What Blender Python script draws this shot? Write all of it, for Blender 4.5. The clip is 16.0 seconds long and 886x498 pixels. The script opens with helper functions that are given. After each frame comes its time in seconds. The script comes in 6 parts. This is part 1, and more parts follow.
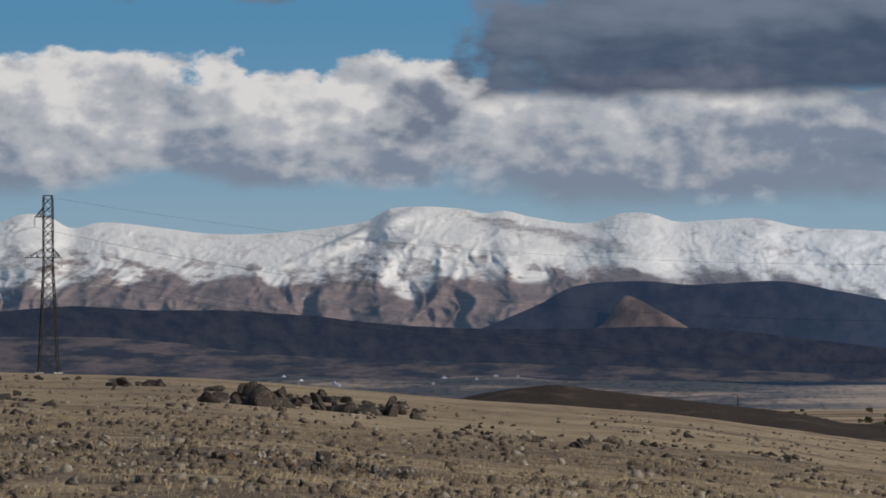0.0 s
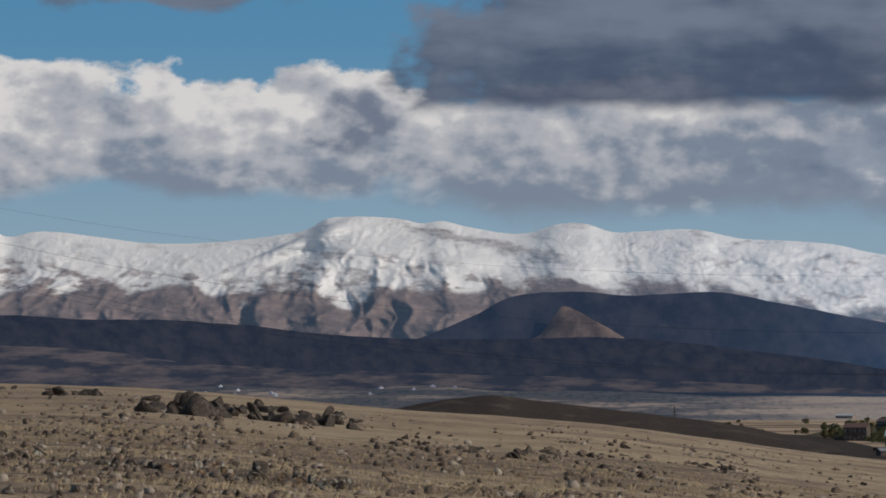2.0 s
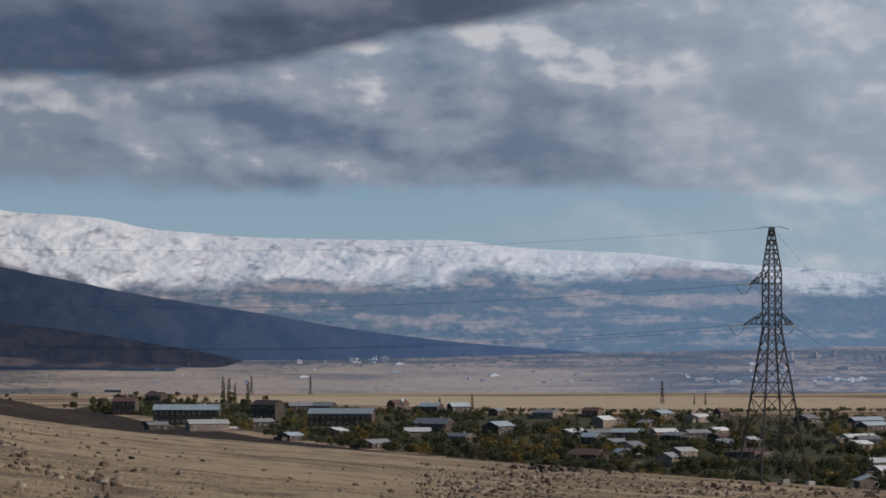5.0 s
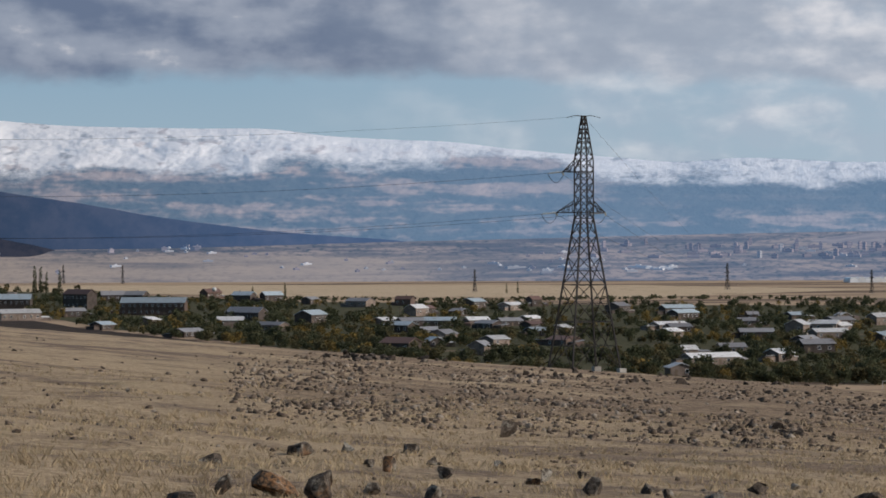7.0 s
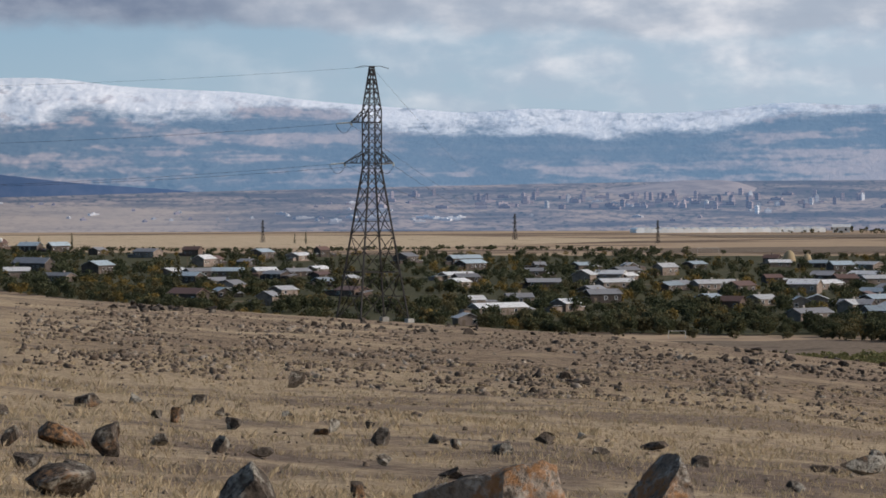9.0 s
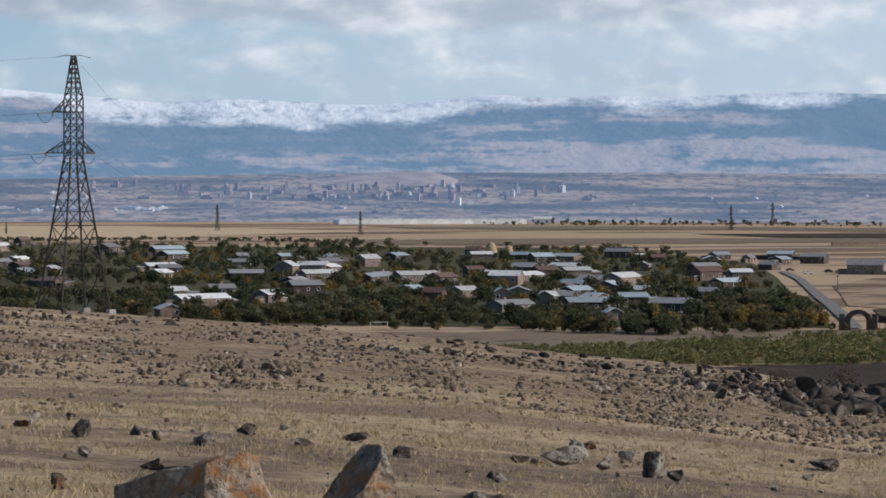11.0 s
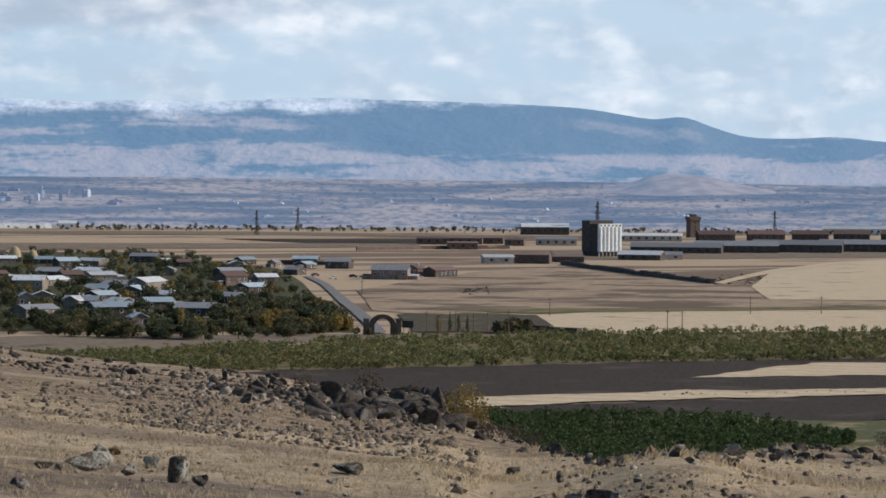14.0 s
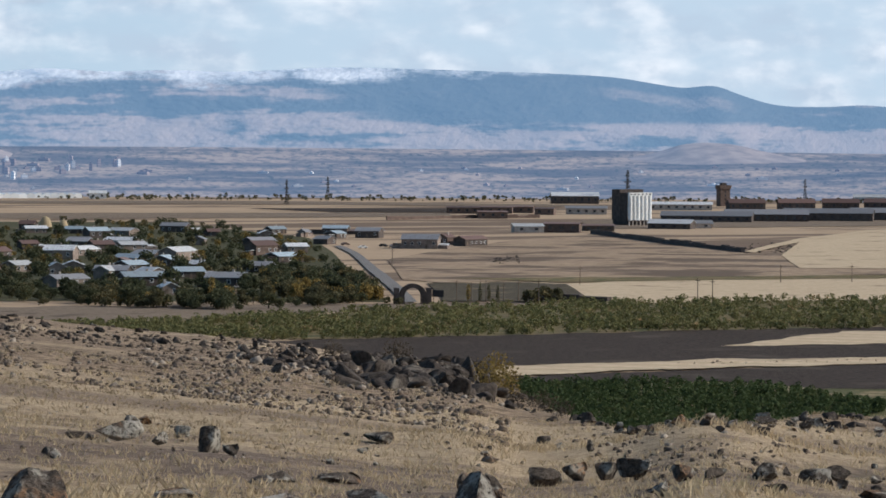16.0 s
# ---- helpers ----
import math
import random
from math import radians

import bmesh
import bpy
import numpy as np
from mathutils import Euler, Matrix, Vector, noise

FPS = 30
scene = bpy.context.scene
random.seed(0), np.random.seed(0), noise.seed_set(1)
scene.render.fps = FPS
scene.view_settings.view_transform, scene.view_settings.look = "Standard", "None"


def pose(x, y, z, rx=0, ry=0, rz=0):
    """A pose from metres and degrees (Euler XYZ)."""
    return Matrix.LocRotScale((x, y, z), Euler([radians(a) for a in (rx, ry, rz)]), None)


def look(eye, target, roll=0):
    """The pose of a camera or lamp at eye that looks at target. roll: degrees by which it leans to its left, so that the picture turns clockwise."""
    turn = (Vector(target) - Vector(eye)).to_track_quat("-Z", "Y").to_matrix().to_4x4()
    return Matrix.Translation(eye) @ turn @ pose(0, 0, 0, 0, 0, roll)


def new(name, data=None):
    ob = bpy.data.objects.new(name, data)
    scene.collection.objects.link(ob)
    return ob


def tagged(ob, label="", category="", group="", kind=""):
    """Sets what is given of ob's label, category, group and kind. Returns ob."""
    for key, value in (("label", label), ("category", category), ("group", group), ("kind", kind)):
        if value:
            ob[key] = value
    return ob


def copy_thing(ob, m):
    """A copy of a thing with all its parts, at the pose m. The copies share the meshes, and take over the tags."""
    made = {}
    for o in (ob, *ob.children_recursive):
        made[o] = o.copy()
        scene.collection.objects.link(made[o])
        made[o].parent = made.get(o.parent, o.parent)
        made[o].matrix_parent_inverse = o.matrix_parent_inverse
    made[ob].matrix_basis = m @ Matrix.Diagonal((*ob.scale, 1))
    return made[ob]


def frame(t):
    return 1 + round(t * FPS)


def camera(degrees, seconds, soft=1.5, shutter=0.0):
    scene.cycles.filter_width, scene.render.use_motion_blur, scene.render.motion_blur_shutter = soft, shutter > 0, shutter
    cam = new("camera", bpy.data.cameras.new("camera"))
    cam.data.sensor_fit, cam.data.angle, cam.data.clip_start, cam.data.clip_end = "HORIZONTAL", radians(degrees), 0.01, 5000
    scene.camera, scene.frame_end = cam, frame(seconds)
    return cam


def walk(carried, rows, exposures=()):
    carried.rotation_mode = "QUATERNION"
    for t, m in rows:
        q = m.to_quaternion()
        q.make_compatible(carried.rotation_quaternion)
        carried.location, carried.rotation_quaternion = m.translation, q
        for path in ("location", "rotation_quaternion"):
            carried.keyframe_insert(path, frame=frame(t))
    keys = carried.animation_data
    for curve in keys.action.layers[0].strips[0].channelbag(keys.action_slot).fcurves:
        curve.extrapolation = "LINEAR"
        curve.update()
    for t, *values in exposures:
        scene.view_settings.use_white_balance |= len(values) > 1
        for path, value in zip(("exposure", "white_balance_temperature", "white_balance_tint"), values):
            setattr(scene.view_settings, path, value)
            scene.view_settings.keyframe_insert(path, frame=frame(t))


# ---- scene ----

cam = camera(15.0, 16.0, soft=1.7)
EYE = 45.0  # height of the lens over the plain

# seconds, bearing, tilt and lean in degrees; the camera turns on its stand
TURN = [
    (0.0, -0.000, 1.998, -0.486),
    (0.5, -0.034, 2.012, -0.415),
    (1.0, -0.007, 2.046, -0.430),
    (1.5, 0.211, 2.088, -0.391),
    (2.0, 1.071, 2.163, -0.345),
    (2.5, 2.827, 2.153, -0.245),
    (3.0, 4.794, 2.152, -0.244),
    (3.5, 6.278, 2.151, -0.236),
    (4.0, 9.467, 2.120, -0.180),
    (4.5, 10.996, 2.064, -0.164),
    (4.7, 12.014, 1.933, -0.137),
    (5.0, 13.456, 1.673, -0.101),
    (5.2, 13.853, 1.452, -0.087),
    (7.3, 17.295, -0.328, -0.109),
    (7.5, 17.788, -0.334, -0.037),
    (8.0, 18.982, -0.443, -0.077),
    (8.5, 19.556, -0.611, -0.116),
    (9.0, 20.248, -1.085, -0.149),
    (9.5, 21.118, -1.231, -0.146),
    (10.0, 23.038, -1.149, -0.104),
    (10.2, 23.681, -1.120, -0.067),
    (12.3, 27.437, -1.569, 0.495),
    (12.5, 27.959, -1.597, 0.542),
    (13.0, 29.389, -1.514, 0.470),
    (13.5, 31.496, -1.238, 0.460),
    (13.7, 32.457, -1.167, 0.447),
    (14.0, 33.364, -1.117, 0.434),
    (14.5, 33.576, -1.518, 0.466),
    (15.0, 33.336, -2.484, 0.360),
    (15.5, 32.896, -1.708, 0.341),
    (16.0, 32.855, -1.645, 0.313),
]
walk(cam, [(t, pose(0, 0, EYE, 90 + tilt, -lean, -bearing)) for t, bearing, tilt, lean in TURN],
     [(0, -0.4, 6400, 11), (4.0, -0.47, 6450, 13), (7.3, -0.16, 6500, 14), (9, -0.04, 6500, 14), (12.5, 0.13, 6250, 11), (16, 0.22, 6200, 11)])

# ---------------------------------------------------------------- sky and sun
SUN_BEARING, SUN_HEIGHT = 117.0, 28.0
sun = new("sun", bpy.data.lights.new("sun", "SUN"))
sun.data.energy, sun.data.angle, sun.data.color = 3.5, radians(0.6), (1.0, 0.93, 0.82)
sb, sh = radians(SUN_BEARING), radians(SUN_HEIGHT)
sun.matrix_world = look((0, 0, 900), Vector((0, 0, 900)) - 100 * Vector((math.sin(sb) * math.cos(sh), math.cos(sb) * math.cos(sh), math.sin(sh))))


class Nodes:
    """Short hand for wiring shader nodes."""

    def __init__(self, tree):
        self.tree = tree
        tree.nodes.clear()

    def add(self, kind, **sets):
        n = self.tree.nodes.new(kind)
        for key, value in sets.items():
            setattr(n, key, value)
        return n

    def put(self, socket, value):
        if isinstance(value, bpy.types.NodeSocket):
            self.tree.links.new(value, socket)
        elif isinstance(value, (tuple, list)) and socket.type == "RGBA":
            socket.default_value = (*value[:3], 1)
        else:
            socket.default_value = value

    def math(self, op, a, b=0.0, c=0.0, clamp=False):
        n = self.add("ShaderNodeMath", operation=op, use_clamp=clamp)
        for i, v in enumerate((a, b, c)):
            self.put(n.inputs[i], v)
        return n.outputs[0]

    def span(self, v, lo, hi, a=0.0, b=1.0):
        n = self.add("ShaderNodeMapRange", interpolation_type="SMOOTHSTEP")
        for i, x in enumerate((v, lo, hi, a, b)):
            self.put(n.inputs[i], x)
        return n.outputs[0]

    def noise(self, vec, scale, detail=5.0, rough=0.55, distort=0.0, out=0):
        n = self.add("ShaderNodeTexNoise")
        self.put(n.inputs["Vector"], vec)
        for k, v in (("Scale", scale), ("Detail", detail), ("Roughness", rough), ("Distortion", distort)):
            n.inputs[k].default_value = v
        return n.outputs[out]

    def voronoi(self, vec, scale, feature="F1", out="Distance"):
        n = self.add("ShaderNodeTexVoronoi", feature=feature)
        self.put(n.inputs["Vector"], vec)
        n.inputs["Scale"].default_value = scale
        return n.outputs[out]

    def mix(self, f, a, b, blend="MIX"):
        n = self.add("ShaderNodeMix", data_type="RGBA", blend_type=blend)
        self.put(n.inputs[0], f)
        self.put(n.inputs[6], a)
        self.put(n.inputs[7], b)
        return n.outputs[2]

    def vec(self, x, y, z=0.0):
        n = self.add("ShaderNodeCombineXYZ")
        for i, v in enumerate((x, y, z)):
            self.put(n.inputs[i], v)
        return n.outputs[0]

    def split(self, v):
        n = self.add("ShaderNodeSeparateXYZ")
        self.put(n.inputs[0], v)
        return n.outputs


def make_world():
    world = bpy.data.worlds.new("sky")
    scene.world = world
    world.use_nodes = True
    n = Nodes(world.node_tree)
    way = n.add("ShaderNodeTexCoord").outputs["Generated"]
    x, y, z = n.split(way)
    u = n.math("DEGREES", n.math("ARCTAN2", x, y))
    v = n.math("DEGREES", n.math("ARCSINE", z))
    flat = n.vec(u, n.math("MULTIPLY", v, 1.55), 0.0)
    # billows push the cloud outlines about
    wob = n.split(n.noise(flat, 0.62, 9.0, 0.56, 0.0, 1))
    du = n.math("MULTIPLY_ADD", wob[0], 3.4, -1.7)
    dv = n.math("MULTIPLY_ADD", wob[1], 2.2, -1.1)
    # flat bases: the outline is pushed about less low down
    dv = n.math("MULTIPLY", dv, n.span(v, 2.6, 4.4, 0.35, 1.0))
    uu, vv = n.math("ADD", u, du), n.math("ADD", v, dv)

    def puff(cu, cv, ru, rv):
        a = n.math("MULTIPLY_ADD", uu, 1 / ru, -cu / ru)
        b = n.math("MULTIPLY_ADD", vv, 1 / rv, -cv / rv)
        return n.math("SUBTRACT", 1.0, n.math("ADD", n.math("MULTIPLY", a, a), n.math("MULTIPLY", b, b)))

    def many(*puffs):
        total = puff(*puffs[0])
        for p in puffs[1:]:
            total = n.math("MAXIMUM", total, puff(*p))
        return total

    sky = n.add("ShaderNodeTexSky", sky_type="NISHITA", sun_disc=False, sun_elevation=radians(SUN_HEIGHT), sun_rotation=radians(SUN_BEARING))
    high = n.mix(1.0, sky.outputs[0], (0.07, 0.07, 0.07), "MULTIPLY")
    clear = n.mix(n.span(v, 1.0, 6.5), (0.37, 0.52, 0.62), (0.12, 0.34, 0.56))
    clear = n.mix(n.span(u, 12.0, 34.0), clear, (0.50, 0.62, 0.72))
    clear = n.mix(n.span(v, 8.0, 30.0), clear, high)

    def lit(scale, off, detail=8.0, rough=0.5):
        """Light on billows: the noise against itself a little way toward the sun."""
        near = n.noise(n.vec(u, n.math("MULTIPLY", v, 1.5), 0.0), scale, detail, rough)
        away = n.noise(n.vec(n.math("ADD", u, off), n.math("MULTIPLY_ADD", v, 1.5, off * 1.1), 0.0), scale, detail, rough)
        return n.math("SUBTRACT", near, away), near

    big_lit, big = lit(0.42, 0.55)
    small_lit, small = lit(1.25, 0.22)
    form = n.math("ADD", n.math("MULTIPLY", big_lit, 2.1), n.math("MULTIPLY", small_lit, 1.4))
    # long bank of sunlit heaps
    bank = many((-8.0, 4.1, 5.5, 1.2), (-2.0, 4.15, 4.6, 1.1), (4.2, 3.8, 5.0, 1.3), (9.0, 3.75, 5.5, 1.2), (16.0, 3.7, 8.0, 1.05))
    shade = n.math("ADD", form, n.math("MULTIPLY_ADD", v, 0.36, -1.22))
    shade = n.math("SUBTRACT", shade, n.span(u, 1.0, 9.0, 0.0, 0.34))
    bank_colour = n.mix(n.span(shade, -0.25, 0.30), (0.27, 0.33, 0.42), (0.56, 0.58, 0.62))
    bank_colour = n.mix(n.span(shade, 0.22, 0.75), bank_colour, (0.92, 0.90, 0.87))
    out = n.mix(n.span(bank, -0.10, n.span(v, 2.6, 4.0, 0.75, 0.24)), clear, bank_colour)
    # grey layer that grows to the east, drawn out along the horizon
    long = n.noise(n.vec(n.math("MULTIPLY", u, 0.36), n.math("MULTIPLY", v, 1.4), 7.0), 1.0, 7.0, 0.5)
    layer = many((19.0, 5.0, 11.5, 2.0), (24.0, 3.1, 8.0, 0.62), (11.5, 3.5, 5.0, 0.85), (18.0, 3.4, 6.0, 0.7))
    grey = n.math("ADD", n.math("MULTIPLY", form, 0.75), n.math("MULTIPLY_ADD", long, 1.9, -0.95))
    grey = n.math("ADD", grey, n.span(v, 3.6, 5.6, -0.18, 0.2))
    layer_colour = n.mix(n.span(grey, -0.75, 0.28), (0.15, 0.205, 0.31), (0.36, 0.42, 0.51))
    layer_colour = n.mix(n.span(grey, 0.16, 0.55), layer_colour, (0.76, 0.77, 0.79))
    layer_colour = n.mix(n.span(u, 13.0, 21.0, 0.0, 0.72), layer_colour, (0.45, 0.53, 0.62))
    out = n.mix(n.math("MULTIPLY", n.span(layer, -0.3, 0.6), 0.93), out, layer_colour)
    # one grey heap in front of the bank
    uu, vv = n.math("MULTIPLY_ADD", du, 0.5, u), n.math("MULTIPLY_ADD", dv, 0.5, v)
    heap = n.mix(n.span(n.math("ADD", form, n.math("MULTIPLY_ADD", v, 0.5, -2.1)), -0.2, 0.4), (0.20, 0.245, 0.33), (0.55, 0.57, 0.61))
    out = n.mix(n.math("MULTIPLY", n.span(puff(-0.4, 4.3, 0.85, 0.62), -0.1, 0.5), 0.9), out, heap)
    # heavy dark cloud with a flat base that lifts towards the east
    base = n.math("ADD", n.span(u, 7.5, 18.0, 4.5, 5.9), n.math("MULTIPLY", n.math("ADD", dv, n.math("MULTIPLY", form, -0.4)), 0.2))
    bulge = n.math("MULTIPLY_ADD", n.math("MULTIPLY", n.math("SUBTRACT", v, 5.3), n.math("SUBTRACT", v, 5.3)), -0.5, n.math("MULTIPLY", form, 1.6))
    edge = n.math("ADD", n.math("SUBTRACT", n.math("MULTIPLY_ADD", du, 0.9, u), 0.35), bulge)
    inside = n.math("MINIMUM", n.math("SUBTRACT", v, base), n.math("MULTIPLY", edge, 0.26))
    inside = n.math("MAXIMUM", inside, n.math("MULTIPLY", puff(-4.0, 6.65, 3.0, 0.45), 0.4))
    streak = n.math("ADD", n.math("MULTIPLY_ADD", long, 1.6, -0.8), n.math("ADD", n.math("MULTIPLY", form, 0.32), n.span(n.math("SUBTRACT", v, base), 0.1, 1.6, -0.30, 0.24)))
    dark_colour = n.mix(n.span(streak, -0.45, 0.55), (0.082, 0.110, 0.175), (0.225, 0.265, 0.345))
    rag = n.math("MULTIPLY", n.span(inside, -0.10, 0.22), n.span(v, 14.0, 8.0))
    out = n.mix(n.math("MULTIPLY", rag, n.span(u, 14.0, 20.0, 0.95, 0.0)), out, dark_colour)
    # soft bright heaps low in the east
    wisp = n.noise(n.vec(n.math("MULTIPLY", u, 0.72), n.math("MULTIPLY", v, 1.7), 4.0), 0.75, 7.0, 0.5)
    wmask = n.math("MULTIPLY", n.span(wisp, 0.36, 0.70), n.span(u, 13.0, 24.0))
    wmask = n.math("MULTIPLY", wmask, n.span(v, 40.0, 12.0))
    white = n.mix(n.span(form, -0.35, 0.5), (0.47, 0.56, 0.66), (0.93, 0.94, 0.95))
    out = n.mix(n.math("MULTIPLY", wmask, 0.8), out, white)
    bg = n.add("ShaderNodeBackground")
    n.put(bg.inputs[0], out)
    bg.inputs[1].default_value = 0.95
    n.tree.links.new(bg.outputs[0], n.add("ShaderNodeOutputWorld").inputs[0])


make_world()

# ---------------------------------------------------------------- materials


def material(name, paint):
    """paint(n, where) gives colour, roughness, height of the relief (or None), metal and glow, which adds air haze."""
    m = bpy.data.materials.new(name)
    m.use_nodes = True
    n = Nodes(m.node_tree)
    where = n.add("ShaderNodeNewGeometry").outputs["Position"]
    got = paint(n, where)
    bsdf = n.add("ShaderNodeBsdfPrincipled")
    n.put(bsdf.inputs["Base Color"], got["colour"])
    n.put(bsdf.inputs["Roughness"], got.get("rough", 0.9))
    n.put(bsdf.inputs["Metallic"], got.get("metal", 0.0))
    bsdf.inputs["Specular IOR Level"].default_value = got.get("gloss", 0.25)
    if "glow" in got:
        n.put(bsdf.inputs["Emission Color"], got["glow"])
        n.put(bsdf.inputs["Emission Strength"], got.get("power", 1.0))
    if "relief" in got:
        bump = n.add("ShaderNodeBump")
        n.put(bump.inputs["Height"], got["relief"])
        bump.inputs["Strength"].default_value = got.get("strength", 0.6)
        bump.inputs["Distance"].default_value = got.get("deep", 0.05)
        n.tree.links.new(bump.outputs[0], bsdf.inputs["Normal"])
    shader = bsdf.outputs[0]
    if "thin" in got:
        through_leaf, both = n.add("ShaderNodeBsdfTranslucent"), n.add("ShaderNodeMixShader")
        n.put(through_leaf.inputs["Color"], got["colour"])
        both.inputs[0].default_value = got["thin"]
        n.tree.links.new(shader, both.inputs[1])
        n.tree.links.new(through_leaf.outputs[0], both.inputs[2])
        shader = both.outputs[0]
    n.tree.links.new(shader, n.add("ShaderNodeOutputMaterial").inputs[0])
    return m


def plain_paint(colour, rough=0.85, vary=0.35, scale=2.0, metal=0.0, gloss=0.25):
    def paint(n, where):
        big, small = n.noise(where, scale * 0.25, 4), n.noise(where, scale * 3.0, 6, 0.65)
        k = n.math("ADD", n.math("MULTIPLY", big, 0.6), n.math("MULTIPLY", small, 0.4))
        tone = n.span(k, 0.3, 0.7, 1 - vary, 1 + vary)
        one = n.add("ShaderNodeObjectInfo").outputs["Random"]
        tone = n.math("MULTIPLY", tone, n.math("MULTIPLY_ADD", one, 0.3, 0.85))
        return {"colour": n.mix(1.0, colour, n.vec(tone, tone, tone), "MULTIPLY"), "rough": rough, "metal": metal, "gloss": gloss, "relief": small, "strength": 0.3}
    return paint


def paint_hill(n, where):
    big = n.noise(where, 0.035, 6, 0.6)
    mid = n.noise(where, 0.5, 6, 0.6)
    fine = n.noise(where, 6.0, 6, 0.7)
    straw = n.mix(n.span(fine, 0.3, 0.7), (0.33, 0.245, 0.158), (0.60, 0.47, 0.31))
    soil = n.mix(n.span(fine, 0.3, 0.7), (0.13, 0.096, 0.074), (0.28, 0.212, 0.162))
    k = n.math("ADD", n.math("MULTIPLY", big, 0.55), n.math("MULTIPLY", mid, 0.45))
    c = n.mix(n.span(k, 0.47, 0.60), straw, soil)
    x, y, z = n.split(where)
    across = n.math("ADD", n.math("MULTIPLY_ADD", x, 0.342, n.math("MULTIPLY", y, 0.94)), n.math("MULTIPLY_ADD", mid, 5.0, -2.5))
    # Strip of soil colour across the hill; the ground is not cut there.
    dark_strip = n.math("MULTIPLY", n.span(across, 56.0, 58.5), n.span(across, 64.0, 61.0))
    c = n.mix(n.math("MULTIPLY", dark_strip, 0.75), c, soil)
    ang = n.math("DEGREES", n.math("ARCTAN2", x, y))
    stony = n.math("ADD", n.span(ang, 11.5, 15.5), n.span(ang, 6.5, 2.0, 0.0, 0.45))
    stony = n.math("MULTIPLY", stony, n.math("MULTIPLY", n.span(across, 68.0, 82.0), n.span(big, 0.36, 0.5)))
    grit = n.mix(n.span(n.noise(where, 2.2, 6, 0.75), 0.36, 0.62), (0.08, 0.055, 0.039), (0.40, 0.295, 0.20))
    c = n.mix(n.math("MULTIPLY", stony, 0.85), c, grit)
    c = n.mix(n.math("MULTIPLY", n.span(n.noise(where, 0.18, 5, 0.7), 0.60, 0.70), 0.5), c, (0.17, 0.16, 0.075))
    stones = n.span(n.voronoi(where, 3.4), 0.20, 0.12)
    stones = n.math("MULTIPLY", stones, n.span(mid, 0.46, 0.54))
    c = n.mix(stones, c, (0.17, 0.15, 0.13))
    return {"colour": c, "rough": 0.95, "relief": n.math("ADD", fine, mid), "strength": 1.0, "deep": 0.12, "gloss": 0.1}


def paint_plain(n, where):
    x, y, z = n.split(where)
    strips = n.noise(n.vec(n.math("MULTIPLY", x, 0.0022), n.math("MULTIPLY", y, 0.011), 0.0), 1.0, 5, 0.6)
    mid, fine = n.noise(where, 0.03, 6, 0.6), n.noise(where, 0.4, 6, 0.7)
    straw = n.mix(mid, (0.36, 0.258, 0.172), (0.54, 0.41, 0.28))
    earth = n.mix(mid, (0.13, 0.09, 0.065), (0.25, 0.185, 0.135))
    c = n.mix(n.span(strips, 0.50, 0.56), straw, earth)
    c = n.mix(n.math("MULTIPLY", n.span(fine, 0.5, 0.7), 0.4), c, (0.22, 0.165, 0.11))
    return {"colour": c, "rough": 0.95, "relief": fine, "strength": 0.5, "deep": 0.3, "gloss": 0.1}


def paint_far(n, where):
    """Valley floor and foothills several kilometres off; the air's blue is added as glow."""
    x, y, z = n.split(where)
    ang = n.math("DEGREES", n.math("ARCTAN2", x, y))
    far = n.math("SQRT", n.math("ADD", n.math("MULTIPLY", x, x), n.math("MULTIPLY", y, y)))
    tilt = n.math("DIVIDE", n.math("SUBTRACT", z, EYE), far)
    field = n.vec(n.math("MULTIPLY", ang, 0.32), n.math("MULTIPLY", tilt, 420.0), 0.0)
    strips, fine = n.noise(field, 1.0, 7, 0.6), n.noise(n.vec(ang, n.math("MULTIPLY", tilt, 300.0), 1.0), 4.0, 6, 0.7)
    c = n.mix(n.span(strips, n.span(ang, 0.0, 12.0, 0.33, 0.42), n.span(ang, 0.0, 12.0, 0.5, 0.60)), (0.36, 0.27, 0.20), (0.075, 0.066, 0.062))
    speck = n.noise(n.vec(n.math("MULTIPLY", ang, 5.0), n.math("MULTIPLY", tilt, 900.0), 2.0), 1.6, 5, 0.7)
    sandy = n.math("MULTIPLY", n.span(ang, 5.0, 8.0), n.span(ang, 19.0, 15.0))
    sandy = n.math("MULTIPLY", sandy, n.span(tilt, -0.004, -0.0075))
    c = n.mix(n.math("MULTIPLY", sandy, n.span(strips, 0.72, 0.46, 0.35, 0.95)), c, (0.42, 0.32, 0.22))
    c = n.mix(n.math("MULTIPLY", n.span(fine, 0.46, 0.6), n.math("MULTIPLY_ADD", sandy, -0.65, 0.8)), c, (0.10, 0.09, 0.075))
    c = n.mix(n.math("MULTIPLY", n.span(speck, 0.52, 0.62), n.math("MULTIPLY", n.span(strips, 0.38, 0.52, 0.2, 0.85), n.math("MULTIPLY_ADD", sandy, -0.7, 1.0))), c, (0.03, 0.038, 0.03))
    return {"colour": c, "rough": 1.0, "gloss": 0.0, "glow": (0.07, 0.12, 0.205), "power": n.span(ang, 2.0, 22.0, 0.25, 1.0)}


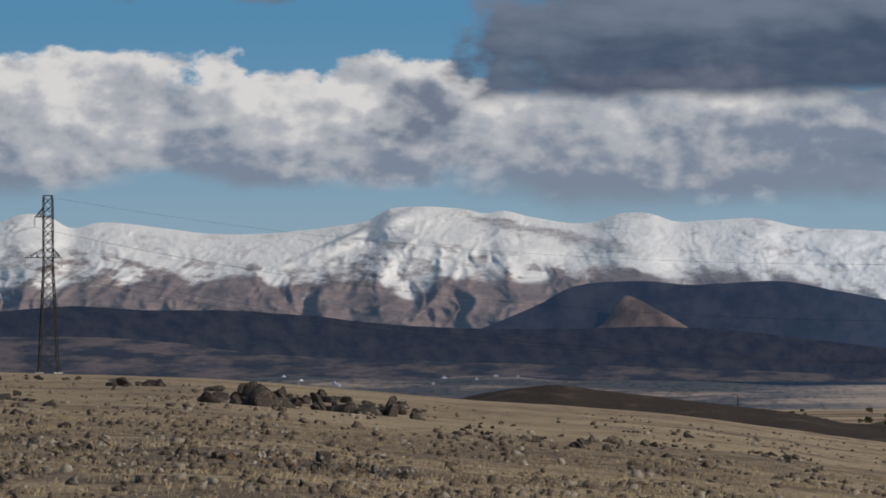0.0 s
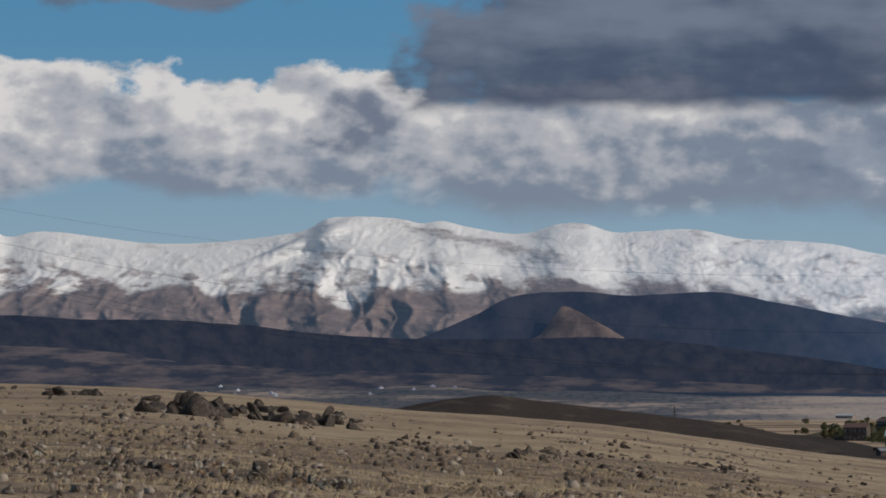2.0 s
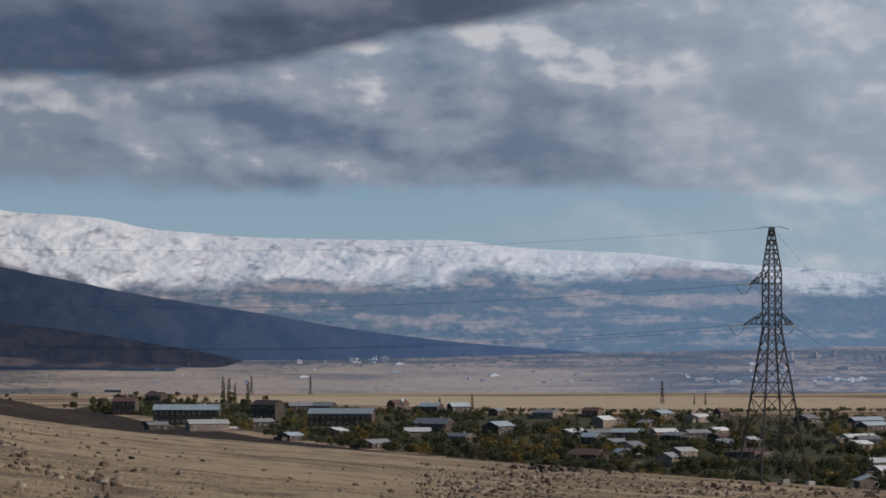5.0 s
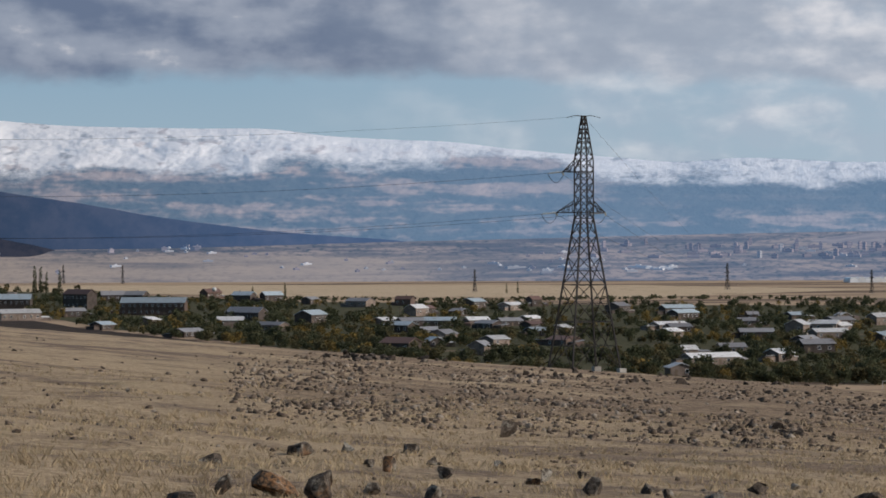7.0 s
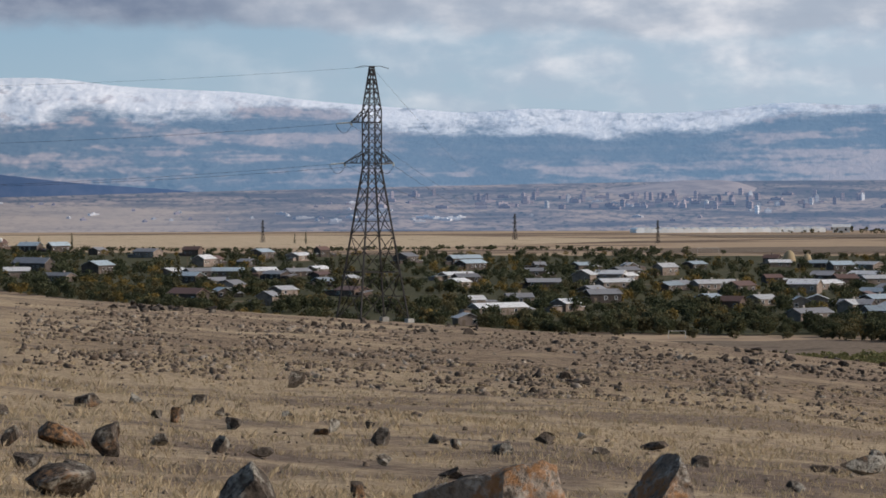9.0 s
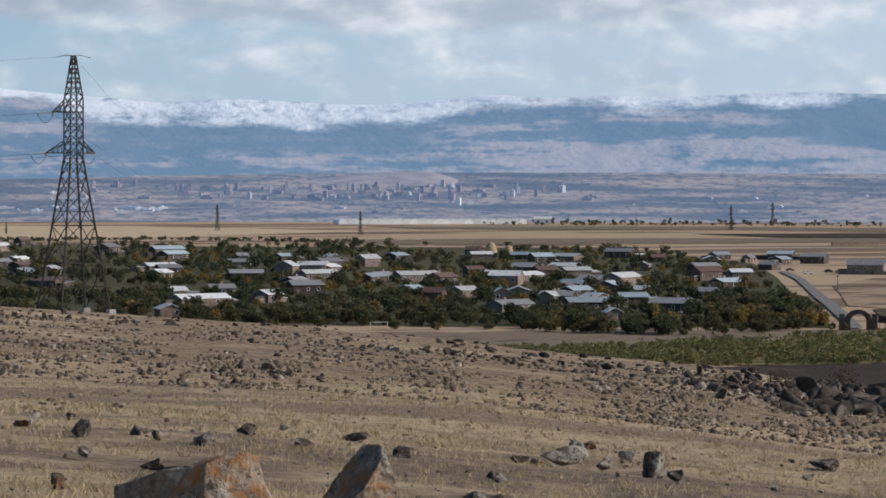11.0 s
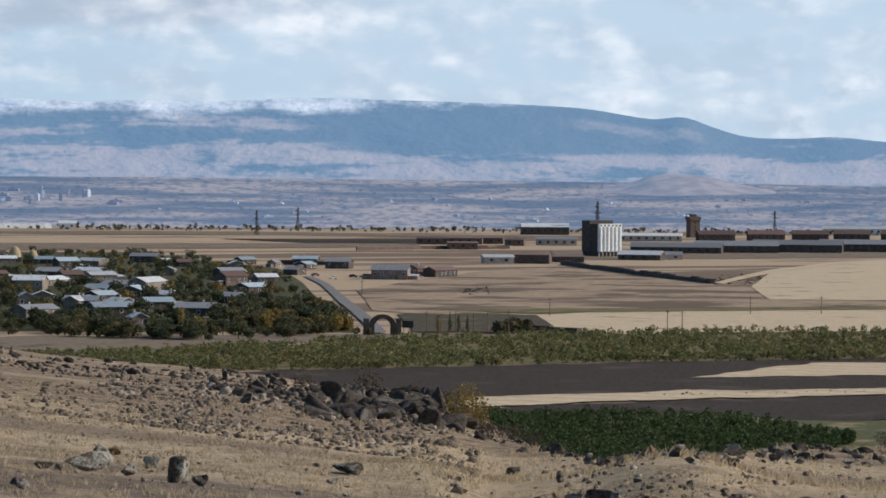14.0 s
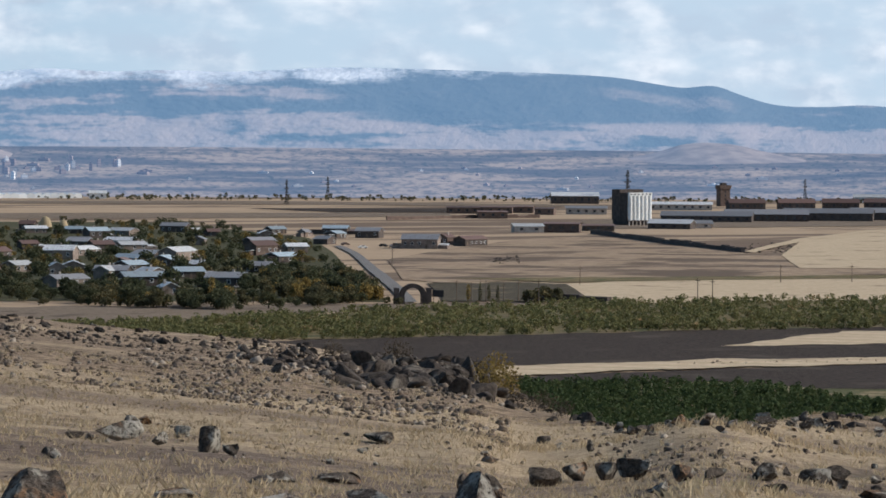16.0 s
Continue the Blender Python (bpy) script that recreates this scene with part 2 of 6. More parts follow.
def paint_mountain(n, where):
    x, y, z = n.split(where)
    ang = n.math("DEGREES", n.math("ARCTAN2", x, y))
    side = n.vec(n.math("MULTIPLY", ang, 6.0), n.math("MULTIPLY", z, 0.16), n.math("MULTIPLY", y, 0.004))
    fine, grain = n.noise(side, 1.2, 7, 0.65), n.noise(side, 5.0, 5, 0.7)
    snow = n.add("ShaderNodeAttribute", attribute_name="snow_cover").outputs["Fac"]
    pale = n.add("ShaderNodeAttribute", attribute_name="steppe_and_light").outputs["Fac"]
    snow = n.span(n.math("ADD", snow, n.math("MULTIPLY_ADD", fine, 0.7, n.math("MULTIPLY_ADD", grain, 0.5, -0.6))), 0.10, 1.0)
    west = n.mix(n.span(n.math("MULTIPLY_ADD", fine, 0.6, pale), 0.4, 1.1), (0.10, 0.075, 0.07), (0.25, 0.188, 0.165))
    east = n.mix(n.span(n.math("ADD", pale, n.math("MULTIPLY_ADD", fine, 0.5, -0.25)), 0.0, 1.0), (0.06, 0.066, 0.066), (0.33, 0.24, 0.195))
    rock = n.mix(n.span(ang, 6.0, 11.0), west, east)
    white = n.mix(n.span(ang, 4.0, 14.0), (0.72, 0.70, 0.675), (0.70, 0.665, 0.63))
    c = n.mix(snow, rock, white)
    # Blue emission stands in for air haze, stronger towards the east.
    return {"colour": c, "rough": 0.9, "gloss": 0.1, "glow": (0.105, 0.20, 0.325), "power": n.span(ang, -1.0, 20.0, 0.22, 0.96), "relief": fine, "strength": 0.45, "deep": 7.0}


# Cloud shade on the hill put into the colour; blue haze added as glow.
def paint_shaded_hill(n, where):
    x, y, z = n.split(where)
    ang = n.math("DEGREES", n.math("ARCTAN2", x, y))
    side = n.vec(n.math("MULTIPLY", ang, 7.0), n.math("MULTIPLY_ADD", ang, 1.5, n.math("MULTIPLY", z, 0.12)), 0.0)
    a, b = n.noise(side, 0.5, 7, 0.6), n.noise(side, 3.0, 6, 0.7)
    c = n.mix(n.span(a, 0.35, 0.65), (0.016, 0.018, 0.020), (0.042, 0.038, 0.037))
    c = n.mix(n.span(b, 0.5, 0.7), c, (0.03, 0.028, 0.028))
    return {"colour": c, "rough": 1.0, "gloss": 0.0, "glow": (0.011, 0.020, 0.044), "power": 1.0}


M = {"hill": material("dry_grass_and_soil", paint_hill), "plain": material("fields", paint_plain), "far": material("far_valley", paint_far),
     "mountain": material("snowy_mountain", paint_mountain), "shaded_hill": material("cloud_shaded_hill", paint_shaded_hill),
     "steel": material("weathered_steel", plain_paint((0.032, 0.029, 0.028), 0.7, 0.3, 3.0, 0.1, 0.3))}

def paint_soil(n, where):
    big, fine = n.noise(where, 0.05, 5), n.noise(where, 0.9, 6, 0.7)
    c = n.mix(n.span(fine, 0.35, 0.65), (0.030, 0.023, 0.019), (0.075, 0.057, 0.046))
    c = n.mix(n.span(big, 0.55, 0.7), c, (0.09, 0.072, 0.056))
    return {"colour": c, "rough": 0.95, "gloss": 0.1, "relief": fine, "deep": 0.3}


def two_tone(a, b, size, c=None, bare=0.6, row=0.0):
    def paint(n, where):
        big, fine = n.noise(where, size * 0.12, 6, 0.6), n.noise(where, size, 6, 0.7)
        col = n.mix(n.span(fine, 0.3, 0.7), a, b)
        if c:
            col = n.mix(n.span(big, bare, bare + 0.12), col, c)
        if row:
            x, y, z = n.split(where)
            s = n.math("SINE", n.math("MULTIPLY", n.math("ADD", n.math("MULTIPLY", x, 0.8), n.math("MULTIPLY", y, 0.6)), row))
            col = n.mix(n.span(s, 0.2, 0.8, 0.0, 0.25), col, c or a)
        return {"colour": col, "rough": 0.95, "gloss": 0.1, "relief": fine, "deep": 0.25}
    return paint


# The faint blue glow is air haze added over the brown.
def paint_bare(n, where):
    fine = n.noise(where, 0.03, 7, 0.65)
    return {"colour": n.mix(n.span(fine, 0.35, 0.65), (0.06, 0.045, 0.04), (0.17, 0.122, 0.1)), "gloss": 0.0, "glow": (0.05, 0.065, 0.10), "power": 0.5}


# Near-black colour stands for cloud shade; the blue haze glow grows with bearing.
def paint_shaded_slope(n, where):
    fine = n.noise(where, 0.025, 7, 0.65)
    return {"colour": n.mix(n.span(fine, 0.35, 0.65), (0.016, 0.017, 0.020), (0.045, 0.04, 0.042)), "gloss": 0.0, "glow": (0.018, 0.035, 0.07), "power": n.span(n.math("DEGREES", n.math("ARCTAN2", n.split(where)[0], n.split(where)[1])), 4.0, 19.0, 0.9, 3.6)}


# Sunlit brown and cloud-shaded dark patches put into colour, haze added as glow.
def paint_half_lit(n, where):
    x, y, z = n.split(where)
    ang = n.math("DEGREES", n.math("ARCTAN2", x, y))
    p = n.vec(n.math("MULTIPLY", ang, 1.4), n.math("MULTIPLY", z, 0.11), 0.0)
    a, b = n.noise(p, 0.8, 7, 0.6), n.noise(p, 4.0, 6, 0.7)
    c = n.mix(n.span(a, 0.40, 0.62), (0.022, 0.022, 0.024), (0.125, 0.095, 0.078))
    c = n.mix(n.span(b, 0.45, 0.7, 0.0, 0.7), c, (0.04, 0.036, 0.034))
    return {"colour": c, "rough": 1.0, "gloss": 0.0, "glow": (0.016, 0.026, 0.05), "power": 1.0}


# Dry hill colour with the blue of the air added as emission.
def paint_pale(n, where):
    fine = n.noise(where, 0.03, 7, 0.65)
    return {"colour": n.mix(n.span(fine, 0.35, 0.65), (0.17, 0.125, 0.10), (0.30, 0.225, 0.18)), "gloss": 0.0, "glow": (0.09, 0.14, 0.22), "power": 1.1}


def paint_rock(n, where):
    ob = n.add("ShaderNodeTexCoord").outputs["Object"]
    one = n.add("ShaderNodeObjectInfo").outputs["Random"]
    shift = n.add("ShaderNodeVectorMath", operation="ADD")
    n.put(shift.inputs[0], where)
    n.put(shift.inputs[1], n.vec(n.math("MULTIPLY", one, 40.0), 0.0, 0.0))
    p = shift.outputs[0]
    a, b, c = n.noise(p, 3.0, 7, 0.65), n.noise(p, 16.0, 6, 0.7), n.noise(p, 1.1, 5, 0.6)
    col = n.mix(n.span(b, 0.3, 0.7), (0.034, 0.027, 0.022), (0.15, 0.12, 0.095))
    pale = n.math("MULTIPLY", n.span(a, 0.50, 0.60), n.span(b, 0.36, 0.5))
    col = n.mix(n.math("MULTIPLY", pale, 0.85), col, (0.42, 0.39, 0.33))
    rust = n.math("MULTIPLY", n.span(c, 0.56, 0.64), n.span(b, 0.42, 0.56))
    col = n.mix(n.math("MULTIPLY", rust, 0.75), col, (0.33, 0.17, 0.075))
    return {"colour": col, "rough": 0.92, "gloss": 0.2, "relief": n.math("ADD", a, b), "strength": 1.0, "deep": 0.05}


def paint_boulder(n, where):
    a, b, c, d = n.noise(where, 4.0, 8, 0.65), n.noise(where, 22.0, 6, 0.7), n.noise(where, 1.9, 6, 0.6), n.noise(where, 9.0, 7, 0.7)
    col = n.mix(n.span(b, 0.3, 0.7), (0.16, 0.125, 0.10), (0.40, 0.335, 0.27))
    col = n.mix(n.math("MULTIPLY", n.span(a, 0.50, 0.58), n.span(d, 0.42, 0.52)), col, (0.55, 0.51, 0.45))
    col = n.mix(n.math("MULTIPLY", n.math("MULTIPLY", n.span(c, 0.50, 0.60), n.span(d, 0.44, 0.56)), 0.8), col, (0.42, 0.20, 0.075))
    col = n.mix(n.math("MULTIPLY", n.span(d, 0.42, 0.34), 0.85), col, (0.04, 0.032, 0.027))
    return {"colour": col, "rough": 0.92, "gloss": 0.2, "relief": n.math("ADD", a, n.math("MULTIPLY_ADD", b, 0.5, d)), "strength": 1.0, "deep": 0.07}


def paint_stone(n, where):
    one = n.add("ShaderNodeNewGeometry").outputs["Random Per Island"]
    b = n.noise(where, 9.0, 6, 0.7)
    col = n.mix(n.span(b, 0.3, 0.7), (0.065, 0.048, 0.037), (0.22, 0.168, 0.125))
    col = n.mix(n.span(one, 0.72, 0.98, 0.0, 0.75), col, (0.40, 0.345, 0.28))
    return {"colour": col, "rough": 0.92, "gloss": 0.2, "relief": b, "deep": 0.04}


def paint_block(n, where):
    one = n.add("ShaderNodeNewGeometry").outputs["Random Per Island"]
    a, b = n.noise(where, 1.6, 6, 0.65), n.noise(where, 7.0, 6, 0.7)
    col = n.mix(n.span(b, 0.3, 0.7), (0.026, 0.021, 0.018), (0.095, 0.076, 0.062))
    col = n.mix(n.math("MULTIPLY", n.span(a, 0.53, 0.64), n.span(one, 0.3, 1.0, 0.05, 0.8)), col, (0.27, 0.235, 0.19))
    return {"colour": col, "rough": 0.92, "gloss": 0.2, "relief": n.math("ADD", a, b), "strength": 0.9, "deep": 0.06}


def paint_leaf(a, b, c):
    def paint(n, where):
        one = n.add("ShaderNodeNewGeometry").outputs["Random Per Island"]
        tree = n.add("ShaderNodeObjectInfo").outputs["Random"]
        big = n.noise(where, 0.09, 3)
        k = n.math("ADD", n.math("MULTIPLY", one, 0.5), n.math("ADD", n.math("MULTIPLY", tree, 0.2), n.math("MULTIPLY_ADD", big, 1.4, -0.55)))
        col = n.mix(n.span(k, 0.1, 0.6), a, b)
        col = n.mix(n.span(k, 0.75, 1.05), col, c)
        return {"colour": col, "rough": 0.8, "gloss": 0.15, "thin": 0.32}
    return paint


def paint_metal_roof(colour):
    def paint(n, where):
        ob = n.add("ShaderNodeTexCoord").outputs["Object"]
        x, y, z = n.split(ob)
        seams = n.span(n.math("SINE", n.math("MULTIPLY", x, 5.2)), 0.8, 1.0)
        stain, fine = n.noise(ob, 0.6, 6, 0.65), n.noise(ob, 5.0, 5)
        one = n.add("ShaderNodeObjectInfo").outputs["Random"]
        k = n.math("MULTIPLY_ADD", one, 0.5, 0.7)
        col = n.mix(1.0, colour, n.vec(k, k, k), "MULTIPLY")
        col = n.mix(n.math("MULTIPLY", n.span(stain, 0.52, 0.68), 0.5), col, (0.17, 0.12, 0.09))
        col = n.mix(n.math("MULTIPLY", seams, 0.35), col, (0.12, 0.12, 0.12))
        return {"colour": col, "rough": n.math("MULTIPLY_ADD", fine, 0.25, 0.38), "metal": 0.25, "gloss": 0.5}
    return paint


M.update({
    "soil": material("ploughed_soil", paint_soil),
    "slope": material("cloud_shaded_slope", paint_shaded_slope),
    "bare": material("bare_brown_slope", paint_bare),
    "pale": material("pale_dry_hill", paint_pale),
    "half_lit": material("half_lit_brown_slope", paint_half_lit),
    "litter": material("dry_weeds", two_tone((0.12, 0.10, 0.05), (0.26, 0.20, 0.11), 0.8, (0.10, 0.105, 0.05), 0.5)),
    "stubble": material("straw_stubble", two_tone((0.50, 0.385, 0.255), (0.66, 0.53, 0.365), 0.35, (0.31, 0.23, 0.155), 0.56, 0.5)),
    "tan": material("tan_pasture", two_tone((0.25, 0.178, 0.122), (0.46, 0.345, 0.235), 0.16, (0.15, 0.11, 0.082), 0.46)),
    "green": material("green_grass", two_tone((0.07, 0.08, 0.035), (0.14, 0.13, 0.065), 0.8, (0.28, 0.22, 0.13), 0.5)),
    "earth": material("bare_earth", two_tone((0.15, 0.115, 0.085), (0.27, 0.21, 0.155), 0.5, (0.11, 0.085, 0.065), 0.55)),
    "garden": material("garden_ground", two_tone((0.05, 0.055, 0.028), (0.11, 0.10, 0.055), 0.25, (0.17, 0.13, 0.085), 0.58)),
    "yard": material("weedy_soil", two_tone((0.05, 0.042, 0.032), (0.12, 0.10, 0.065), 0.5, (0.20, 0.155, 0.10), 0.56)),
    "asphalt": material("asphalt", two_tone((0.16, 0.155, 0.15), (0.25, 0.24, 0.235), 1.5, (0.08, 0.08, 0.08), 0.6)),
    "rock": material("lichened_basalt", paint_rock),
    "block": material("broken_basalt", paint_block),
    "boulder": material("pale_lichened_boulder", paint_boulder),
    "stone": material("field_stones", paint_stone),
    "grass": material("dry_straw_blades", paint_leaf((0.33, 0.25, 0.155), (0.56, 0.44, 0.28), (0.40, 0.36, 0.19))),
    "leaf_green": material("autumn_green_leaves", paint_leaf((0.045, 0.055, 0.032), (0.095, 0.10, 0.052), (0.20, 0.155, 0.06))),
    "leaf_olive": material("olive_leaves", paint_leaf((0.06, 0.062, 0.036), (0.12, 0.108, 0.055), (0.21, 0.15, 0.065))),
    "leaf_yellow": material("yellow_leaves", paint_leaf((0.13, 0.10, 0.04), (0.27, 0.19, 0.06), (0.36, 0.22, 0.07))),
    "leaf_orchard": material("orchard_leaves", paint_leaf((0.085, 0.10, 0.045), (0.19, 0.18, 0.075), (0.40, 0.25, 0.13))),
    "leaf_rows": material("nursery_leaves", paint_leaf((0.03, 0.05, 0.022), (0.065, 0.09, 0.034), (0.10, 0.11, 0.045))),
    "twig": material("dry_twigs", paint_leaf((0.05, 0.04, 0.03), (0.11, 0.085, 0.06), (0.16, 0.12, 0.07))),
    "bark": material("bark", plain_paint((0.09, 0.07, 0.055))),
    "wood": material("old_wood", plain_paint((0.16, 0.12, 0.09))),
    "concrete": material("concrete", plain_paint((0.42, 0.40, 0.36))),
    "glass": material("insulator_glass", plain_paint((0.55, 0.58, 0.56), 0.2, 0.1, 2.0, 0.0, 0.6)),
    "pane": material("window_glass", plain_paint((0.03, 0.035, 0.045), 0.08, 0.2, 1.0, 0.0, 0.8)),
    "wall_stone": material("dark_tuff_wall", plain_paint((0.085, 0.068, 0.060), 0.9, 0.4)),
    "wall_pale": material("pale_plaster_wall", plain_paint((0.42, 0.36, 0.31), 0.9, 0.3)),
    "wall_house": material("weathered_tuff_wall", plain_paint((0.23, 0.18, 0.15), 0.9, 0.4)),
    "wall_brown": material("brown_tuff_wall", plain_paint((0.125, 0.088, 0.072), 0.9, 0.4)),
    "film": material("white_greenhouse_film", plain_paint((0.92, 0.92, 0.90), 0.35, 0.05, 1.0, 0.0, 0.6)),
    "wall_white": material("white_panel", plain_paint((0.74, 0.73, 0.70), 0.8, 0.15)),
    "roof_white": material("pale_metal_roof", paint_metal_roof((0.80, 0.80, 0.79))),
    "roof_blue": material("bluish_metal_roof", paint_metal_roof((0.46, 0.55, 0.60))),
    "roof_grey": material("grey_slate_roof", paint_metal_roof((0.33, 0.33, 0.34))),
    "roof_rust": material("rusty_roof", paint_metal_roof((0.20, 0.12, 0.095))),
})

# ---------------------------------------------------------------- the land


def smooth(a, b, v):
    t = min(1.0, max(0.0, (v - a) / (b - a)))
    return t * t * (3 - 2 * t)


def curve(xs, ys):
    """A smooth line through a few guide heights."""
    xs, ys = np.array(xs, float), np.array(ys, float)
    slope = np.gradient(ys, xs)

    def f(v):
        v = min(max(v, xs[0]), xs[-1])
        i = min(int(np.searchsorted(xs, v, "right")) - 1, len(xs) - 2)
        h = xs[i + 1] - xs[i]
        t = (v - xs[i]) / h
        return float(ys[i] * (1 + 2 * t) * (1 - t) ** 2 + slope[i] * h * t * (1 - t) ** 2 + ys[i + 1] * t * t * (3 - 2 * t) + slope[i + 1] * h * t * t * (t - 1))
    return f


# brow of the hill by bearing: how far off, and how steeply below the eye
BROW_FAR = curve([-30, -7.5, 4, 12, 20, 26, 30, 33, 34.6, 36.2, 41, 60], [500, 640, 560, 520, 480, 380, 300, 240, 110, 66, 110, 110])
BROW_DIP = curve([-30, -7.5, -3.7, 0.1, 4, 7.4, 11.2, 13.8, 19.4, 22.3, 25.2, 27.8, 29.1, 32, 33.3, 34.7, 36.2, 38.1, 41.1, 60],
                 [-2.2, 0.03, 0.19, 0.54, 0.86, 1.33, 1.69, 1.9, 2.32, 2.52, 2.76, 3.05, 3.16, 3.5, 3.66, 4.38, 4.76, 4.62, 4.37, 4.9])


def swell(x, y, size, seed):
    return noise.noise((x / size + seed, y / size - seed, seed * 0.37))


def land(x, y):
    """Height of the ground."""
    d = math.hypot(x, y)
    b = math.degrees(math.atan2(x, y))
    seen = smooth(100, 60, abs(b - 16))
    far = BROW_FAR(b)
    dip = math.tan(radians(BROW_DIP(b))) - 1.7 / far
    dip = dip * seen + 0.09 * math.sin(radians(b + 5.3)) * (1 - seen)
    near = min(d, far)
    z = EYE - 1.7 - dip * near
    fade = smooth(4, 30, d)
    z += fade * (0.10 * swell(x, y, 3.0, 1.7) + 0.22 * swell(x, y, 11, 4.1)) * smooth(900, 300, d)
    if d > far:
        over = d - far
        z -= (dip + 0.02) * over + 0.0012 * over * over
    if z < 3:
        z = 3 * math.exp((z - 3) / 3) if z > -200 else 0.0
    return max(z, 0.0)


def at(bearing, d, up=0.0):
    """The spot on the ground at a bearing and distance from the stand."""
    x, y = d * math.sin(radians(bearing)), d * math.cos(radians(bearing))
    return Vector((x, y, land(x, y) + up))


def mesh_ob(name, verts, faces, mats, mat_of=None, smoothed=True):
    me = bpy.data.meshes.new(name)
    me.from_pydata(verts, [], faces)
    for m in mats:
        me.materials.append(m)
    if mat_of is not None:
        me.polygons.foreach_set("material_index", mat_of)
    if smoothed:
        me.polygons.foreach_set("use_smooth", [True] * len(faces))
    return new(name, me)


def sheet(name, cols, rows, point, mats, pick=None, wrap=False):
    verts = [point(c, r) for r in rows for c in cols]
    nc = len(cols)
    faces, kinds = [], []
    for j in range(len(rows) - 1):
        for i in range(nc if wrap else nc - 1):
            k = (i + 1) % nc
            faces.append((j * nc + i, j * nc + k, (j + 1) * nc + k, (j + 1) * nc + i))
            if pick:
                kinds.append(pick(cols[i], rows[j]))
    return mesh_ob(name, verts, faces, mats, kinds if pick else None)


VALLEY = 3300.0


def build_ground():
    bearings = [-9 + 0.13 * i for i in range(400)] + [43 + 4.9 * i for i in range(1, 63)]
    rings = [0.0]
    r = 2.0
    while r < 4300:
        rings.append(r)
        r *= 1.022
    rings.append(4990.0)
    ob = sheet("ground", bearings, rings, lambda b, d: at(b, d), [M["hill"], M["plain"]],
               lambda b, d: 0 if d < BROW_FAR(b) * 1.25 else 1, wrap=True)
    tagged(ob, "dry grassy hillside running down to a wide farmed plain", "ground", kind="structure")


build_ground()


def rug(x, y, size, seed, octaves=4):
    """Ridged relief, from 0 to about 1."""
    total, k, s = 0.0, 0.55, size
    for i in range(octaves):
        total += k * (1 - abs(noise.noise((x / s + seed, y / s, seed + 5.2 * i))) * 2)
        k, s = k * 0.5, s * 0.5
    return total


# elevations in degrees over the eye's level, by bearing
CREST = curve([-12, -7.5, -7.1, -6.6, -6.35, -5.84, -4.7, -4.1, -2.4, -1.75, -1.24, -0.88, -0.57, 0.02, 0.41, 0.73, 1.04, 1.49, 2.6, 3.03, 3.48, 3.99, 4.5, 5.4, 6.1, 7.05, 7.75, 8.4, 9.3, 10.2, 11.3, 12.4, 13.8, 14.6, 15.9, 16.8, 17.8, 18.9, 19.7, 20.6, 21.7, 22.6, 23.5, 24.7, 25.4, 26.0, 27.1, 28.3, 29.1, 31.0, 32.5, 34, 34.9, 35.9, 36.4, 36.9, 37.5, 37.9, 38.4, 39.2, 40, 40.8, 44],
              [2.4, 2.50, 2.63, 2.55, 2.41, 2.48, 2.38, 2.30, 2.33, 2.41, 2.50, 2.69, 2.72, 2.71, 2.67, 2.60, 2.64, 2.54, 2.44, 2.57, 2.58, 2.43, 2.44, 2.46, 2.31, 2.25, 2.18, 2.03, 1.95, 1.88, 1.85, 1.83, 1.81, 1.71, 1.63, 1.59, 1.47, 1.37, 1.31, 1.24, 1.3, 1.27, 1.22, 1.25, 1.32, 1.38, 1.34, 1.37, 1.35, 1.43, 1.41, 1.37, 1.34, 1.27, 1.19, 1.12, 1.14, 1.0, 0.85, 0.80, 0.83, 0.76, 0.7])
# upper edge of the broken scarp, and the lowest snow
SCARP = curve([-12, -7.5, -6.5, -5.0, -3.2, -2.1, -1.4, -0.4, 0.65, 2.1, 5, 9, 44], [2.2, 2.2, 2.24, 2.06, 1.94, 1.98, 2.11, 2.28, 2.08, 1.75, 1.55, 1.2, 0.9])
SNOW = curve([-12, -7.5, -6.3, -5.1, -3.2, -2.2, -1.4, -0.8, 0.0, 1.1, 2.1, 3.4, 4.8, 5.4, 6.6, 6.95, 7.9, 9.4, 10.2, 12.1, 13.0, 13.6, 14.0, 15.4, 16.4, 17.3, 18.2, 19.1, 20.2, 21.2, 22.6, 24.0, 25.0, 25.4, 25.8, 27.1, 28.0, 28.5, 29.3, 30.0, 30.9, 31.7, 32.4, 33.9, 36, 44],
             [1.24, 1.24, 1.22, 1.30, 1.36, 1.26, 1.42, 1.2, 1.33, 1.37, 1.43, 1.45, 1.42, 1.34, 1.25, 1.1, 1.0, 0.98, 1.06, 1.05, 1.06, 1.18, 1.22, 1.16, 1.17, 1.27, 1.31, 1.06, 0.9, 0.87, 0.84, 0.86, 0.91, 1.06, 1.15, 1.15, 1.24, 1.12, 1.15, 1.22, 1.12, 1.24, 1.34, 1.36, 1.5, 1.5])
FOOT = curve([-12, 0, 10, 16, 24, 34, 48], [0.1, 0.1, -0.25, -0.15, 0.0, 0.0, -0.1])


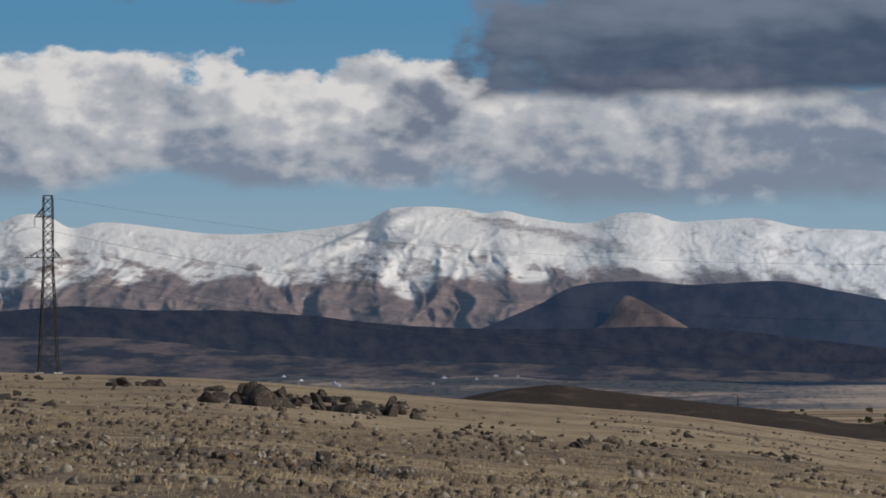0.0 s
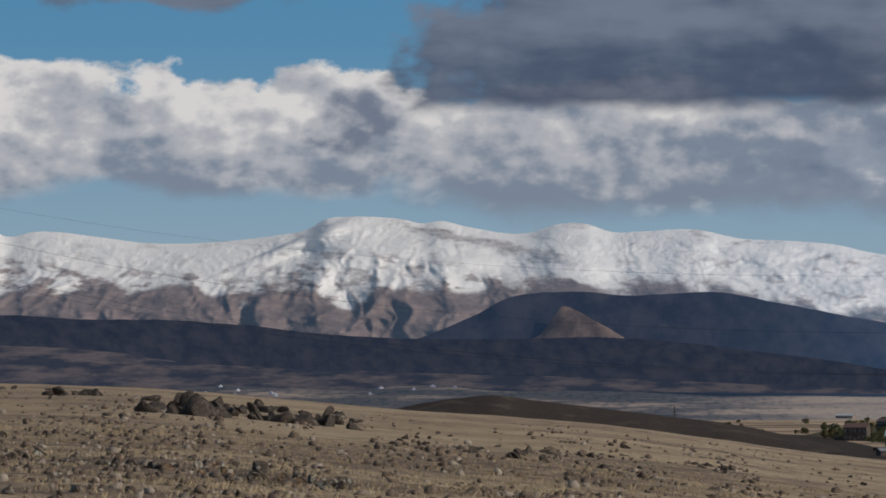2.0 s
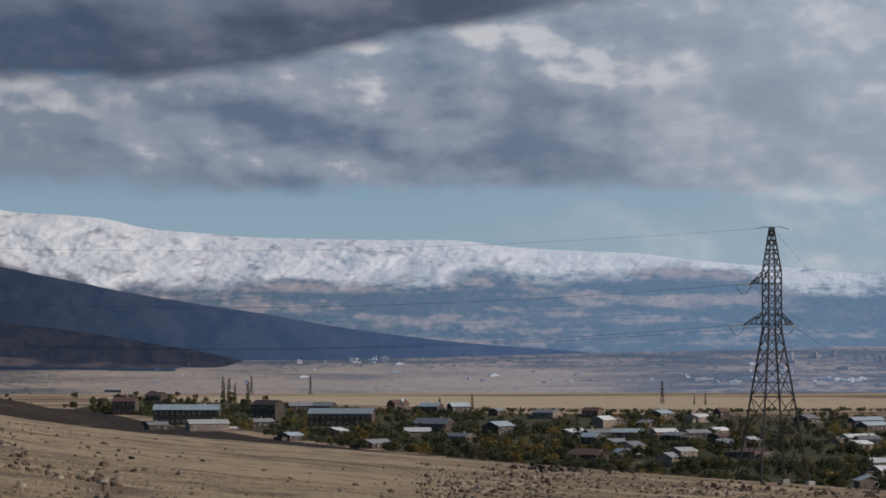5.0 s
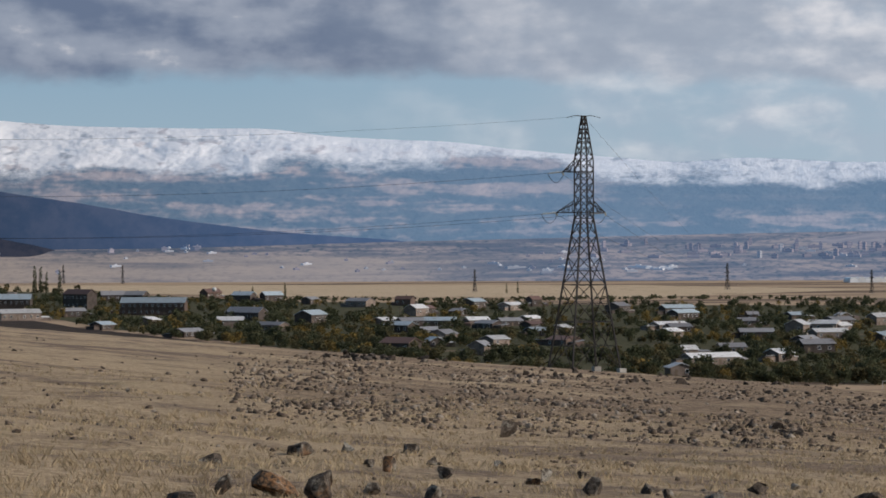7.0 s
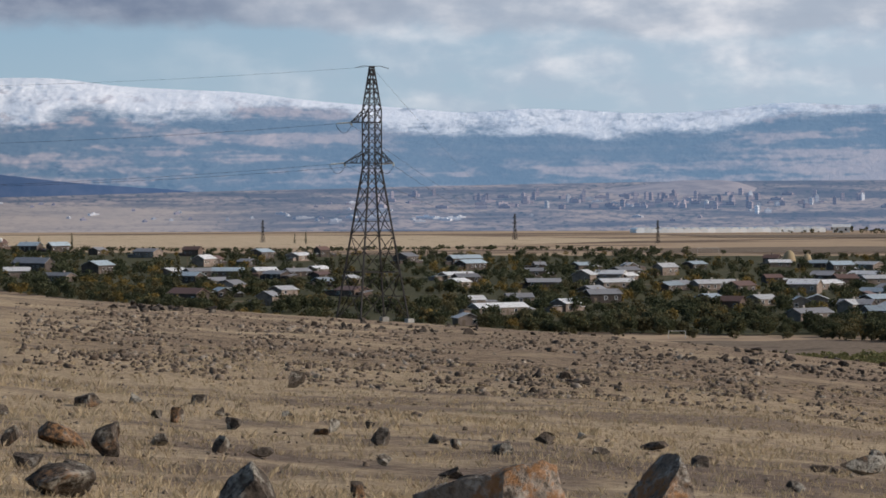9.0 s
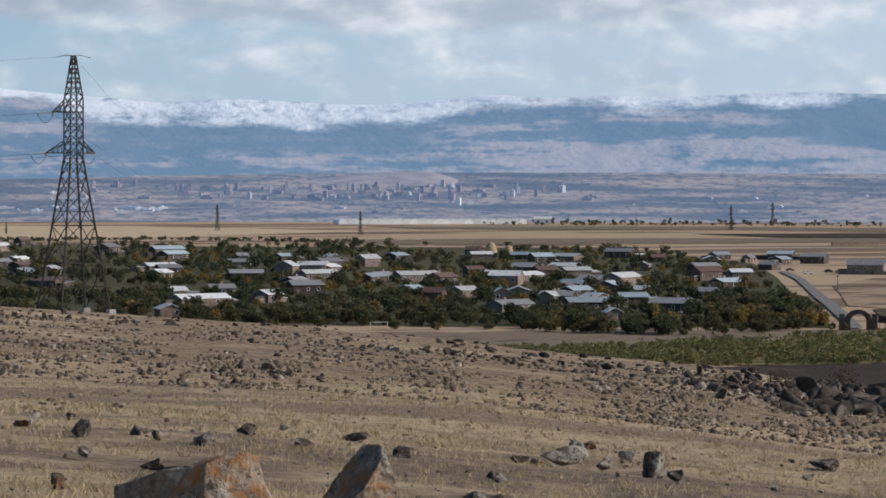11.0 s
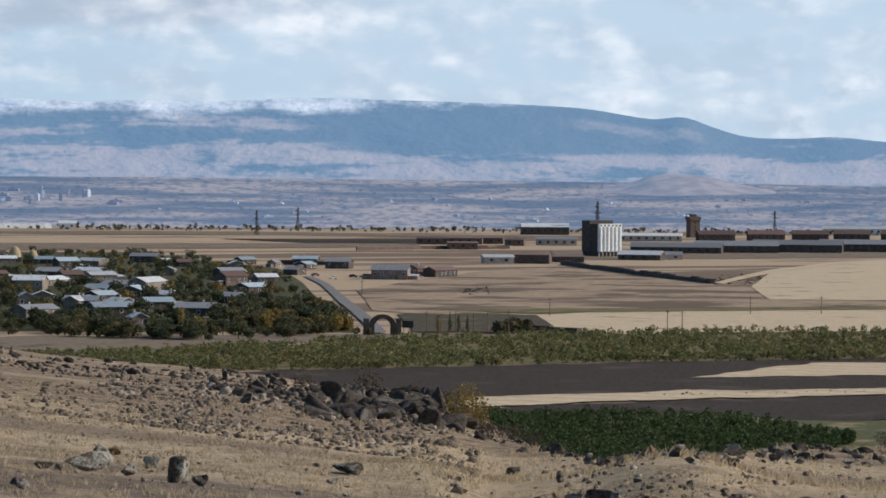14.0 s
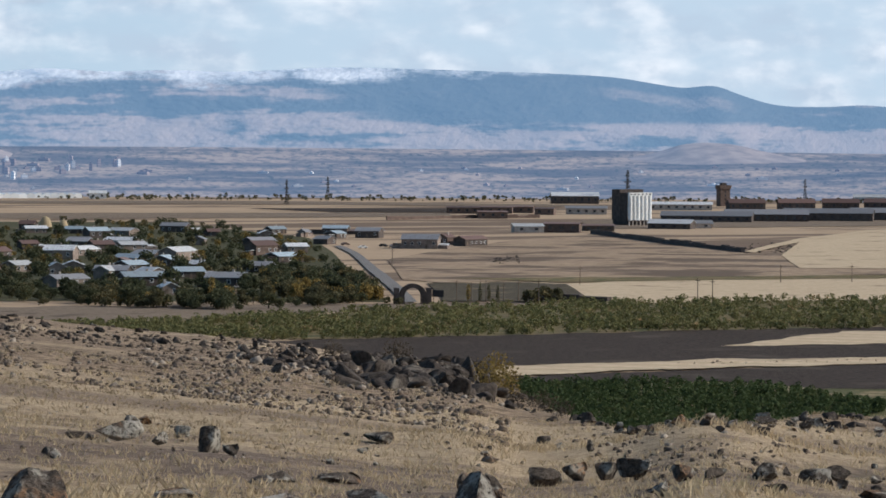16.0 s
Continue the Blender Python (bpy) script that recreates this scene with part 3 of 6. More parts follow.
def range_of_hills(name, label, d0, d1, tops, foot, mat, relief=0.3, size=1.2, fine=0.045, nrows=70, seed=3.0, bow=1.1, spurs=()):
    """A mountain flank between two distances: foot below, crest above."""
    top = tops if callable(tops) else curve(*tops)
    low = foot if callable(foot) else curve(*foot)
    lo, hi = (-12.0, 46.0) if callable(tops) else (tops[0][0], tops[0][-1])
    n = int((hi - lo) / fine)

    def point(b, t):
        d = d0 + (d1 - d0) * t
        f, c = low(b), top(b)
        tall = max(0.15, c - f)
        k = t * tall
        body = math.sin(math.pi * min(1.0, t * 0.97)) ** 0.7
        warp = 0.35 * noise.noise((b * 0.8, k * 0.9, seed))
        rise = rug(b + warp + 0.3 * k, k * 0.75 + 0.3 * warp, size, seed, 3) - 0.45
        ridge = 0.0
        if spurs:
            e0 = f + (c - f) * t
            bw = b + 0.22 * noise.noise((b * 2.1, e0 * 2.4, seed)) + 0.09 * noise.noise((b * 5.5, e0 * 6, seed + 2))
            for b0, e1, b2, e2, wide, amp in spurs:
                along = min(1.0, max(0.0, ((bw - b0) * (b2 - b0) + (e0 - e1) * (e2 - e1)) / ((b2 - b0) ** 2 + (e2 - e1) ** 2)))
                off = math.hypot(bw - b0 - along * (b2 - b0), e0 - e1 - along * (e2 - e1))
                ridge = max(ridge, amp * (0.35 + 0.65 * along) * max(0.0, 1 - off / (wide * (0.6 + 0.8 * along))))
        e = f + (c - f) * t ** bow + ridge * body + relief * rise * body * min(1.0, tall / 1.6)
        e += 0.008 * noise.noise((b * 4, k * 6, seed)) + 0.03 * noise.noise((b * 1.3, k * 1.5, seed + 3)) * body
        a = radians(b)
        return (d * math.sin(a), d * math.cos(a), EYE + d * math.tan(radians(e)))
    ob = sheet(name, [lo + (hi - lo) * i / n for i in range(n + 1)], [i / nrows for i in range(nrows + 1)], point, [mat])
    return tagged(ob, label, "mountains", kind="structure")


def step(v, lo, hi):
    return smooth(lo, hi, v)


def mountains():
    """The snowy range: a smooth plateau above, spurs and gullies below its scarp, wide steppe to the east."""
    cols, nrows = [-9 + 0.029 * i for i in range(1770)], 125
    verts, snow, bare = [], [], []
    n3 = noise.noise
    for j in range(nrows + 1):
        t = j / nrows
        for b in cols:
            f, c = FOOT(b) - 0.05, CREST(b)
            e = f + (c - f) * t
            west = 1 - step(b, 5.0, 11.0)
            # spurs: ridged noise drawn out down the slope, with finer gullies on it
            lean = 0.22 * n3((b * 0.9, e * 1.3, 3.0)) + 0.10 * n3((b * 2.6, e * 3.1, 7.0))
            slant = b + lean + 0.55 * (e - 1.3) * math.tanh((b + 0.3) * 0.6)
            spur = 1 - 2 * abs(n3((slant * 0.85, e * 0.75, 11.0)))
            rill = 1 - 2 * abs(n3(((slant + 0.8 * lean) * 2.1, e * 1.7, 17.0)))
            under = SCARP(b) - e
            deep = step(under, -0.12, 0.75) * west
            # rumpled lava tops
            lump = n3((b * 1.6, e * 4.2, 21.0)) + 0.55 * n3((b * 3.7 + lean, e * 9.0, 23.0)) + 0.3 * n3((b * 8.5, e * 19.0, 27.0))
            rumple = step(b, 4.0, 7.5) * (1 - step(b, 13.5, 19.0) * 0.55)
            broad = n3((b * 0.45, e * 1.6, 31.0)) + 0.5 * n3((b * 1.1, e * 3.2, 33.0))
            crag = 1 - 2 * abs(n3(((slant + lean) * 4.6, e * 5.0, 19.0)))
            push = deep * (50 * (spur - 0.35) + 17 * (rill - 0.4) + 5 * crag) + (4.5 + 6.0 * rumple) * lump + 26 * broad + 2.5 * crag * west
            # long shoulder that climbs to the summit, and the hollow beside it
            ridge = (b + 2.2) * 0.42 + 1.98
            if -2.6 < b < 0.8:
                push += 34 * step(e, ridge - 0.28, ridge) * (1 - step(e, ridge, ridge + 0.04)) * step(b, -2.5, -1.6) * (1 - step(b, 0.0, 0.8))
            push *= 1 - step(t, 0.9, 1.0) * 0.8
            d = 4490 + 450 * t - push
            a = radians(b)
            verts.append((d * math.sin(a), d * math.cos(a), EYE + d * math.tan(radians(e))))
            # snow lies low in the gullies and thin on the spurs
            rag = west * (0.30 * (0.42 - spur) + 0.14 * (0.45 - rill)) + 0.07 * lump + (0.16 - 0.09 * west) * n3((b * 0.8, e * 5.0, 41.0))
            k = step(e - SNOW(b) + rag, -0.16, 0.20)
            scour = n3((b * 2.3 + lean, e * 6.5, 45.0)) + 0.6 * n3((b * 6.0, e * 15.0, 47.0)) + 0.35 * n3((b * 14.0, e * 34.0, 49.0))
            k *= 1 - 0.5 * step(scour, 0.1, 0.7) * (0.6 + 0.4 * rumple) * (1 - 0.7 * step(b, 13.0, 18.0))
            k *= 1 - 0.4 * west * step(SCARP(b) - e, -0.05, 0.3) * step(scour + 0.5 * rill, 0.1, 0.6)
            k *= 1 - 0.75 * deep * step(spur + 0.4 * scour, 0.72, 1.05) * (1 - step(e, 1.75, 2.1))
            # wind-bared streak down the east side of the summit
            tail = 2.66 - 0.22 * (b - 0.2) - e
            k *= 1 - 0.5 * step(b, 0.0, 0.8) * (1 - step(b, 2.0, 4.5)) * step(tail + 0.08 * scour, -0.10, 0.03) * (1 - step(tail + 0.12 * scour, 0.03, 0.24))
            # ridge tops to the east are only dusted
            band = n3((b * 0.34, e * 4.4, 51.0)) + 0.5 * n3((b * 0.9, e * 10.0, 53.0)) + 0.3 * n3((b * 2.4, e * 22.0, 55.0))
            k *= 1 - step(b, 14.0, 19.0) * (0.05 + 0.5 * step(scour + 0.6 * band, -0.4, 1.2))
            snow.append(k)
            # pale steppe, with bands of light and shade put into the colour
            low = step(b, 22.0, 26.0) * (1 - step(e, 0.42, 0.62)) * step(e, -0.1, 0.12)
            p = step(band + 0.5 * scour + 0.5 * low, -0.35, 0.75) * 0.95
            dark_flank = step(b + 2.2 * (e - 0.6) + 0.4 * scour, 31.2, 32.2) * step(e, 0.42, 0.6) * (1 - step(b, 38.2, 39.2) * 0.6)
            lit_streak = step(e + 0.08 * scour, CREST(b) - 0.42, CREST(b) - 0.3) * step(b, 35.0, 36.0) * (1 - step(e, CREST(b) - 0.22, CREST(b) - 0.12)) * (1 - step(b, 37.5, 38.1))
            p = max(p * (1 - 0.9 * dark_flank), 0.45 * lit_streak)
            dusk = step(b, 17.5, 20.5) * (1 - step(b, 24.6, 25.6)) * step(e, 0.25, 0.5)
            p *= 1 - 0.7 * dusk
            p = p * (1 - west) + west * (0.45 + 0.25 * scour)
            bare.append(min(1.0, max(0.0, p)))
    nc = len(cols)
    faces = [(j * nc + i, j * nc + i + 1, (j + 1) * nc + i + 1, (j + 1) * nc + i) for j in range(nrows) for i in range(nc - 1)]
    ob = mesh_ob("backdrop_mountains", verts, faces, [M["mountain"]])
    for name, values in (("snow_cover", snow), ("steppe_and_light", bare)):
        ob.data.attributes.new(name, "FLOAT", "POINT").data.foreach_set("value", np.array(values, np.float32))
    tagged(ob, "snow-covered volcanic plateau range along the horizon", "mountains", kind="structure")


mountains()


def valley_floor(b, t):
    d = VALLEY + (4460 - VALLEY) * t
    e = math.degrees(math.atan2(-EYE, VALLEY)) * (1 - t) + (FOOT(b) + 0.05) * t + 0.07 * noise.noise((b * 0.6, t * 5, 9.0)) * math.sin(math.pi * t)
    a = radians(b)
    return (d * math.sin(a), d * math.cos(a), EYE + d * math.tan(radians(e)))


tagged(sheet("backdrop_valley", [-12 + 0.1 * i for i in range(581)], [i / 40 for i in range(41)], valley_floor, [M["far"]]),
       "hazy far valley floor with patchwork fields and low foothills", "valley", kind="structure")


def valley_spot(b, dip):
    """Where a line of sight that dips so far meets the valley floor."""
    t = 0.0
    while t < 1:
        x, y, z = valley_floor(b, t)
        if math.degrees(math.atan2(z - EYE, math.hypot(x, y))) > -dip:
            break
        t += 0.01
    return Vector((x, y, z))


range_of_hills("backdrop_hill", "long low hill below the range, coloured dark for cloud shade", 4150, 4400,
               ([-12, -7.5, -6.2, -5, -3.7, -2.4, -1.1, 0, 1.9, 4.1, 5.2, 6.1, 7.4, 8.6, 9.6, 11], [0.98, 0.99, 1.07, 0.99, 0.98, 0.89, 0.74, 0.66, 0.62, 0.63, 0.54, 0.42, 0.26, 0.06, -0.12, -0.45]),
               ([-12, -5, -4, -3, 0, 3, 6.9, 11], [0.5, 0.45, 0.35, 0.2, 0.08, -0.02, -0.3, -0.6]), M["shaded_hill"], 0.07, 1.3, 0.04, 40, 5.0, 0.6)
range_of_hills("backdrop_foothill", "brown foot of the hill above the valley, coloured in lit and cloud-shaded patches", 4020, 4148,
               ([-12, -7.5, -5.5, -4.4, -3.4, -2.0, 0, 4, 9], [0.55, 0.56, 0.52, 0.42, 0.26, 0.17, 0.08, -0.06, -0.3]), ([-12, -4, 9], [-0.2, -0.2, -0.35]), M["half_lit"], 0.05, 1.0, 0.04, 24, 9.0, 0.8)
range_of_hills("backdrop_slope", "mountain shoulder running down to the valley, coloured dark for cloud shade", 4425, 4455,
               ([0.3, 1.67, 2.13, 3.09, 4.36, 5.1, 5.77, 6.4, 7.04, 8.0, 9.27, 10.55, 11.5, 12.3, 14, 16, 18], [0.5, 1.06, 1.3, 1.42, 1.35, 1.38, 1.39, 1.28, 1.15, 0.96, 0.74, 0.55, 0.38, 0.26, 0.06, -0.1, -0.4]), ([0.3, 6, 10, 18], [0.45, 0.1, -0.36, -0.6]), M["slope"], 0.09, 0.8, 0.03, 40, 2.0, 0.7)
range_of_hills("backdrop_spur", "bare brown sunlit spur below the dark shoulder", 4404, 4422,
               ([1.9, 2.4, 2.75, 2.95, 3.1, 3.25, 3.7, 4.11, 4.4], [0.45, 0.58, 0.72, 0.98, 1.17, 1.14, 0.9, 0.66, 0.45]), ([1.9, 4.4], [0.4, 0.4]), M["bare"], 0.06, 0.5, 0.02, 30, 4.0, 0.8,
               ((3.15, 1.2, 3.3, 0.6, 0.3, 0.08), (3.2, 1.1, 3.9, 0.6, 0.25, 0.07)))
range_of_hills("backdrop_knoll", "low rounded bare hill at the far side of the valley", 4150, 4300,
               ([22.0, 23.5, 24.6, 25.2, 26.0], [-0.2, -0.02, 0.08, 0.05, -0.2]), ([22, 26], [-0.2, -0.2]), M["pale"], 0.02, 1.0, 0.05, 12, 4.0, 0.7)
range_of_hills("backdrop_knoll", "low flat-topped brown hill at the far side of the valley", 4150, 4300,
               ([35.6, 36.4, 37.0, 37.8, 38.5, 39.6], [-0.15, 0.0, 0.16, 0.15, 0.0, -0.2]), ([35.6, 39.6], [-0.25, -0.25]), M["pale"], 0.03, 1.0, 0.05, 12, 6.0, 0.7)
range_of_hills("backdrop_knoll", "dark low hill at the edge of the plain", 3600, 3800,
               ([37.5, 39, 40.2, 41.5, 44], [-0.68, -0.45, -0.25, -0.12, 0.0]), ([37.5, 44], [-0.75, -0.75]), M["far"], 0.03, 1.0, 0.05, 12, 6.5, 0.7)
range_of_hills("backdrop_mound", "low dark bare mound beyond the brow of the hill", 1900, 2050,
               ([-1.0, 0.3, 1.3, 1.9, 2.7, 4.2, 6.0, 8.0], [-1.1, -0.55, -0.38, -0.33, -0.43, -0.62, -0.85, -1.3]), ([-1, 8], [-1.15, -1.35]), M["soil"], 0.05, 1.2, 0.06, 16, 8.0, 0.6)

# ---------------------------------------------------------------- fields and road on the plain


def patch(name, label, mat, corners, up=0.2, cat="field", ragged=1.6):
    """A flat field: the corners are bearing and distance; its edge is a little ragged."""
    ring = []
    for (b0, d0), (b1, d1) in zip(corners, corners[1:] + corners[:1]):
        steps = max(2, int(abs(b1 - b0) / 0.12))
        for i in range(steps):
            t = i / steps
            p = at(b0 + (b1 - b0) * t, d0 + (d1 - d0) * t)
            w = ragged * noise.noise((p.x * 0.07, p.y * 0.07, up * 9)) + 0.4 * ragged * noise.noise((p.x * 0.4, p.y * 0.4, up * 3))
            ring.append((p.x + w, p.y + 3 * w, up))
    bm = bmesh.new()
    top = [bm.verts.new(p) for p in ring]
    bm.faces.new(top)
    bmesh.ops.triangulate(bm, faces=bm.faces[:])
    me = bpy.data.meshes.new(name)
    bm.normal_update()
    if sum(f.normal.z for f in bm.faces) < 0:
        bmesh.ops.reverse_faces(bm, faces=bm.faces[:])
    bm.to_mesh(me)
    bm.free()
    me.materials.append(mat)
    return tagged(new(name, me), label, cat, kind="structure")


patch("field_orchard_floor", "dry grass strip under rows of fruit shrubs", M["litter"], [(25.5, 850), (31, 935), (35.7, 1019), (42.5, 1060), (42.5, 885), (35.7, 838), (31.8, 804), (27, 815)], 0.15)
patch("field_ploughed", "dark freshly ploughed volcanic soil", M["soil"], [(29, 790), (34.7, 832), (42.5, 905), (42.5, 757), (33.2, 706), (30.5, 735)], 0.2)
patch("field_stubble", "pale straw tongue between ploughed strips", M["stubble"], [(37.6, 783), (39.7, 854), (42.5, 872), (42.5, 817), (39, 793)], 0.35)
patch("field_stubble", "pale straw strip between ploughed fields", M["stubble"], [(33.4, 698), (37.6, 734), (42.5, 757), (42.5, 742), (37.6, 706), (33.6, 672)], 0.35)
patch("field_ploughed", "dark ploughed strip beside the green orchard", M["soil"], [(33.6, 668), (37.6, 704), (42.5, 737), (42.5, 655), (39.3, 647), (37.6, 664), (33.8, 640)], 0.2)
patch("field_green", "green grassy orchard floor", M["green"], [(33.6, 640), (37.6, 662), (42.5, 640), (42.5, 570), (39.9, 567), (37.6, 530), (35, 520), (33.9, 560)], 0.15)
patch("field_straw", "bright cut straw field", M["stubble"], [(35.0, 1150), (35.7, 1176), (42.5, 1255), (42.5, 1070), (35.7, 1006), (35.2, 1049)], 0.2)
patch("field_slope", "dry tan pasture rising behind the gateway", M["tan"], [(31.9, 1400), (34.0, 1713), (35.5, 1865), (38, 1530), (42.5, 1600), (42.5, 1300), (35.7, 1205), (32.8, 1160), (32.2, 1180)], 0.2)
patch("field_stubble", "furrowed pale stubble field by the farm sheds", M["stubble"], [(38.6, 1500), (39.0, 1780), (40.0, 2000), (42.5, 2200), (42.5, 1340), (38.9, 1330)], 0.35)
patch("field_soil", "dark weedy yard beside the gateway", M["yard"], [(32.6, 1150), (33.8, 1165), (35.0, 1150), (35.2, 1060), (34.8, 1010), (32.9, 1010)], 0.25, "field", 4.0)
patch("field_track", "bare earth strip in front of the village", M["earth"], [(18, 980), (24, 965), (29.9, 989), (32.0, 1000), (34.5, 1000), (34.5, 975), (31.0, 941), (28.9, 901), (25, 860), (18, 860)], 0.12)
patch("field_dark", "dark fallow land below the brow", M["soil"], [(0.5, 3200), (4, 2900), (7.4, 2450), (8.4, 2050), (10.5, 1650), (13, 1380), (13, 1200), (4, 1500), (0.5, 2500)], 0.3)
patch("field_dark", "dark fallow band beyond the village", M["earth"], [(22, 2330), (26, 2420), (33, 2500), (33, 2350), (28, 2230), (24, 2200)], 0.3)
patch("field_dark", "dark fallow band on the far plain", M["earth"], [(24, 3000), (30, 3050), (36, 2900), (36, 2800), (30, 2850), (25, 2850)], 0.3)
patch("field_dark", "dark field edge past the farm", M["soil"], [(29.5, 2650), (34, 2700), (34, 2520), (31, 2500)], 0.35)
patch("field_verge", "dark weedy field boundary", M["litter"], [(33, 1195), (38, 1235), (42.5, 1290), (42.5, 1255), (38, 1205), (34.9, 1165)], 0.3)
patch("field_pale", "pale dry field past the village", M["stubble"], [(7, 3100), (13, 3100), (20, 3000), (24, 2750), (20, 2400), (14, 2500), (9, 2800)], 0.1)
patch("village_ground", "dark garden soil and grass between the houses", M["garden"], [(7.2, 2500), (9, 2080), (11, 1640), (14, 1340), (16, 1170), (20, 1050), (25, 1008), (31.9, 1008), (31.3, 1240), (31.0, 1500), (30.6, 1750), (28, 2120), (20, 2150), (14, 2300), (10.5, 2700), (8, 2900)], 0.1, "ground")
patch("road", "grey asphalt village road", M["asphalt"], [(31.0, 1600), (31.15, 1600), (31.42, 1490), (31.75, 1290), (32.44, 1003), (32.18, 1000), (31.58, 1270), (31.28, 1480)], 0.45, "road", 0.6)
patch("road_track", "pale dirt track crossing the fields to the farm", M["stubble"], [(38.0, 1545), (38.9, 1790), (40.2, 2000), (40.3, 1985), (39.1, 1760), (38.15, 1530)], 0.5, "road", 0.5)

# ---------------------------------------------------------------- helpers for things


def part(name, bm, mat, parent, label=""):
    me = bpy.data.meshes.new(name)
    bm.to_mesh(me)
    bm.free()
    if mat:
        me.materials.append(mat)
    ob = new(name, me)
    ob.parent = parent
    if label:
        ob["label"] = label
    return ob


def thing(name, label, category, m, group=""):
    ob = new(name)
    ob.matrix_world = m
    return tagged(ob, label, category, group)


def box(bm, x0, x1, y0, y1, z0, z1, m=None):
    vs = [bm.verts.new(Vector(p) if m is None else m @ Vector(p)) for p in
          ((x0, y0, z0), (x1, y0, z0), (x1, y1, z0), (x0, y1, z0), (x0, y0, z1), (x1, y0, z1), (x1, y1, z1), (x0, y1, z1))]
    for f in ((3, 2, 1, 0), (4, 5, 6, 7), (0, 1, 5, 4), (1, 2, 6, 5), (2, 3, 7, 6), (3, 0, 4, 7)):
        bm.faces.new([vs[i] for i in f])
    return bm


def bar(bm, a, b, r):
    """A square rod from a to b."""
    a, b = Vector(a), Vector(b)
    z = (b - a).normalized()
    x = z.orthogonal().normalized()
    y = z.cross(x)
    vs = [bm.verts.new(p + (x * c + y * s) * r) for p in (a, b) for c, s in ((1, 0), (0, 1), (-1, 0), (0, -1))]
    for i in range(4):
        j = (i + 1) % 4
        bm.faces.new((vs[i], vs[j], vs[j + 4], vs[i + 4]))
    bm.faces.new(vs[3::-1])
    bm.faces.new(vs[4:])


def facing(b, d, turn=0.0, up=0.0):
    """A pose on the ground whose front looks back at the stand."""
    return Matrix.Translation(at(b, d, up)) @ pose(0, 0, 0, 0, 0, -b + turn)


# ---------------------------------------------------------------- power line


def pylon(name, label, m, tall, base, waist, knee, top, arms, thick=0.13, panel=1.75):
    """A lattice mast: legs tapering to a waist at the knee height, a straight column, then a cap."""
    ob = thing(name, label, "pylon", m, "power line masts")

    def half(z):
        if z < knee:
            return (base + (waist - base) * z / knee) / 2
        cap = arms[-1][0] + 1.6
        return waist / 2 if z < cap else (waist + (top - waist) * (z - cap) / (tall - cap)) / 2
    corners = ((1, 1), (-1, 1), (-1, -1), (1, -1))

    def at_corner(i, z):
        return Vector((corners[i % 4][0] * half(z), corners[i % 4][1] * half(z), z))
    cap = arms[-1][0] + 1.6
    for i in range(4):
        bm = bmesh.new()
        for a, b in ((-0.5, knee), (knee, cap), (cap, tall)):
            p = at_corner(i, max(a, 0)) if a >= 0 else at_corner(i, 0) + Vector((0, 0, -0.6))
            bar(bm, p, at_corner(i, b), thick * (1.25 if a < knee else 0.9))
        part("leg", bm, M["steel"], ob)
    # panels get shorter as the mast narrows
    levels, z = [0.0], 0.0
    while z < tall - 0.8:
        z += max(0.72 * panel, half(z) * panel)
        levels.append(min(z, tall))
    for i in range(4):
        for lo, hi in zip(levels, levels[1:]):
            bm = bmesh.new()
            bar(bm, at_corner(i, lo), at_corner(i + 1, hi), thick * 0.55)
            bar(bm, at_corner(i + 1, lo), at_corner(i, hi), thick * 0.55)
            if half(lo) > 2:
                mid = (at_corner(i, lo) + at_corner(i + 1, lo) + at_corner(i, hi) + at_corner(i + 1, hi)) / 4
                bar(bm, (at_corner(i, lo) + at_corner(i, hi)) / 2, mid, thick * 0.4)
                bar(bm, (at_corner(i + 1, lo) + at_corner(i + 1, hi)) / 2, mid, thick * 0.4)
            part("cross_brace", bm, M["steel"], ob)
    for z in (levels[1], levels[2], knee, *sorted({a[0] for a in arms}), tall):
        bm = bmesh.new()
        for i in range(4):
            bar(bm, at_corner(i, z), at_corner(i + 1, z), thick * 0.7)
        part("ring_beam", bm, M["steel"], ob)
    tips = []
    for z, reach in arms:
        side = 1 if reach > 0 else -1
        h = half(z)
        tip = Vector((side * h + reach, 0, z))
        bm = bmesh.new()
        for s in (-1, 1):
            bar(bm, (side * h, s * h, z), tip, thick * 0.8)
            bar(bm, (side * h, s * h, z + 1.7), tip, thick * 0.6)
            for k in (0.35, 0.68):
                a = Vector((side * h, s * h, z)).lerp(tip, k)
                bar(bm, a, Vector((side * h, s * h, z + 1.7)).lerp(tip, k), thick * 0.45)
                bar(bm, a, Vector((side * h, s * h, z + 1.7)).lerp(tip, k - 0.3), thick * 0.45)
        bar(bm, Vector((side * h, -h, z)).lerp(tip, 0.4), Vector((side * h, h, z)).lerp(tip, 0.4), thick * 0.5)
        part("cross_arm", bm, M["steel"], ob)
        tips.append(tip)
    for i in range(4):
        p = at_corner(i, 0)
        part("footing", box(bmesh.new(), p.x - 0.5, p.x + 0.5, p.y - 0.5, p.y + 0.5, -1.2, 0.25), M["concrete"], ob, "grey concrete footing")
    return ob, tips


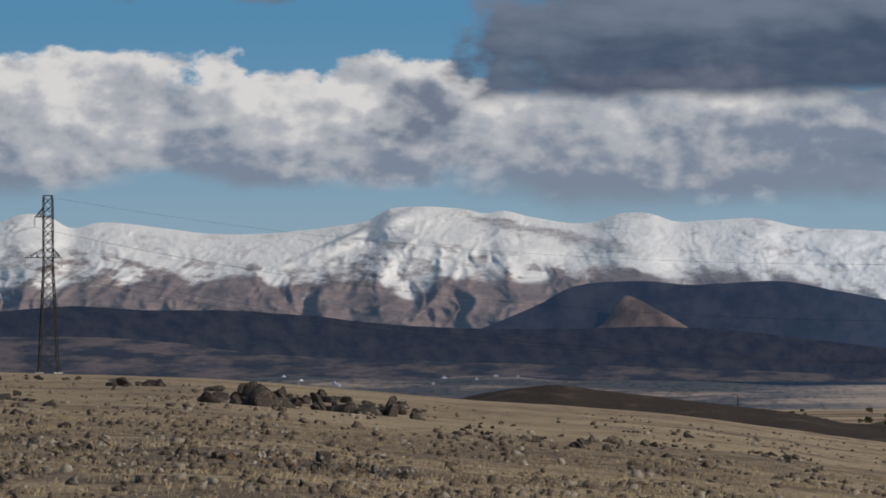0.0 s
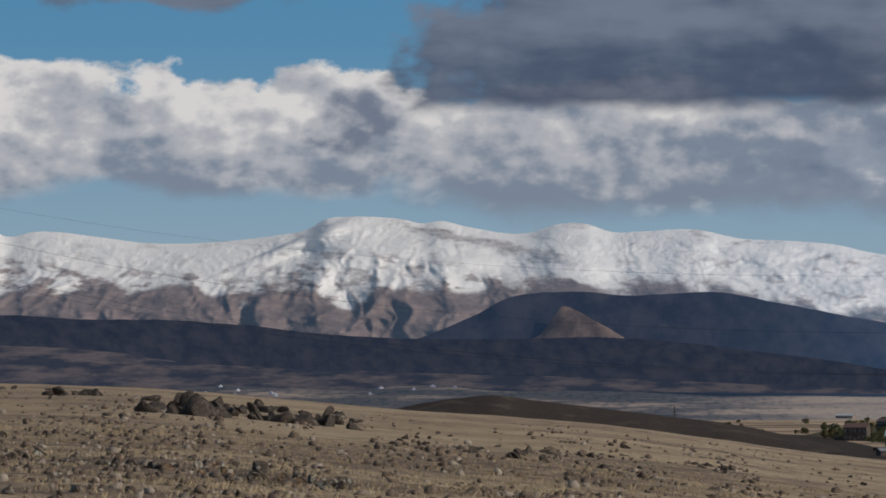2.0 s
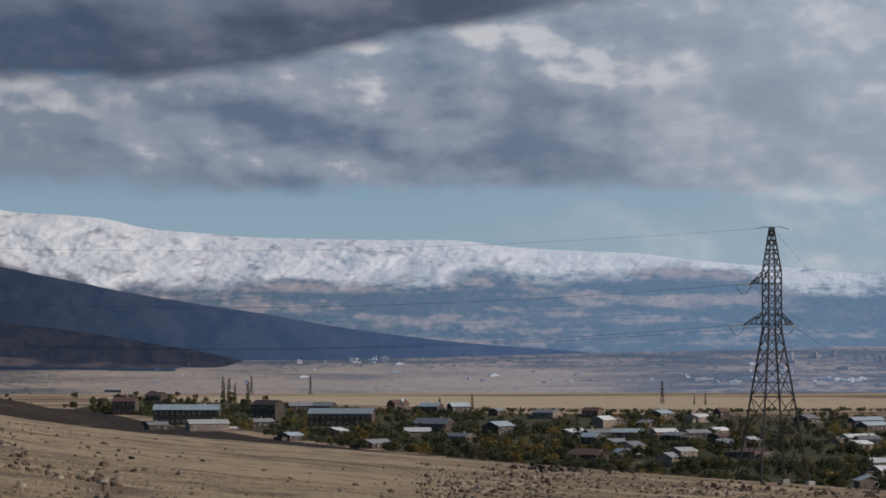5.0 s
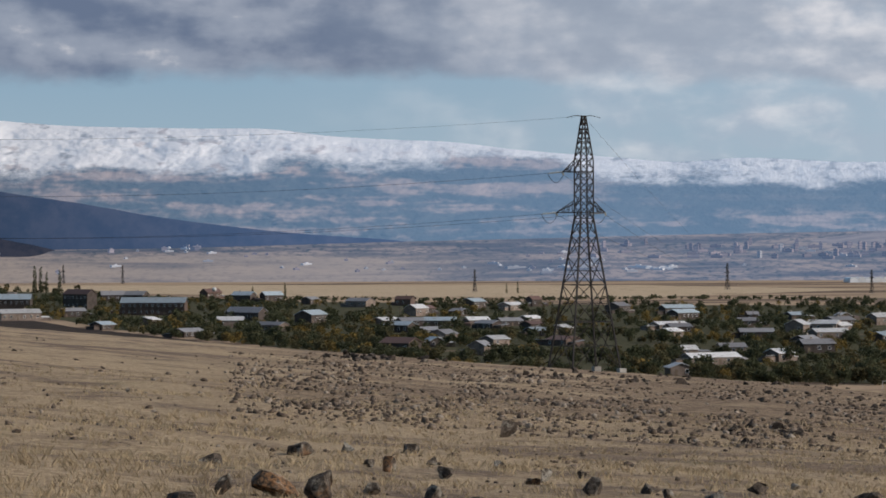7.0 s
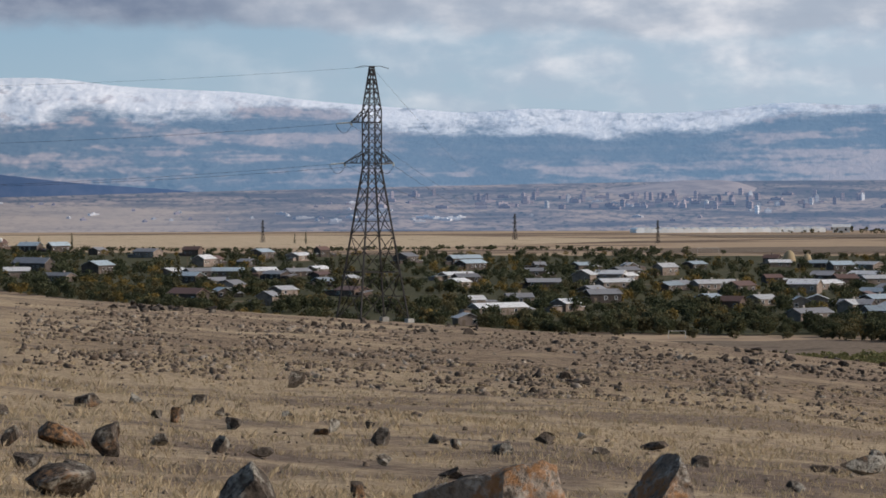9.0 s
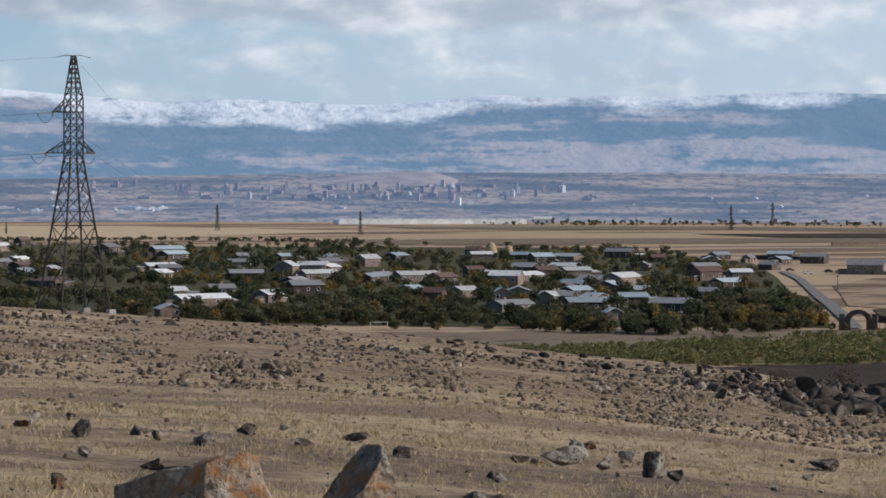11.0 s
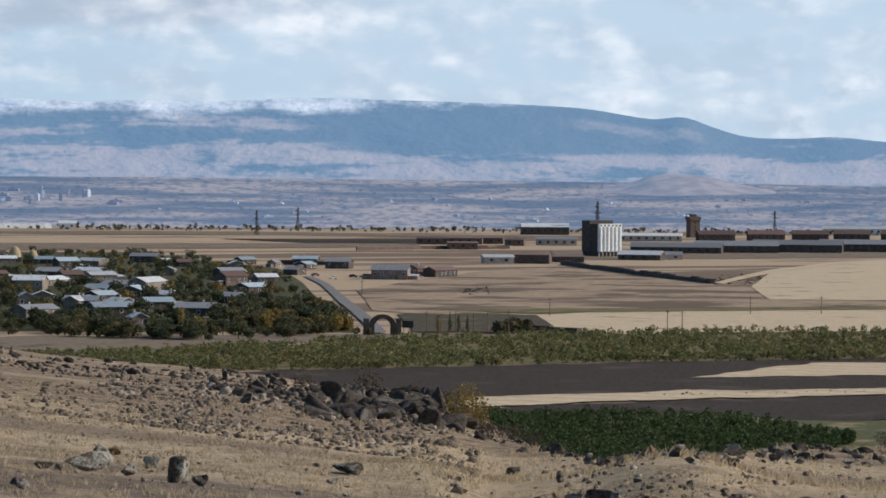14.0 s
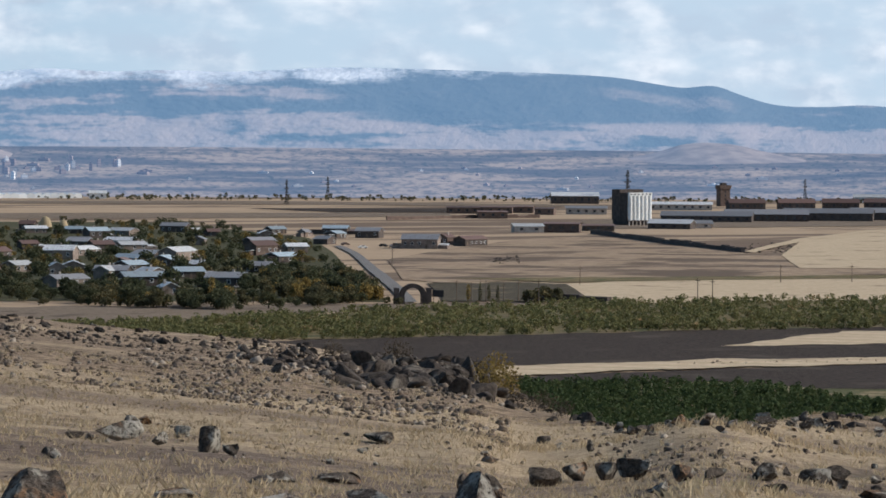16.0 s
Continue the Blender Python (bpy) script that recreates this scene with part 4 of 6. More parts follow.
def insulator(parent, a, b):
    bm = bmesh.new()
    a, b = Vector(a), Vector(b)
    bar(bm, a, b, 0.05)
    for i in range(9):
        p = a.lerp(b, (i + 0.7) / 10)
        r = bmesh.ops.create_cone(bm, cap_ends=True, segments=8, radius1=0.16, radius2=0.07, depth=0.1)
        q = (b - a).to_track_quat("Z", "Y").to_matrix().to_4x4()
        bmesh.ops.transform(bm, matrix=Matrix.Translation(p) @ q, verts=r["verts"])
    part("insulator", bm, M["glass"], parent, "string of pale glass insulator discs")


def wire(a, b, sag, r=0.02):
    a, b = Vector(a), Vector(b)
    data = bpy.data.curves.new("power_cable", "CURVE")
    data.dimensions, data.bevel_depth, data.bevel_resolution = "3D", r, 1
    s = data.splines.new("POLY")
    s.points.add(40)
    for i in range(41):
        t = i / 40
        p = a.lerp(b, t)
        s.points[i].co = (p.x, p.y, p.z - 4 * sag * t * (1 - t), 1)
    data.materials.append(M["steel"])
    tagged(new("power_cable", data), "sagging dark power line cable", "cable", "power line cables")


MAST_B, MAST_D = 20.2 - 1.16, 465.0
mast, tips = pylon("lattice_pylon", "dark weathered steel lattice pylon standing on the stony hill", facing(MAST_B, MAST_D, 27), 35.0, 7.6, 1.95, 20.9, 0.45,
                   [(21.7, -3.3), (21.7, 2.3), (27.3, -2.3)], 0.115)
first, ftips = pylon("lattice_pylon", "narrow dark steel lattice pylon on the brow of the hill", facing(-6.68, 632, 9), 33.2, 3.6, 1.75, 20.0, 1.6,
                     [(21.6, -3.4), (21.6, 1.6), (29.2, -1.6)], 0.11)
for tip in ftips:
    insulator(first, tip, tip + Vector((0, 0, -1.9)))
for side in (-1, 1):
    bm = bmesh.new()
    bar(bm, (0, 0, 35.05), (side * 1.3, 0, 35.1), 0.06)
    bar(bm, (side * 1.3, 0, 35.1), (side * 2.6, 0, 34.8), 0.05)
    part("wire_clamp", bm, M["steel"], mast)
far_arm = at(21.47, 2750, 14.0)
for tip, twin in zip(tips, ftips):
    w = mast.matrix_world @ tip
    ends = []
    for goal, sag in ((first.matrix_world @ twin - Vector((0, 0, 1.9)), 9.5), (far_arm + Vector((0, 0, (tip.z - 21.7) * 0.7)), 5.0)):
        end = w + (goal - w).normalized() * 2.2 - Vector((0, 0, 0.3))
        insulator(mast, tip, mast.matrix_world.inverted() @ end)
        wire(end, goal, sag)
        ends.append(end)
    wire(ends[0], ends[1], 1.2, 0.03)
wire(mast.matrix_world @ Vector((0, 0, 35)), first.matrix_world @ Vector((0, 0, 33)), 8.0, 0.014)
wire(mast.matrix_world @ Vector((0, 0, 35)), far_arm + Vector((0, 0, 8)), 4.0, 0.016)
for tip in ftips:
    w = first.matrix_world @ tip - Vector((0, 0, 1.9))
    wire(w, at(-30, 700, 20), 9.0, 0.018)
plain_mast, _ = pylon("lattice_pylon", "steel lattice pylon far across the plain", facing(36.0, 3000, 35), 30.0, 4.2, 1.6, 18.0, 1.0,
                      [(19.3, -3.4), (19.3, 3.2), (25.0, -2.4)], 0.2, 3.6)
for b, d, s in ((21.47, 2750, 0.72), (17.18, 2660, 0.6), (30.2, 2850, 0.7), (23.9, 2570, 0.6), (11.2, 3200, 0.6), (10.2, 3230, 0.6), (-5.3, 3200, 0.45), (-0.6, 3200, 0.5), (5.0, 3230, 0.5), (39.0, 3240, 0.7), (30.9, 3240, 0.7)):
    far = copy_thing(plain_mast, facing(b, d, 35))
    far.scale = (s, s, s)

# ---------------------------------------------------------------- village houses

random.seed(7)
WALLS = {"w": "wall_house", "b": "wall_stone", "g": "wall_stone", "d": "wall_stone", "r": "wall_brown", "G": "wall_stone", "B": "wall_brown"}
ROOFS = {"w": ("roof_white", "pale metal-sheet"), "b": ("roof_blue", "bluish metal-sheet"), "g": ("roof_grey", "grey slate"), "d": ("roof_rust", "dark rusty"),
         "r": ("roof_rust", "rust-brown"), "G": ("roof_blue", "bluish-grey metal"), "B": ("roof_blue", "long bluish metal")}
taken = []


def house(b, d, w, h, kind):
    """A low house: tuff walls, a pitched sheet roof with eaves, doors and windows."""
    w = max(5.0, w)
    turn = random.choice((-38, -20, 8, 25, 42, 55)) + random.uniform(-10, 10) if kind not in "GB" else -12
    deep = min(w, random.uniform(6.5, 10.0))
    wall_h = min(max(2.8, h * 0.85), 9.5 if kind in "GBd" else 4.6)
    pitch = min(max(1.3, h * 0.36), 2.8)
    end_on = w < 9 and random.random() < 0.45
    roof_mat, roof_word = ROOFS[kind]
    if kind == "w" and random.random() < 0.3:
        roof_mat, roof_word = "roof_grey", "weathered grey"
    wall_word = {"wall_house": "weathered tuff", "wall_stone": "dark tuff", "wall_brown": "brown tuff"}[WALLS[kind]]
    name = "school_building" if kind == "B" else "house"
    ob = thing(name, f"low {wall_word} house with a {roof_word} roof among trees" if name == "house" else "long brown tuff building with a bluish metal roof", "house", facing(b, d, turn), "village houses")
    taken.append((ob.location.x, ob.location.y, 0.5 * w))
    x, y = w / 2, deep / 2
    bm = bmesh.new()
    box(bm, -x, x, -y, y, -1.0, wall_h)
    # gables
    for s in (-1, 1):
        if end_on:
            pts = [(-x, s * y, wall_h), (x, s * y, wall_h), (0, s * y, wall_h + pitch - 0.1)]
        else:
            pts = [(s * x, -y, wall_h), (s * x, y, wall_h), (s * x, 0, wall_h + pitch - 0.1)]
        f = bm.faces.new([bm.verts.new(p) for p in pts])
    wall = part("wall", bm, M[WALLS[kind]], ob)
    bm = bmesh.new()
    ex, ey, t = x + 0.5, y + 0.5, 0.14
    if end_on:
        prof = [(-ex, wall_h - 0.25), (0, wall_h + pitch), (ex, wall_h - 0.25)]
        rows = [[(px, s * ey, pz + k) for px, pz in prof] for s in (-1, 1) for k in (0, t)]
    else:
        prof = [(-ey, wall_h - 0.25), (0, wall_h + pitch), (ey, wall_h - 0.25)]
        rows = [[(s * ex, py, pz + k) for py, pz in prof] for s in (-1, 1) for k in (0, t)]
    q = [[bm.verts.new(p) for p in r] for r in rows]
    for i in range(2):
        bm.faces.new((q[0][i], q[0][i + 1], q[2][i + 1], q[2][i]))
        bm.faces.new((q[1][i], q[3][i], q[3][i + 1], q[1][i + 1]))
        bm.faces.new((q[0][i], q[1][i], q[1][i + 1], q[0][i + 1]))
        bm.faces.new((q[2][i], q[2][i + 1], q[3][i + 1], q[3][i]))
    for i in (0, 2):
        bm.faces.new((q[0][i], q[2][i], q[3][i], q[1][i]))
    bmesh.ops.recalc_face_normals(bm, faces=bm.faces[:])
    roof = part("roof", bm, M[roof_mat], ob, f"{roof_word} roof")
    # openings on the front
    floors = 2 if wall_h > 5 else 1
    per = max(2, int(w / 3.2))
    door_at = random.randrange(per)
    for k in range(floors):
        zc = wall_h * (k + 0.55) / floors
        for i in range(per):
            xc = -x + w * (i + 0.5) / per
            if k == 0 and i == door_at:
                part("door", box(bmesh.new(), xc - 0.5, xc + 0.5, -y - 0.06, -y + 0.05, 0, 2.05), M["wood"], ob, "plain wooden door")
                continue
            win = part("window", box(bmesh.new(), xc - 0.62, xc + 0.62, -y - 0.05, -y + 0.05, zc - 0.7, zc + 0.7), M["wall_white"], ob, "white-framed window")
            part("pane", box(bmesh.new(), xc - 0.5, xc + 0.5, -y - 0.07, -y, zc - 0.58, zc + 0.58), M["pane"], win)
    if random.random() < 0.6 or kind == "G":
        cx, s = random.uniform(-x * 0.5, x * 0.5), (2.4 if kind == "G" else 0.35)
        part("chimney", box(bmesh.new(), cx - s, cx + s, 0.1, 0.1 + 1.6 * s, wall_h, wall_h + pitch + 0.9), M["wall_pale"], ob)
    for side in random.choice(((), (-1,), (1,), (-1, 1))):
        long = random.uniform(3.0, 7.5)
        a0, a1 = (x, x + long) if side > 0 else (-x - long, -x)
        part("lean_to", box(bmesh.new(), a0, a1, -y * 0.7, y * 0.6, -1, 1.9), M[WALLS[kind]], ob)
        part("lean_to_roof", box(bmesh.new(), a0 - 0.2, a1 + 0.2, -y * 0.8, y * 0.7, 0, 0.1, pose(0, 0, 2.0, 7 * side, 0, 0)), M[random.choice(("roof_white", "roof_grey", "roof_rust"))], ob)


house(28.2, 1052, 5.2, 1.3, "w")
house(20.64, 1077, 7.3, 1.6, "w")
house(26.47, 1111, 14.5, 3.6, "w")
house(27.9, 1158, 8.3, 4.2, "w")
house(21.18, 1167, 20.0, 3.4, "w")
house(27.26, 1182, 11.7, 4.0, "g")
house(27.22, 1182, 10.6, 4.0, "w")
house(22.33, 1196, 7.5, 3.8, "w")
house(26.3, 1207, 6.5, 4.3, "w")
house(26.59, 1238, 7.8, 3.9, "w")
house(20.79, 1247, 5.8, 2.4, "w")
house(17.27, 1258, 6.8, 4.7, "w")
house(28.7, 1265, 3.4, 2.3, "w")
house(21.53, 1271, 9.7, 3.4, "w")
house(15.92, 1283, 13.3, 5.1, "d")
house(27.4, 1290, 8.1, 3.5, "d")
house(16.48, 1358, 6.3, 2.6, "b")
house(17.52, 1376, 8.5, 2.6, "w")
house(28.36, 1386, 18.7, 4.7, "w")
house(26.38, 1392, 12.5, 5.0, "w")
house(27.86, 1394, 10.7, 3.0, "g")
house(27.79, 1402, 8.3, 2.8, "g")
house(16.65, 1414, 8.2, 4.6, "w")
house(24.85, 1436, 19.4, 3.8, "w")
house(24.25, 1442, 9.7, 2.2, "g")
house(23.18, 1459, 15.8, 3.7, "w")
house(29.77, 1459, 13.8, 5.3, "r")
house(21.95, 1464, 14.5, 3.6, "g")
house(30.35, 1499, 9.5, 3.6, "w")
house(18.25, 1500, 9.8, 2.9, "b")
house(12.3, 1503, 13.6, 2.7, "g")
house(22.65, 1523, 8.9, 5.8, "w")
house(27.56, 1528, 12.4, 3.2, "w")
house(18.64, 1541, 7.7, 3.2, "w")
house(20.63, 1557, 10.5, 2.8, "g")
house(23.09, 1573, 13.5, 4.3, "w")
house(32.49, 1573, 17.0, 6.0, "w")
house(23.36, 1575, 8.5, 3.1, "w")
house(27.42, 1590, 15.0, 3.6, "w")
house(20.48, 1591, 15.9, 2.3, "w")
house(26.7, 1594, 9.3, 3.6, "g")
house(13.71, 1597, 16.9, 3.6, "w")
house(28.71, 1613, 6.5, 3.6, "w")
house(33.33, 1620, 16.1, 4.1, "d")
house(17.43, 1622, 12.5, 3.0, "g")
house(10.86, 1631, 9.9, 3.3, "b")
house(30.85, 1638, 8.1, 3.2, "g")
house(32.91, 1641, 6.7, 4.4, "r")
house(16.59, 1652, 15.2, 4.1, "b")
house(13.02, 1660, 12.5, 4.5, "w")
house(16.1, 1665, 13.4, 3.7, "g")
house(17.76, 1669, 11.6, 3.1, "g")
house(24.03, 1672, 10.1, 5.1, "w")
house(15.66, 1689, 12.3, 3.1, "w")
house(11.63, 1722, 9.1, 2.2, "w")
house(26.98, 1736, 11.7, 4.7, "b")
house(14.39, 1739, 18.7, 6.0, "b")
house(31.03, 1743, 10.2, 3.5, "b")
house(31.61, 1764, 12.7, 4.5, "g")
house(23.41, 1769, 6.4, 2.7, "w")
house(28.95, 1777, 6.4, 3.2, "d")
house(30.5, 1779, 4.8, 3.2, "w")
house(22.59, 1784, 8.0, 3.1, "b")
house(20.71, 1790, 16.6, 4.5, "b")
house(21.88, 1794, 5.7, 2.9, "g")
house(13.3, 1794, 23.0, 7.4, "g")
house(24.52, 1795, 11.3, 3.6, "b")
house(9.45, 1813, 21.9, 5.3, "w")
house(31.04, 1840, 13.6, 4.0, "b")
house(30.01, 1844, 10.0, 2.8, "b")
house(8.59, 1848, 11.2, 3.8, "g")
house(16.18, 1879, 15.9, 5.6, "w")
house(25.83, 1889, 8.5, 4.8, "d")
house(10.36, 1893, 12.9, 4.3, "g")
house(20.61, 1900, 20.4, 4.7, "b")
house(11.73, 1927, 37.1, 8.7, "B")
house(19.61, 1935, 13.4, 5.2, "g")
house(9.11, 1965, 38.6, 10.7, "G")
house(11.42, 1980, 16.4, 4.3, "w")
house(17.79, 2012, 16.2, 4.2, "w")
house(17.15, 2081, 15.2, 5.1, "b")
house(10.48, 2104, 21.5, 11.1, "d")
house(15.23, 2115, 16.3, 4.9, "w")
house(18.18, 2122, 7.3, 5.5, "d")
house(15.99, 2154, 10.8, 5.3, "r")
house(14.38, 2211, 12.7, 4.2, "g")
house(8.07, 2275, 16.3, 10.7, "d")
house(13.72, 2314, 14.9, 6.5, "b")
house(13.25, 2316, 14.9, 6.5, "b")
house(11.43, 2346, 15.1, 7.1, "g")
house(11.03, 2348, 16.0, 7.4, "g")
house(12.69, 2432, 16.5, 7.3, "r")
house(8.59, 2757, 18.7, 7.3, "d")
house(7.89, 3361, 20.3, 4.3, "w")

# more low roofs between the gardens, wherever a plot is free
random.seed(31)
plots = 0
while plots < 36:
    b = random.choice((random.uniform(14.5, 30.6), random.uniform(24.5, 30.4)))
    d = random.uniform(1090, 1900) if b > 20 else random.uniform(1350, 2000)
    x, y = d * math.sin(radians(b)), d * math.cos(radians(b))
    if b > 30.9 - (d - 1005) * 0.0012 or any(math.hypot(x - hx, (y - hy) * 0.5) < r + 11 for hx, hy, r in taken):
        continue
    house(b, d, random.uniform(7, 15), random.uniform(2.6, 4.4), random.choice("wwwggbbdr"))
    plots += 1

# ---------------------------------------------------------------- grain silo, farm sheds, gateway


def silo():
    ob = thing("grain_silo", "tall concrete grain silo, ribbed sunlit side coloured pale, shaded side dark", "silo", facing(36.05, 2110, -55))
    # Light put into the materials: shaded faces dark, sunlit barrels and gallery pale.
    part("base", box(bmesh.new(), -8.5, 8.5, -7.5, 9.5, -1, 3.2), M["wall_stone"], ob)
    part("head_house", box(bmesh.new(), -9, -0.5, -8, 10, 3.2, 22.5), M["wall_stone"], ob, "concrete head house, coloured dark as the shaded side")
    for i in range(6):
        bm = bmesh.new()
        r = bmesh.ops.create_cone(bm, cap_ends=True, segments=14, radius1=1.5, radius2=1.5, depth=15.2)
        bmesh.ops.translate(bm, verts=r["verts"], vec=(8.3, -6.3 + i * 2.95, 10.85))
        part("silo_barrel", bm, M["wall_white"], ob)
    part("core", box(bmesh.new(), -0.5, 8.0, -7.9, 9.6, 3.2, 20.5), M["wall_stone"], ob)
    part("gallery", box(bmesh.new(), 8.05, 9.6, -7.8, 9.8, 18.45, 20.6), M["wall_white"], ob, "upper gallery, coloured pale as part of the sunlit side")
    for i in range(6):
        part("window", box(bmesh.new(), 9.55, 9.7, -6.8 + i * 2.9, -5.7 + i * 2.9, 19.0, 20.0), M["pane"], ob)
    for i in range(7):
        part("column", box(bmesh.new(), 8.6, 9.2, -7.5 + i * 2.8, -6.9 + i * 2.8, -1, 3.2), M["wall_pale"], ob)
    bm = bmesh.new()
    bar(bm, (-5, 0, 22.4), (-5, 0, 27), 0.12)
    part("mast", bm, M["steel"], ob)


silo()


def tower():
    ob = thing("water_tower", "square dark brick tower with a stepped head", "tower", facing(37.62, 2900, 25))
    part("shaft", box(bmesh.new(), -4.4, 4.4, -4.4, 4.4, -1, 15), M["wall_brown"], ob)
    part("head", box(bmesh.new(), -5.2, 5.2, -5.2, 5.2, 15, 18.2), M["wall_brown"], ob)
    part("cap", box(bmesh.new(), -2.4, 2.0, -2.4, 2.4, 18.2, 20.2), M["wall_stone"], ob)
    for i in range(4):
        part("window", box(bmesh.new(), 4.35, 4.5, -0.6, 0.6, 2 + i * 3.3, 3.6 + i * 3.3), M["pane"], ob)
        part("window", box(bmesh.new(), -0.6, 0.6, -4.5, -4.35, 2 + i * 3.3, 3.6 + i * 3.3), M["pane"], ob)


tower()


def shed(b, d, w, deep, h, turn=0.0, roof="roof_grey", wall="wall_stone", pitch=1.6, label="long low farm shed with a sheet roof"):
    ob = thing("farm_shed", label, "shed", facing(b, d, turn), "farm sheds")
    taken.append((ob.location.x, ob.location.y, 0.5 * w))
    x, y = w / 2, deep / 2
    bm = bmesh.new()
    box(bm, -x, x, -y, y, -1, h)
    for s in (-1, 1):
        bm.faces.new([bm.verts.new(p) for p in ((s * x, -y, h), (s * x, y, h), (s * x, 0, h + pitch))])
    part("wall", bm, M[wall], ob)
    for s, name in ((-1, "roof"), (1, "roof")):
        bm = bmesh.new()
        p = [(-x - 0.6, s * (y + 0.6), h - 0.2), (x + 0.6, s * (y + 0.6), h - 0.2), (x + 0.6, 0, h + pitch), (-x - 0.6, 0, h + pitch)]
        lo = [bm.verts.new(v) for v in p]
        hi = [bm.verts.new((v[0], v[1], v[2] + 0.15)) for v in p]
        bm.faces.new(lo)
        bm.faces.new(hi)
        for i in range(4):
            bm.faces.new((lo[i], lo[(i + 1) % 4], hi[(i + 1) % 4], hi[i]))
        bmesh.ops.recalc_face_normals(bm, faces=bm.faces[:])
        part(name, bm, M[roof], ob)
    for i in range(max(2, int(w / 6))):
        xc = -x + w * (i + 0.5) / max(2, int(w / 6))
        part("opening", box(bmesh.new(), xc - 1, xc + 1, -y - 0.05, -y + 0.05, h * 0.35, h * 0.75), M["pane"], ob, "dark shed opening")


shed(35.1, 3000, 42, 20, 7, 4, "roof_white", "wall_stone", 3.2, "long hall with a bright pale roof behind the silo")
shed(35.3, 2480, 30, 12, 4.5, 0, "roof_grey", "wall_pale")
shed(34.3, 1905, 17, 9, 3.6, 12, "roof_white", "wall_pale", 1.4, "small pale shed with a metal roof")
shed(34.9, 1910, 20, 10, 5.0, -8, "roof_rust", "wall_brown", 0.8, "dark flat-roofed brick store")
shed(35.5, 1950, 18, 9, 3.2, 6, "roof_rust", "wall_stone", 0.8, "low dark store beside the silo")
shed(36.75, 2020, 26, 13, 3.4, -14, "roof_white", "wall_stone", 2.2, "shed with a shining pale metal roof")
shed(37.2, 2040, 16, 10, 3.0, 8, "roof_grey", "wall_pale", 1.8)
shed(37.35, 2230, 60, 15, 4.2, -6, "roof_grey", "wall_stone", 2.8)
shed(38.35, 2260, 55, 16, 5.0, 5, "roof_grey", "wall_stone", 3.0)
shed(39.4, 2290, 60, 16, 5.5, -4, "roof_grey", "wall_stone", 3.0)
shed(40.5, 2330, 60, 16, 5.5, 6, "roof_grey", "wall_stone", 3.0)
shed(41.6, 2330, 55, 16, 5.5, 0, "roof_grey", "wall_stone", 3.0)
for k, bb in enumerate((38.0, 38.85, 39.6, 40.3, 41.1)):
    shed(bb, 2750 + 30 * k, 30, 12, 5.2, 15 - 6 * k, "roof_rust", "wall_stone", 3.2, "dark gabled barn on the far side of the farm")
shed(40.8, 3200, 110, 18, 5.0, 0, "roof_white", "wall_white", 2.6, "long white roofed hall far across the plain")
shed(36.9, 2700, 50, 12, 4.5, 0, "roof_white", "wall_pale", 2.0)
for bb, dd, ww in ((33.2, 2480, 24), (33.75, 2500, 26), (34.2, 2520, 18), (34.6, 2450, 14), (33.7, 2300, 20)):
    shed(bb, dd, ww, 9, 4.6, random.uniform(-10, 10), "roof_rust", "wall_brown", 0.7, "roofless-looking brick farm building")
tagged(patch("yard_dirt", "pale trampled farm yard", M["earth"], [(35.2, 2250), (38, 2450), (42.5, 2500), (42.5, 2200), (38.5, 2080), (35.4, 1990)], 0.25), kind="structure")


def stone_wall(label, points, h, thick, mat):
    """A rough field wall built in short uneven lengths."""
    ob = thing("field_wall", label, "wall", Matrix.Identity(4))
    for (b0, d0), (b1, d1) in zip(points, points[1:]):
        a, c = at(b0, d0), at(b1, d1)
        n = max(1, int((c - a).length / 9))
        for i in range(n):
            p, q = a.lerp(c, i / n), a.lerp(c, (i + 1.0) / n)
            ang = math.degrees(math.atan2(q.y - p.y, q.x - p.x))
            m = Matrix.Translation(p) @ pose(0, 0, 0, 0, 0, ang)
            part("wall_length", box(bmesh.new(), 0, (q - p).length + 0.1, -thick, thick, -0.5, h * random.uniform(0.7, 1.15), m), mat, ob)


stone_wall("dark tumbled stone wall along the pasture", [(35.4, 1880), (36.6, 1690), (37.3, 1610), (37.96, 1540)], 2.6, 1.0, M["wall_stone"])
stone_wall("low brown brick wall beside the old farm", [(31.9, 2230), (33, 2290), (34.5, 2330)], 2.2, 0.5, M["wall_brown"])
stone_wall("low dark wall by the reservoir yard", [(34.3, 1030), (35.7, 1012)], 2.4, 1.2, M["wall_stone"])


